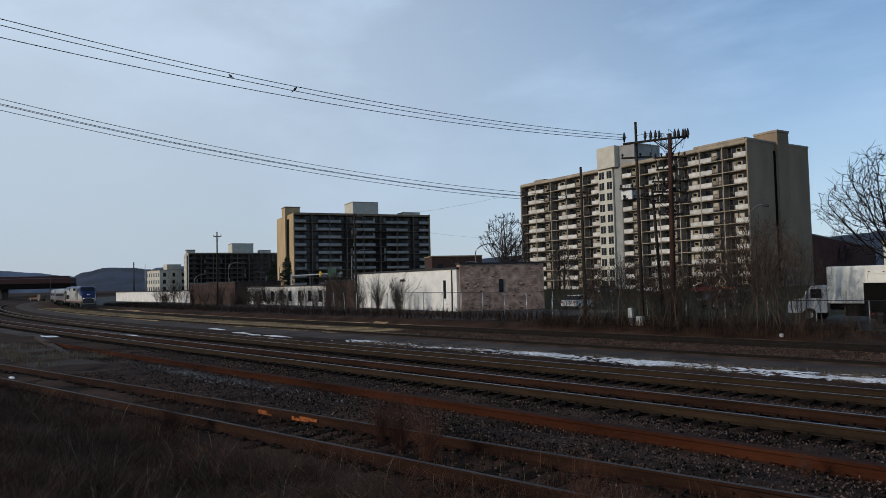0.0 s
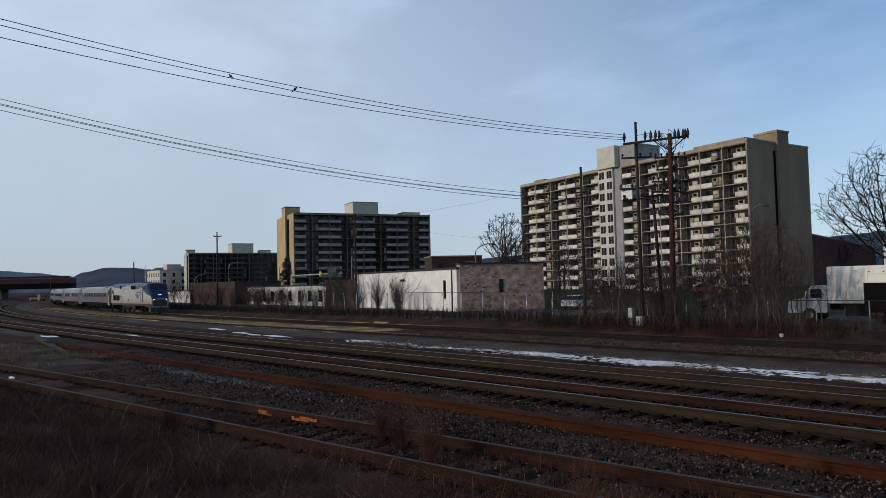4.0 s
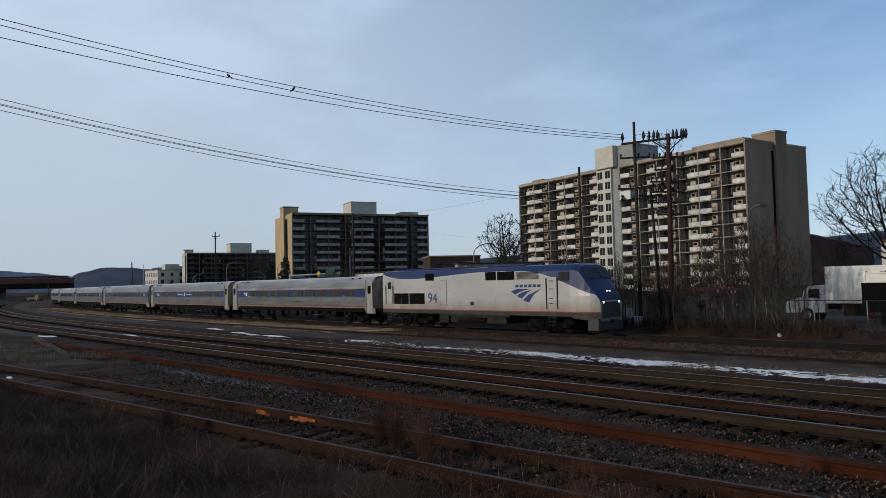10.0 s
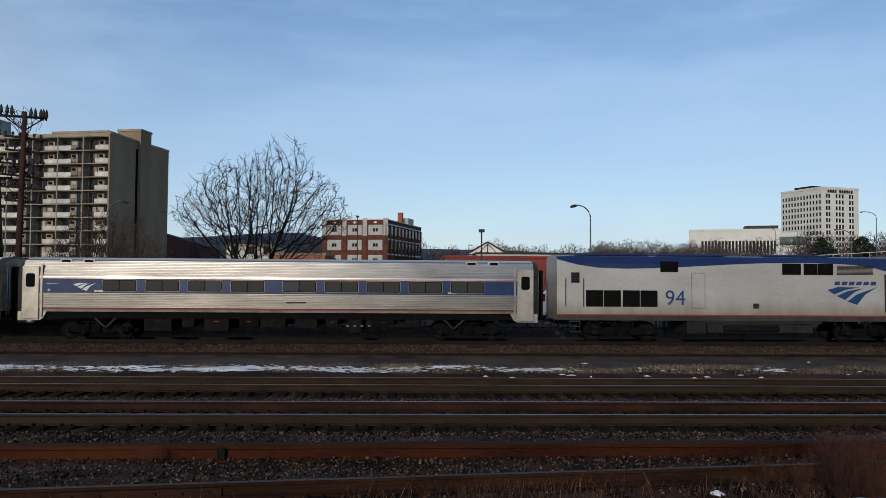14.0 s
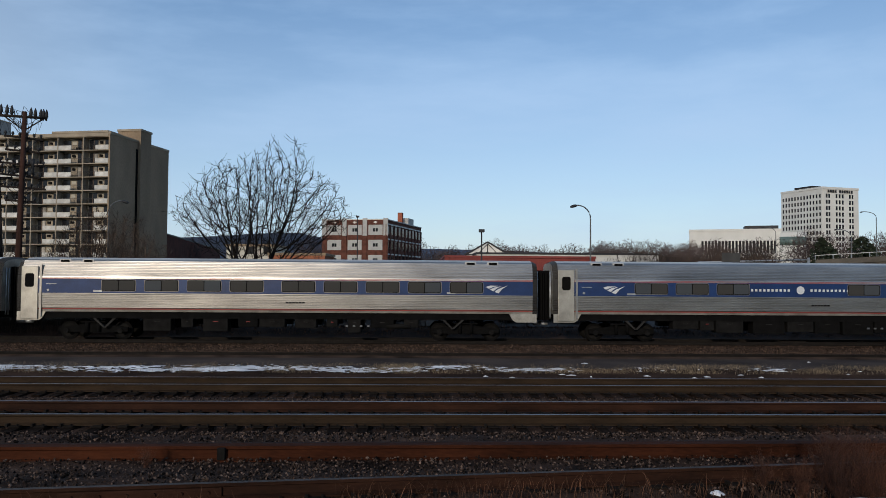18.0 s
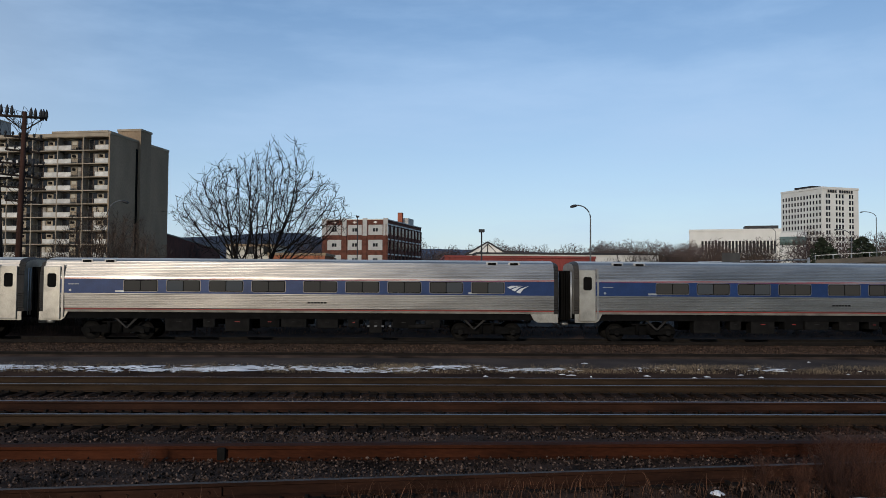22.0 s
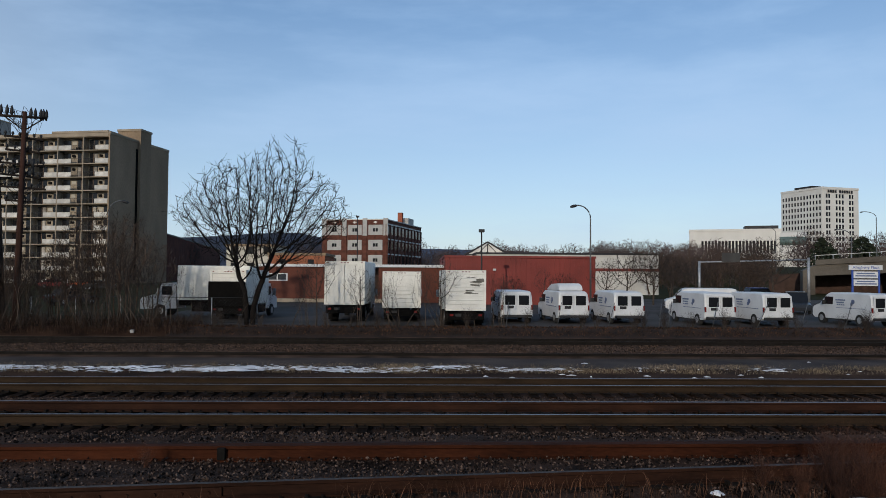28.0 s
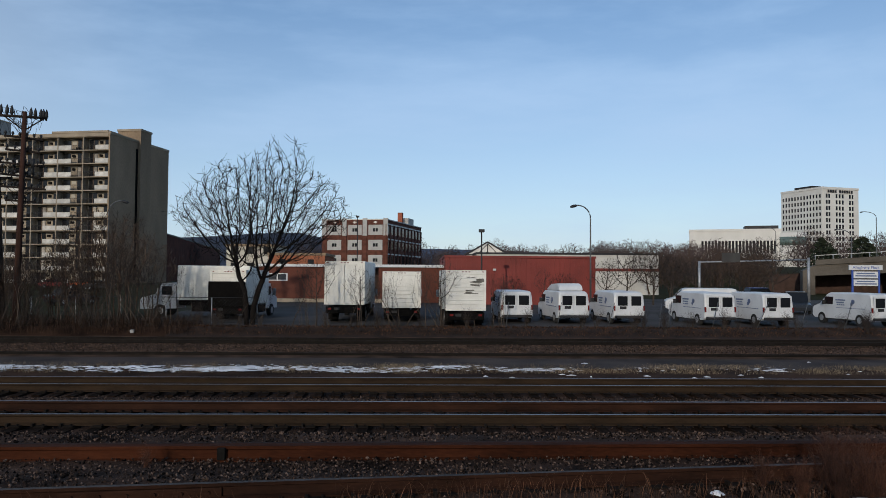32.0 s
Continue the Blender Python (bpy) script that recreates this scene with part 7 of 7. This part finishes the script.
part("lift_gate", bx(-0.35, -0.15, -1.2, 1.2, 0.95, 2.55, bevel=0.02), M_BLACK, t5, "dark raised lift gate")


def build_car(x, y, turn, material, label, z=0.25, suv=False):
    C = thing("car", pose(x, y, z, 0, 0, turn), label, "car", "parked cars")
    h = 1.75 if suv else 1.42
    bm = bmesh.new()
    slab(bm, [(-2.2, 0.35), (-2.25, 0.85), (-2.1, 0.95), (1.0, 0.95), (2.1, 0.8), (2.2, 0.6), (2.15, 0.3)], -0.88, 0.88)
    bmesh.ops.bevel(bm, geom=bm.edges[:], offset=0.05, segments=2, affect="EDGES")
    part("body", bm, material, C)
    bm = bmesh.new()
    slab(bm, [(-2.0 if suv else -1.6, 0.96), (-1.7 if suv else -1.1, h), (0.2, h), (0.95, 0.96)], -0.76, 0.76)
    g = part("cabin", bm, M_GLASS, C, "dark windows")
    part("roof", bx(-1.65 if suv else -1.05, 0.2, -0.72, 0.72, h, h + 0.05), material, C)
    for s in (-1, 1):
        for xx in (-1.35, 1.35):
            wheel_at(C, xx, s * 0.8, 0.32, 0.2, s)
        part("tail_lamp", bx(-2.27, -2.2, s * 0.7 - 0.12, s * 0.7 + 0.12, 0.7, 0.85), M_REDLAMP, C)


M_CARB = mat("dark grey car paint", (0.02, 0.023, 0.028), 0.3, vary=0.1, bump=0)
M_CARS = mat("silver car paint", (0.45, 0.46, 0.48), 0.35, 0.3, vary=0.1, bump=0)
M_CARR = mat("dark red car paint", (0.2, 0.02, 0.02), 0.3, vary=0.1, bump=0)
M_CARBLUE = mat("bright blue car paint", (0.04, 0.09, 0.3), 0.3, vary=0.1, bump=0)
build_car(31.4, 58.6, -112, M_CARB, "dark sport utility car parked facing the tracks", suv=True)
build_car(26.5, 64.0, 180, M_CARS, "silver car parked beyond the vans")
build_car(38, 78, 0, M_CARBLUE, "blue car parked below the overpass", suv=True)
build_car(36.5, 90, 175, M_CARS, "silver car parked on the side street")
for x, y, tn, mm, lb in ((-45.5, 61.5, 100, M_CARS, "snow-grey car parked before the flats"), (-50, 112, 10, M_CARB, "dark car parked before the flats"), (-60, 118, 10, M_CARR, "dark red car parked before the flats"), (-72, 120, 10, M_CARS, "silver car parked before the flats"), (-83, 122, 10, M_CARB, "dark car parked along the flats"), (-32, 66, 60, M_CARB, "dark car at the edge of the lot")):
    build_car(x, y, tn, mm, lb, ground_z(x, y) + 0.02)
for i in range(2):
    ob = thing("road_barrier", pose(-55.5 + i * 3.2, 116.5, ground_z(-55, 116), 0, 0, 12), "orange and white road barrier", "barrier", "road barriers")
    part("board", bx(-1.4, 1.4, -0.06, 0.06, 0.6, 1.0), M_ORANGE, ob)
    for x in (-1.1, 1.1):
        part("leg", bx(x - 0.05, x + 0.05, -0.3, 0.3, 0, 0.6), M_GALV, ob)

# relay box by the poles and litter
rb = thing("relay_cabinet", pose(-26.4, 41.5, ground_z(-26, 41.5)), "small white cabinet at the foot of the pole", "cabinet")
part("body", bx(-0.17, 0.17, -0.15, 0.15, 0.5, 1.15, bevel=0.03), M_FPANEL, rb)
part("stand", bx(-0.08, 0.08, -0.08, 0.08, 0, 0.5), M_GALV, rb)
rb2 = thing("relay_cabinet", pose(-25.6, 41.3, ground_z(-26, 41)), "low white utility cabinet", "cabinet")
part("body", bx(-0.22, 0.22, -0.2, 0.2, 0.2, 0.6, bevel=0.03), M_FPANEL, rb2)
part("stand", bx(-0.3, 0.3, -0.2, 0.2, 0, 0.2), M_CONC, rb2)
mk = thing("white_marker", pose(-15.9, 39.6, ground_z(-15.9, 39.6)), "small white stone marker by the ballast", "marker")
part("stone", bx(-0.11, 0.11, -0.08, 0.08, 0, 0.2, bevel=0.05), M_FPANEL, mk)


# ---------- fences ----------
def chain_fence(pts, h, label, wire_mesh=True, lean=0.0, step=3.0):
    Fn = thing("chain_link_fence", Matrix(), label, "fence", "fences", "structure")
    rs = random.Random(len(pts) * 7 + int(h * 10))
    for (x0, y0), (x1, y1) in zip(pts, pts[1:]):
        d = math.hypot(x1 - x0, y1 - y0)
        n = max(1, round(d / step))
        for i in range(n + 1):
            x, y = x0 + (x1 - x0) * i / n, y0 + (y1 - y0) * i / n
            bm = bmesh.new()
            lx = rs.gauss(lean, 0.04 + lean * 0.4) * h
            tube(bm, [(x, y, ground_z(x, y) - 0.1), (x + lx, y, ground_z(x, y) + h)], 0.032 if not lean else 0.022, 7)
            part("post", bm, M_GALV if not lean else M_LAMP, Fn)
        if wire_mesh:
            bm = bmesh.new()
            for z in (h, 0.1):
                tube(bm, [(x0, y0, ground_z(x0, y0) + z), (x1, y1, ground_z(x1, y1) + z)], 0.022, 5)
            u = Vector((x1 - x0, y1 - y0, 0)) / d
            s = 0.0
            while s < d:
                for sg_ in (-1, 1):
                    a = Vector((x0, y0, 0)) + u * s
                    b = Vector((x0, y0, 0)) + u * min(d, max(0, s + sg_ * h))
                    tube(bm, [(a.x, a.y, ground_z(a.x, a.y) + 0.1), (b.x, b.y, ground_z(b.x, b.y) + h)], 0.0035, 3, 0, False)
                s += 0.22
            tagged(part("mesh_wire", bm, M_IRON, Fn, "dark wire mesh"), kind="stuff")


chain_fence([(-80, 49.5), (-66, 47.6), (-50, 46.2), (-36, 45.2)], 2.2, "rusty chain-link fence before the white wall")
chain_fence([(-36, 45.2), (-24, 44.4), (-10, 43.6)], 1.6, "bent chain-link fence in the brush", True)
chain_fence([(5.0, 42.0), (14.0, 41.6)], 1.5, "leaning steel posts of a broken fence", False, 0.22, 2.6)
chain_fence([(14.5, 41.5), (30.0, 40.9)], 1.6, "leaning steel posts of a broken fence", False, 0.28, 2.6)

# ---------- trees and brush ----------
low_crown, peak = dome(0.7, 0, 5.5, 5.6, 4.8, 2.4, 10.2), dome(2.0, 0, 2.4, 2.2, 2.4, 5.0, 11.4)
BIG = split_tree(grown_tree("bare_tree", 12, lambda p: low_crown(p) or peak(p), (-5, -4.9, 2.4), (6.4, 4.9, 11.4),
                            [[(-0.14, 0, -0.2), (-0.18, 0, 1.0), (-0.32, 0.05, 2.0), (-0.7, 0.1, 2.9)], [(0.18, 0, -0.2), (0.22, 0, 0.9), (0.45, -0.05, 1.9), (0.8, 0.0, 2.8)]],
                            3600, 0.17, 0.33, 3.5, 0.0105, 2.4, 2, 0.5, 0.04, (M_BIGBARK, M_BIGBARK), 0.1))
bare_tree(-10.4, 43.3, BIG, "large bare spreading tree beside the parked trucks", 1.0, 0)
LOT = [split_tree(grown_tree("bare_tree", s, dome(0, 0, 2.9, 3.1, 2.9, 1.3, 6.2), (-3, -3, 1.3), (3.2, 3, 6.2), [[(0, 0, -0.1), (0.05, 0, 1.0), (0.0, 0.1, 1.9)]], 420, 0.2, 0.36, 3.0, 0.011, 2.4, 2, 0.4, 0.03)) for s in (15, 16, 17)]
MID = [split_tree(grown_tree("bare_tree", s, dome(0, 0, 2.4, 2.3, 2.4, 2.0, 8.0), (-2.4, -2.4, 2.0), (2.4, 2.4, 8.0), [[(0, 0, -0.1), (0.08, 0, 1.4), (0.0, 0.05, 3.0)]], 420, 0.22, 0.38, 3.0, 0.009, 2.4, 2, 0.4, 0.03)) for s in (5, 8, 11)]
SAP = [split_tree(limb_mesh("sapling", s, 5.0, 0.24, 5, 0.05, 0.4, (2, 2), mats=(M_SAPLING, M_TWIG), up=0.8, twig=0.005, side_p=0.6)) for s in (21, 22, 23, 24)]
SHRUB = [split_tree(fan_shrub("shrub", s, 2.6, 18)) for s in (31, 32, 33)]
BUSH = [split_tree(fan_shrub("dead_bush", s, 1.6, 60, (M_RUSSET, M_RUSSET), 0.006)) for s in (61, 62)]
SKYT = [split_tree(grown_tree("bare_tree", s, dome(0, 0, 3.6, 3.4, 3.5, 2.0, 10.0), (-3.6, -3.5, 2.0), (3.6, 3.5, 10.0), [[(0, 0, -0.1), (0, 0, 3.0)]], 520, 0.32, 0.5, 4.0, 0.019, 2.4, 3, 0.75, 0.06, (M_WOOD, M_WOOD))) for s in (51, 52, 53)]
FARM = [split_tree(grown_tree("bare_tree", s, dome(0, 0, 3.4, 3.2, 3.3, 2.6, 10.0), (-3.4, -3.3, 2.6), (3.4, 3.3, 10.0), [[(0, 0, -0.1), (0.1, 0, 2.0), (0, 0, 3.4)]], 700, 0.26, 0.42, 4.0, 0.019, 2.4, 3, 0.5, 0.05, (M_TWIG, M_TWIG))) for s in (41, 42)]
rs_ = random.Random(101)
for x, y, s in ((-101, 112, 1.75), (-108, 121, 1.4), (-93, 105, 1.1), (-86, 112, 1.0)):
    bare_tree(x, y, rs_.choice(FARM), "bare tree between the blocks of flats", s, rs_.uniform(0, 360), group="trees by the flats")
for x, y, s in ((-60, 92, 0.9), (-50, 82, 0.8), (-48, 96, 0.9), (-40, 70, 0.7), (-75, 98, 0.8)):
    bare_tree(x, y, rs_.choice(MID), "bare tree before the flats", s, rs_.uniform(0, 360), group="trees by the flats")
# brush thicket along the line, in front of the flats
for i in range(150):
    x = rs_.uniform(-33, -15) if i < 105 else rs_.uniform(-17, 5)
    y = rs_.uniform(40.4, 43.2)
    s = rs_.uniform(0.55, 1.0) * (1.0 if x < -15 else 0.75)
    bare_tree(x, y, rs_.choice(SAP), "slender bare sapling in the trackside brush", s, rs_.uniform(0, 360), "sapling", "sapling", "saplings in the brush")
M_THICK = mat("grey brown thicket twigs", (0.066, 0.043, 0.030), 0.95, vary=0.4, scale=2, grain=12, bump=0, rnd=0.3)
THICK = [split_tree(grown_tree("thicket", s, dome(0, 0, 2.1, 2.0, 2.0, 0.9, 6.6), (-2.1, -2, 0.9), (2.1, 2, 6.6), [[(dx, dy, -0.1), (dx * 1.6, dy * 1.5, 1.2), (dx * 2.0, dy * 1.9, 2.8)] for dx, dy in ((-0.3, 0.1), (0.05, -0.25), (0.32, 0.12), (0.0, 0.35))], 560, 0.2, 0.3, 3.0, 0.0075, 2.5, 3, 0.45, 0.03, (M_THICK, M_THICK), 0.25)) for s in (71, 72, 73)]
for x, y, s in [(-20.3, 44.0, 1.05), (-18.9, 44.6, 1.08), (-17.9, 43.8, 0.95), (-21.8, 45.2, 0.9), (-19.5, 46.0, 1.0), (-16.9, 45.0, 0.8), (-23.4, 46, 0.7)] + [(rs_.uniform(-31, -18), rs_.uniform(42.5, 47), rs_.uniform(0.4, 0.7)) for _ in range(16)]:
    bare_tree(x, y, rs_.choice(THICK), "dense bare brown thicket in the trackside brush", s, rs_.uniform(0, 360), group="thicket trees")
for x, y, s in ((-6.2, 42.2, 0.6), (1.1, 41.4, 0.55), (-3.6, 41.6, 0.45), (10.4, 60, 0.45), (7.0, 60, 0.4)):
    bare_tree(x, y, rs_.choice(MID), "small bare tree by the lot", s, rs_.uniform(0, 360), group="small lot trees")
for i in range(60):
    x = rs_.uniform(-34, 30)
    y = rs_.uniform(39.9, 42.2)
    bare_tree(x, y, rs_.choice(SHRUB), "low tangle of dead brush beside the track", rs_.uniform(0.25, 0.5) if x > -12 else rs_.uniform(0.4, 0.9), rs_.uniform(0, 360), "shrub", "shrub", "trackside shrubs")
# shrubs against the white walls
for i in range(46):
    t = rs_.random()
    x = -60 - 100 * t
    y = 52.0 + 0.14 * (-60 - x) * 0.7 + rs_.uniform(-2.5, 1.5)
    bare_tree(x, min(y, 62), rs_.choice(SHRUB), "bare shrub before the white wall", rs_.uniform(0.8, 1.7), rs_.uniform(0, 360), "shrub", "shrub", "shrubs by the wall")
for x, y, s in ((-78.5, 54.5, 2.2), (-81, 55, 2.3), (-75.5, 54.5, 1.9), (-62, 50.5, 1.7), (-84.5, 56.3, 2.0), (-87, 57, 2.0), (-150, 62, 2.1), (-155, 63, 2.0)):
    bare_tree(x, y, rs_.choice(SHRUB), "tall bare shrub against the white wall", s, rs_.uniform(0, 360), "shrub", "shrub", "shrubs by the wall")
for i in range(20):
    x = rs_.uniform(-122, -91)
    bare_tree(x, 59.8 - 0.0895 * (x + 90.7) - rs_.uniform(0.8, 1.6), rs_.choice(SHRUB), "bare vine-like shrub against the low white hall", rs_.uniform(0.9, 1.5), rs_.uniform(0, 360), "shrub", "shrub", "shrubs by the wall")
# trees beyond the lot and along the skyline
for x, y, s in ((21.6, 74, 0.98), (24.0, 73, 1.05), (26.5, 75, 0.9), (28.5, 80, 0.9), (18.6, 70.8, 0.75), (37.2, 74, 1.15), (33.5, 86, 0.95), (44, 97, 1.0), (38, 96, 0.9), (9.0, 71, 0.5), (14.2, 71, 0.55)):
    bare_tree(x, y, rs_.choice(LOT), "bare tree at the far side of the lot", s, rs_.uniform(0, 360), group="trees beyond the lot", z=0.25)
for i in range(190):
    b = rs_.uniform(-2, 27)
    d = rs_.uniform(150, 280)
    x, y = d * math.sin(radians(b)), d * math.cos(radians(b))
    bare_tree(x, y, rs_.choice(SKYT), "distant bare tree on the skyline", rs_.uniform(0.55, 1.3) * d / 230, rs_.uniform(0, 360), group="skyline trees", z=1.5)
for i in range(26):
    b = rs_.uniform(28, 36)
    d = rs_.uniform(260, 420)
    bare_tree(d * math.sin(radians(b)), d * math.cos(radians(b)), rs_.choice(SKYT), "distant bare tree on the skyline", rs_.uniform(1.2, 2.0), rs_.uniform(0, 360), group="skyline trees", z=2.5)
for i in range(20):
    b = rs_.uniform(-20, -3)
    d = rs_.uniform(210, 330)
    bare_tree(d * math.sin(radians(b)), d * math.cos(radians(b)), rs_.choice(SKYT), "distant bare tree on the skyline", rs_.uniform(0.9, 1.3), rs_.uniform(0, 360), group="skyline trees", z=2.0)


def fir(x, y, h, label, seed, z=None, broad=False):
    rs = random.Random(seed)
    T = thing("evergreen_tree", pose(x, y, ground_z(x, y) if z is None else z), label, "evergreen tree", "evergreens")
    bm = bmesh.new()
    tube(bm, [(0, 0, 0), (0, 0, h * 0.9)], [h * 0.02, h * 0.005], 6)
    part("trunk", bm, M_BARK, T)
    V, F = [], []
    for i in range(900 if not broad else 1500):
        t = rs.random() ** 0.8
        r = h * (0.24 * (1 - t) ** 0.8 if not broad else 0.33 * (1 - t ** 2.2) ** 0.6) * rs.uniform(0.35, 1.08) + 0.1
        a = rs.uniform(0, 6.28)
        c = Vector((math.cos(a) * r, math.sin(a) * r, h * (0.1 + 0.9 * t) - r * 0.15))
        k = h * 0.028 * rs.uniform(0.6, 1.5)
        j = len(V)
        for q in range(3):
            V.append(c + Vector((rs.gauss(0, k), rs.gauss(0, k), rs.gauss(0, k * 0.7))))
        F.append((j, j + 1, j + 2))
    me = bpy.data.meshes.new("crown")
    me.from_pydata([v[:] for v in V], [], F)
    me.materials.append(M_FIR)
    piece("crown", me, T)


fir(-179.5, 100.8, 10.0, "dark evergreen beside the brown flats", 1)
fir(-176.6, 103.6, 11.0, "dark evergreen beside the brown flats", 2)
fir(-177.0, 98.0, 7.0, "small dark evergreen beside the flats", 5)
for x, y, h, k in ((102, 178, 11.0, 3), (105.5, 180, 9.0, 8), (112.5, 178, 11.5, 4), (116.5, 181, 9.5, 7)):
    fir(x, y, h, "dark rounded evergreen on the embankment", k, 2.0, True)
bank = thing("embankment", Matrix(), "grassy embankment below the skyline buildings", "embankment", "", "structure")
bm = bmesh.new()
prism(bm, [(150, 0), (240, 0), (240, 6.5), (172, 4.0)], 60, 260)
part("slope", bm, M_LAWN, bank)

RISE = [split_tree(grown_tree("bare_tree", s, dome(0, 0, 2.9, 3.1, 2.9, 0.2, 6.2), (-3, -3, 0.2), (3.2, 3, 6.2), [[(0, 0, -0.1), (0.25, 0.1, 0.8)], [(-0.2, 0.1, -0.1), (-0.6, 0.2, 0.7)], [(0.1, -0.2, -0.1), (0.2, -0.6, 0.9)]], 480, 0.22, 0.36, 3.0, 0.010, 2.4, 3, 0.5, 0.05, (M_THICK, M_THICK))) for s in (18, 19, 20)]
for i in range(20):
    b = radians(rs_.uniform(17.5, 26))
    d = rs_.uniform(96, 150)
    bare_tree(d * math.sin(b), d * math.cos(b), rs_.choice(RISE), "bare brown tree on the rise beyond the side street", rs_.uniform(0.7, 1.5), rs_.uniform(0, 360), group="trees on the rise", z=0.4)
# foreground brush at the camera's feet
def keep_brush(x, v, rs):
    return v < D_LINE(x) - 1.55 + 0.7 * noise.noise((x * 0.4, v, 2))


blades("foreground_brush", spots_in(27000, -26, -0.5, 1.2, 7.4, 51, keep=lambda x, v, rs: keep_brush(x, v, rs) and noise.noise((x * 0.8, v * 0.8, 4)) + rs.random() > 0.3), 0.05, 0.30, 0.0028, M_BRUSHD, "dark dead weeds and brush on the near bank", 1.5, 7, "brush")
blades("tall_weeds", spots_in(2200, -24, -0.5, 1.4, 6.6, 52, keep=keep_brush), 0.15, 0.5, 0.0022, M_BRUSH, "tall dry weed stalks on the near bank", 0.55, 8, "brush")
blades("pale_stems", spots_in(700, -24, -0.5, 1.6, 7.0, 57, keep=keep_brush), 0.15, 0.5, 0.0026, M_GRASS, "pale broken weed stems on the near bank", 0.8, 13, "weeds")
blades("rail_weeds", spots_in(3500, -40, 18, 6.0, 9.0, 53, keep=lambda x, v, rs: -1.7 < v - D_LINE(x) < 0.4 and noise.noise((x * 0.5, v, 9)) > 0.0), 0.08, 0.28, 0.003, M_BRUSH, "weeds growing between the siding rails", 0.5, 9, "weeds")
blades("leaf_litter", spots_in(9000, -14, 34, 39.4, 42.2, 54), 0.03, 0.17, 0.012, M_LEAF, "fallen leaves and low dead weeds by the lot", 1.3, 10, "leaves")
blades("brush_bank", spots_in(7000, -34, -13, 39.4, 43.5, 55), 0.2, 0.9, 0.006, M_BANK, "dark brush under the saplings", 0.4, 11, "brush")
blades("wall_brush", spots_in(7000, -160, -36, 41.0, 47.5, 56), 0.3, 1.0, 0.02, M_BANK, "dark brush between track and white wall", 0.4, 12, "brush")
for x, y, s in ((-3.9, 10.3, 0.2), (-8.9, 7.2, 0.55), (-8.0, 7.0, 0.5), (-9.6, 7.4, 0.45), (-4.4, 6.0, 0.5), (-3.6, 5.6, 0.45), (-13.0, 5.2, 0.4), (4.6, 8.5, 0.3), (4.9, 8.2, 0.36), (5.1, 8.8, 0.42), (5.3, 8.4, 0.42), (5.5, 8.8, 0.45), (5.7, 8.5, 0.45), (4.3, 8.9, 0.28), (5.4, 9.2, 0.42), (5.2, 8.0, 0.36)):
    bare_tree(x, y, rs_.choice(BUSH), "red-brown dead bush beside the siding", s, rs_.uniform(0, 360), "dead_bush", "bush", "dead bushes")
# litter on the ground and the work vehicle by the far bridge
wv = thing("work_truck", pose(-312, 73, -0.1, 0, 0, 20), "pale yellow work truck beside the far tracks", "truck")
part("cab", bx(0, 2.2, -1.1, 1.1, 0.6, 2.5, bevel=0.1), M_CONCD, wv)
part("bed", bx(-5, 0, -1.1, 1.1, 0.7, 1.4, bevel=0.05), M_CONCD, wv)
for x in (-4, 1.2):
    for s in (-1, 1):
        wheel_at(wv, x, s * 0.95, 0.45, 0.3, s)
motions()
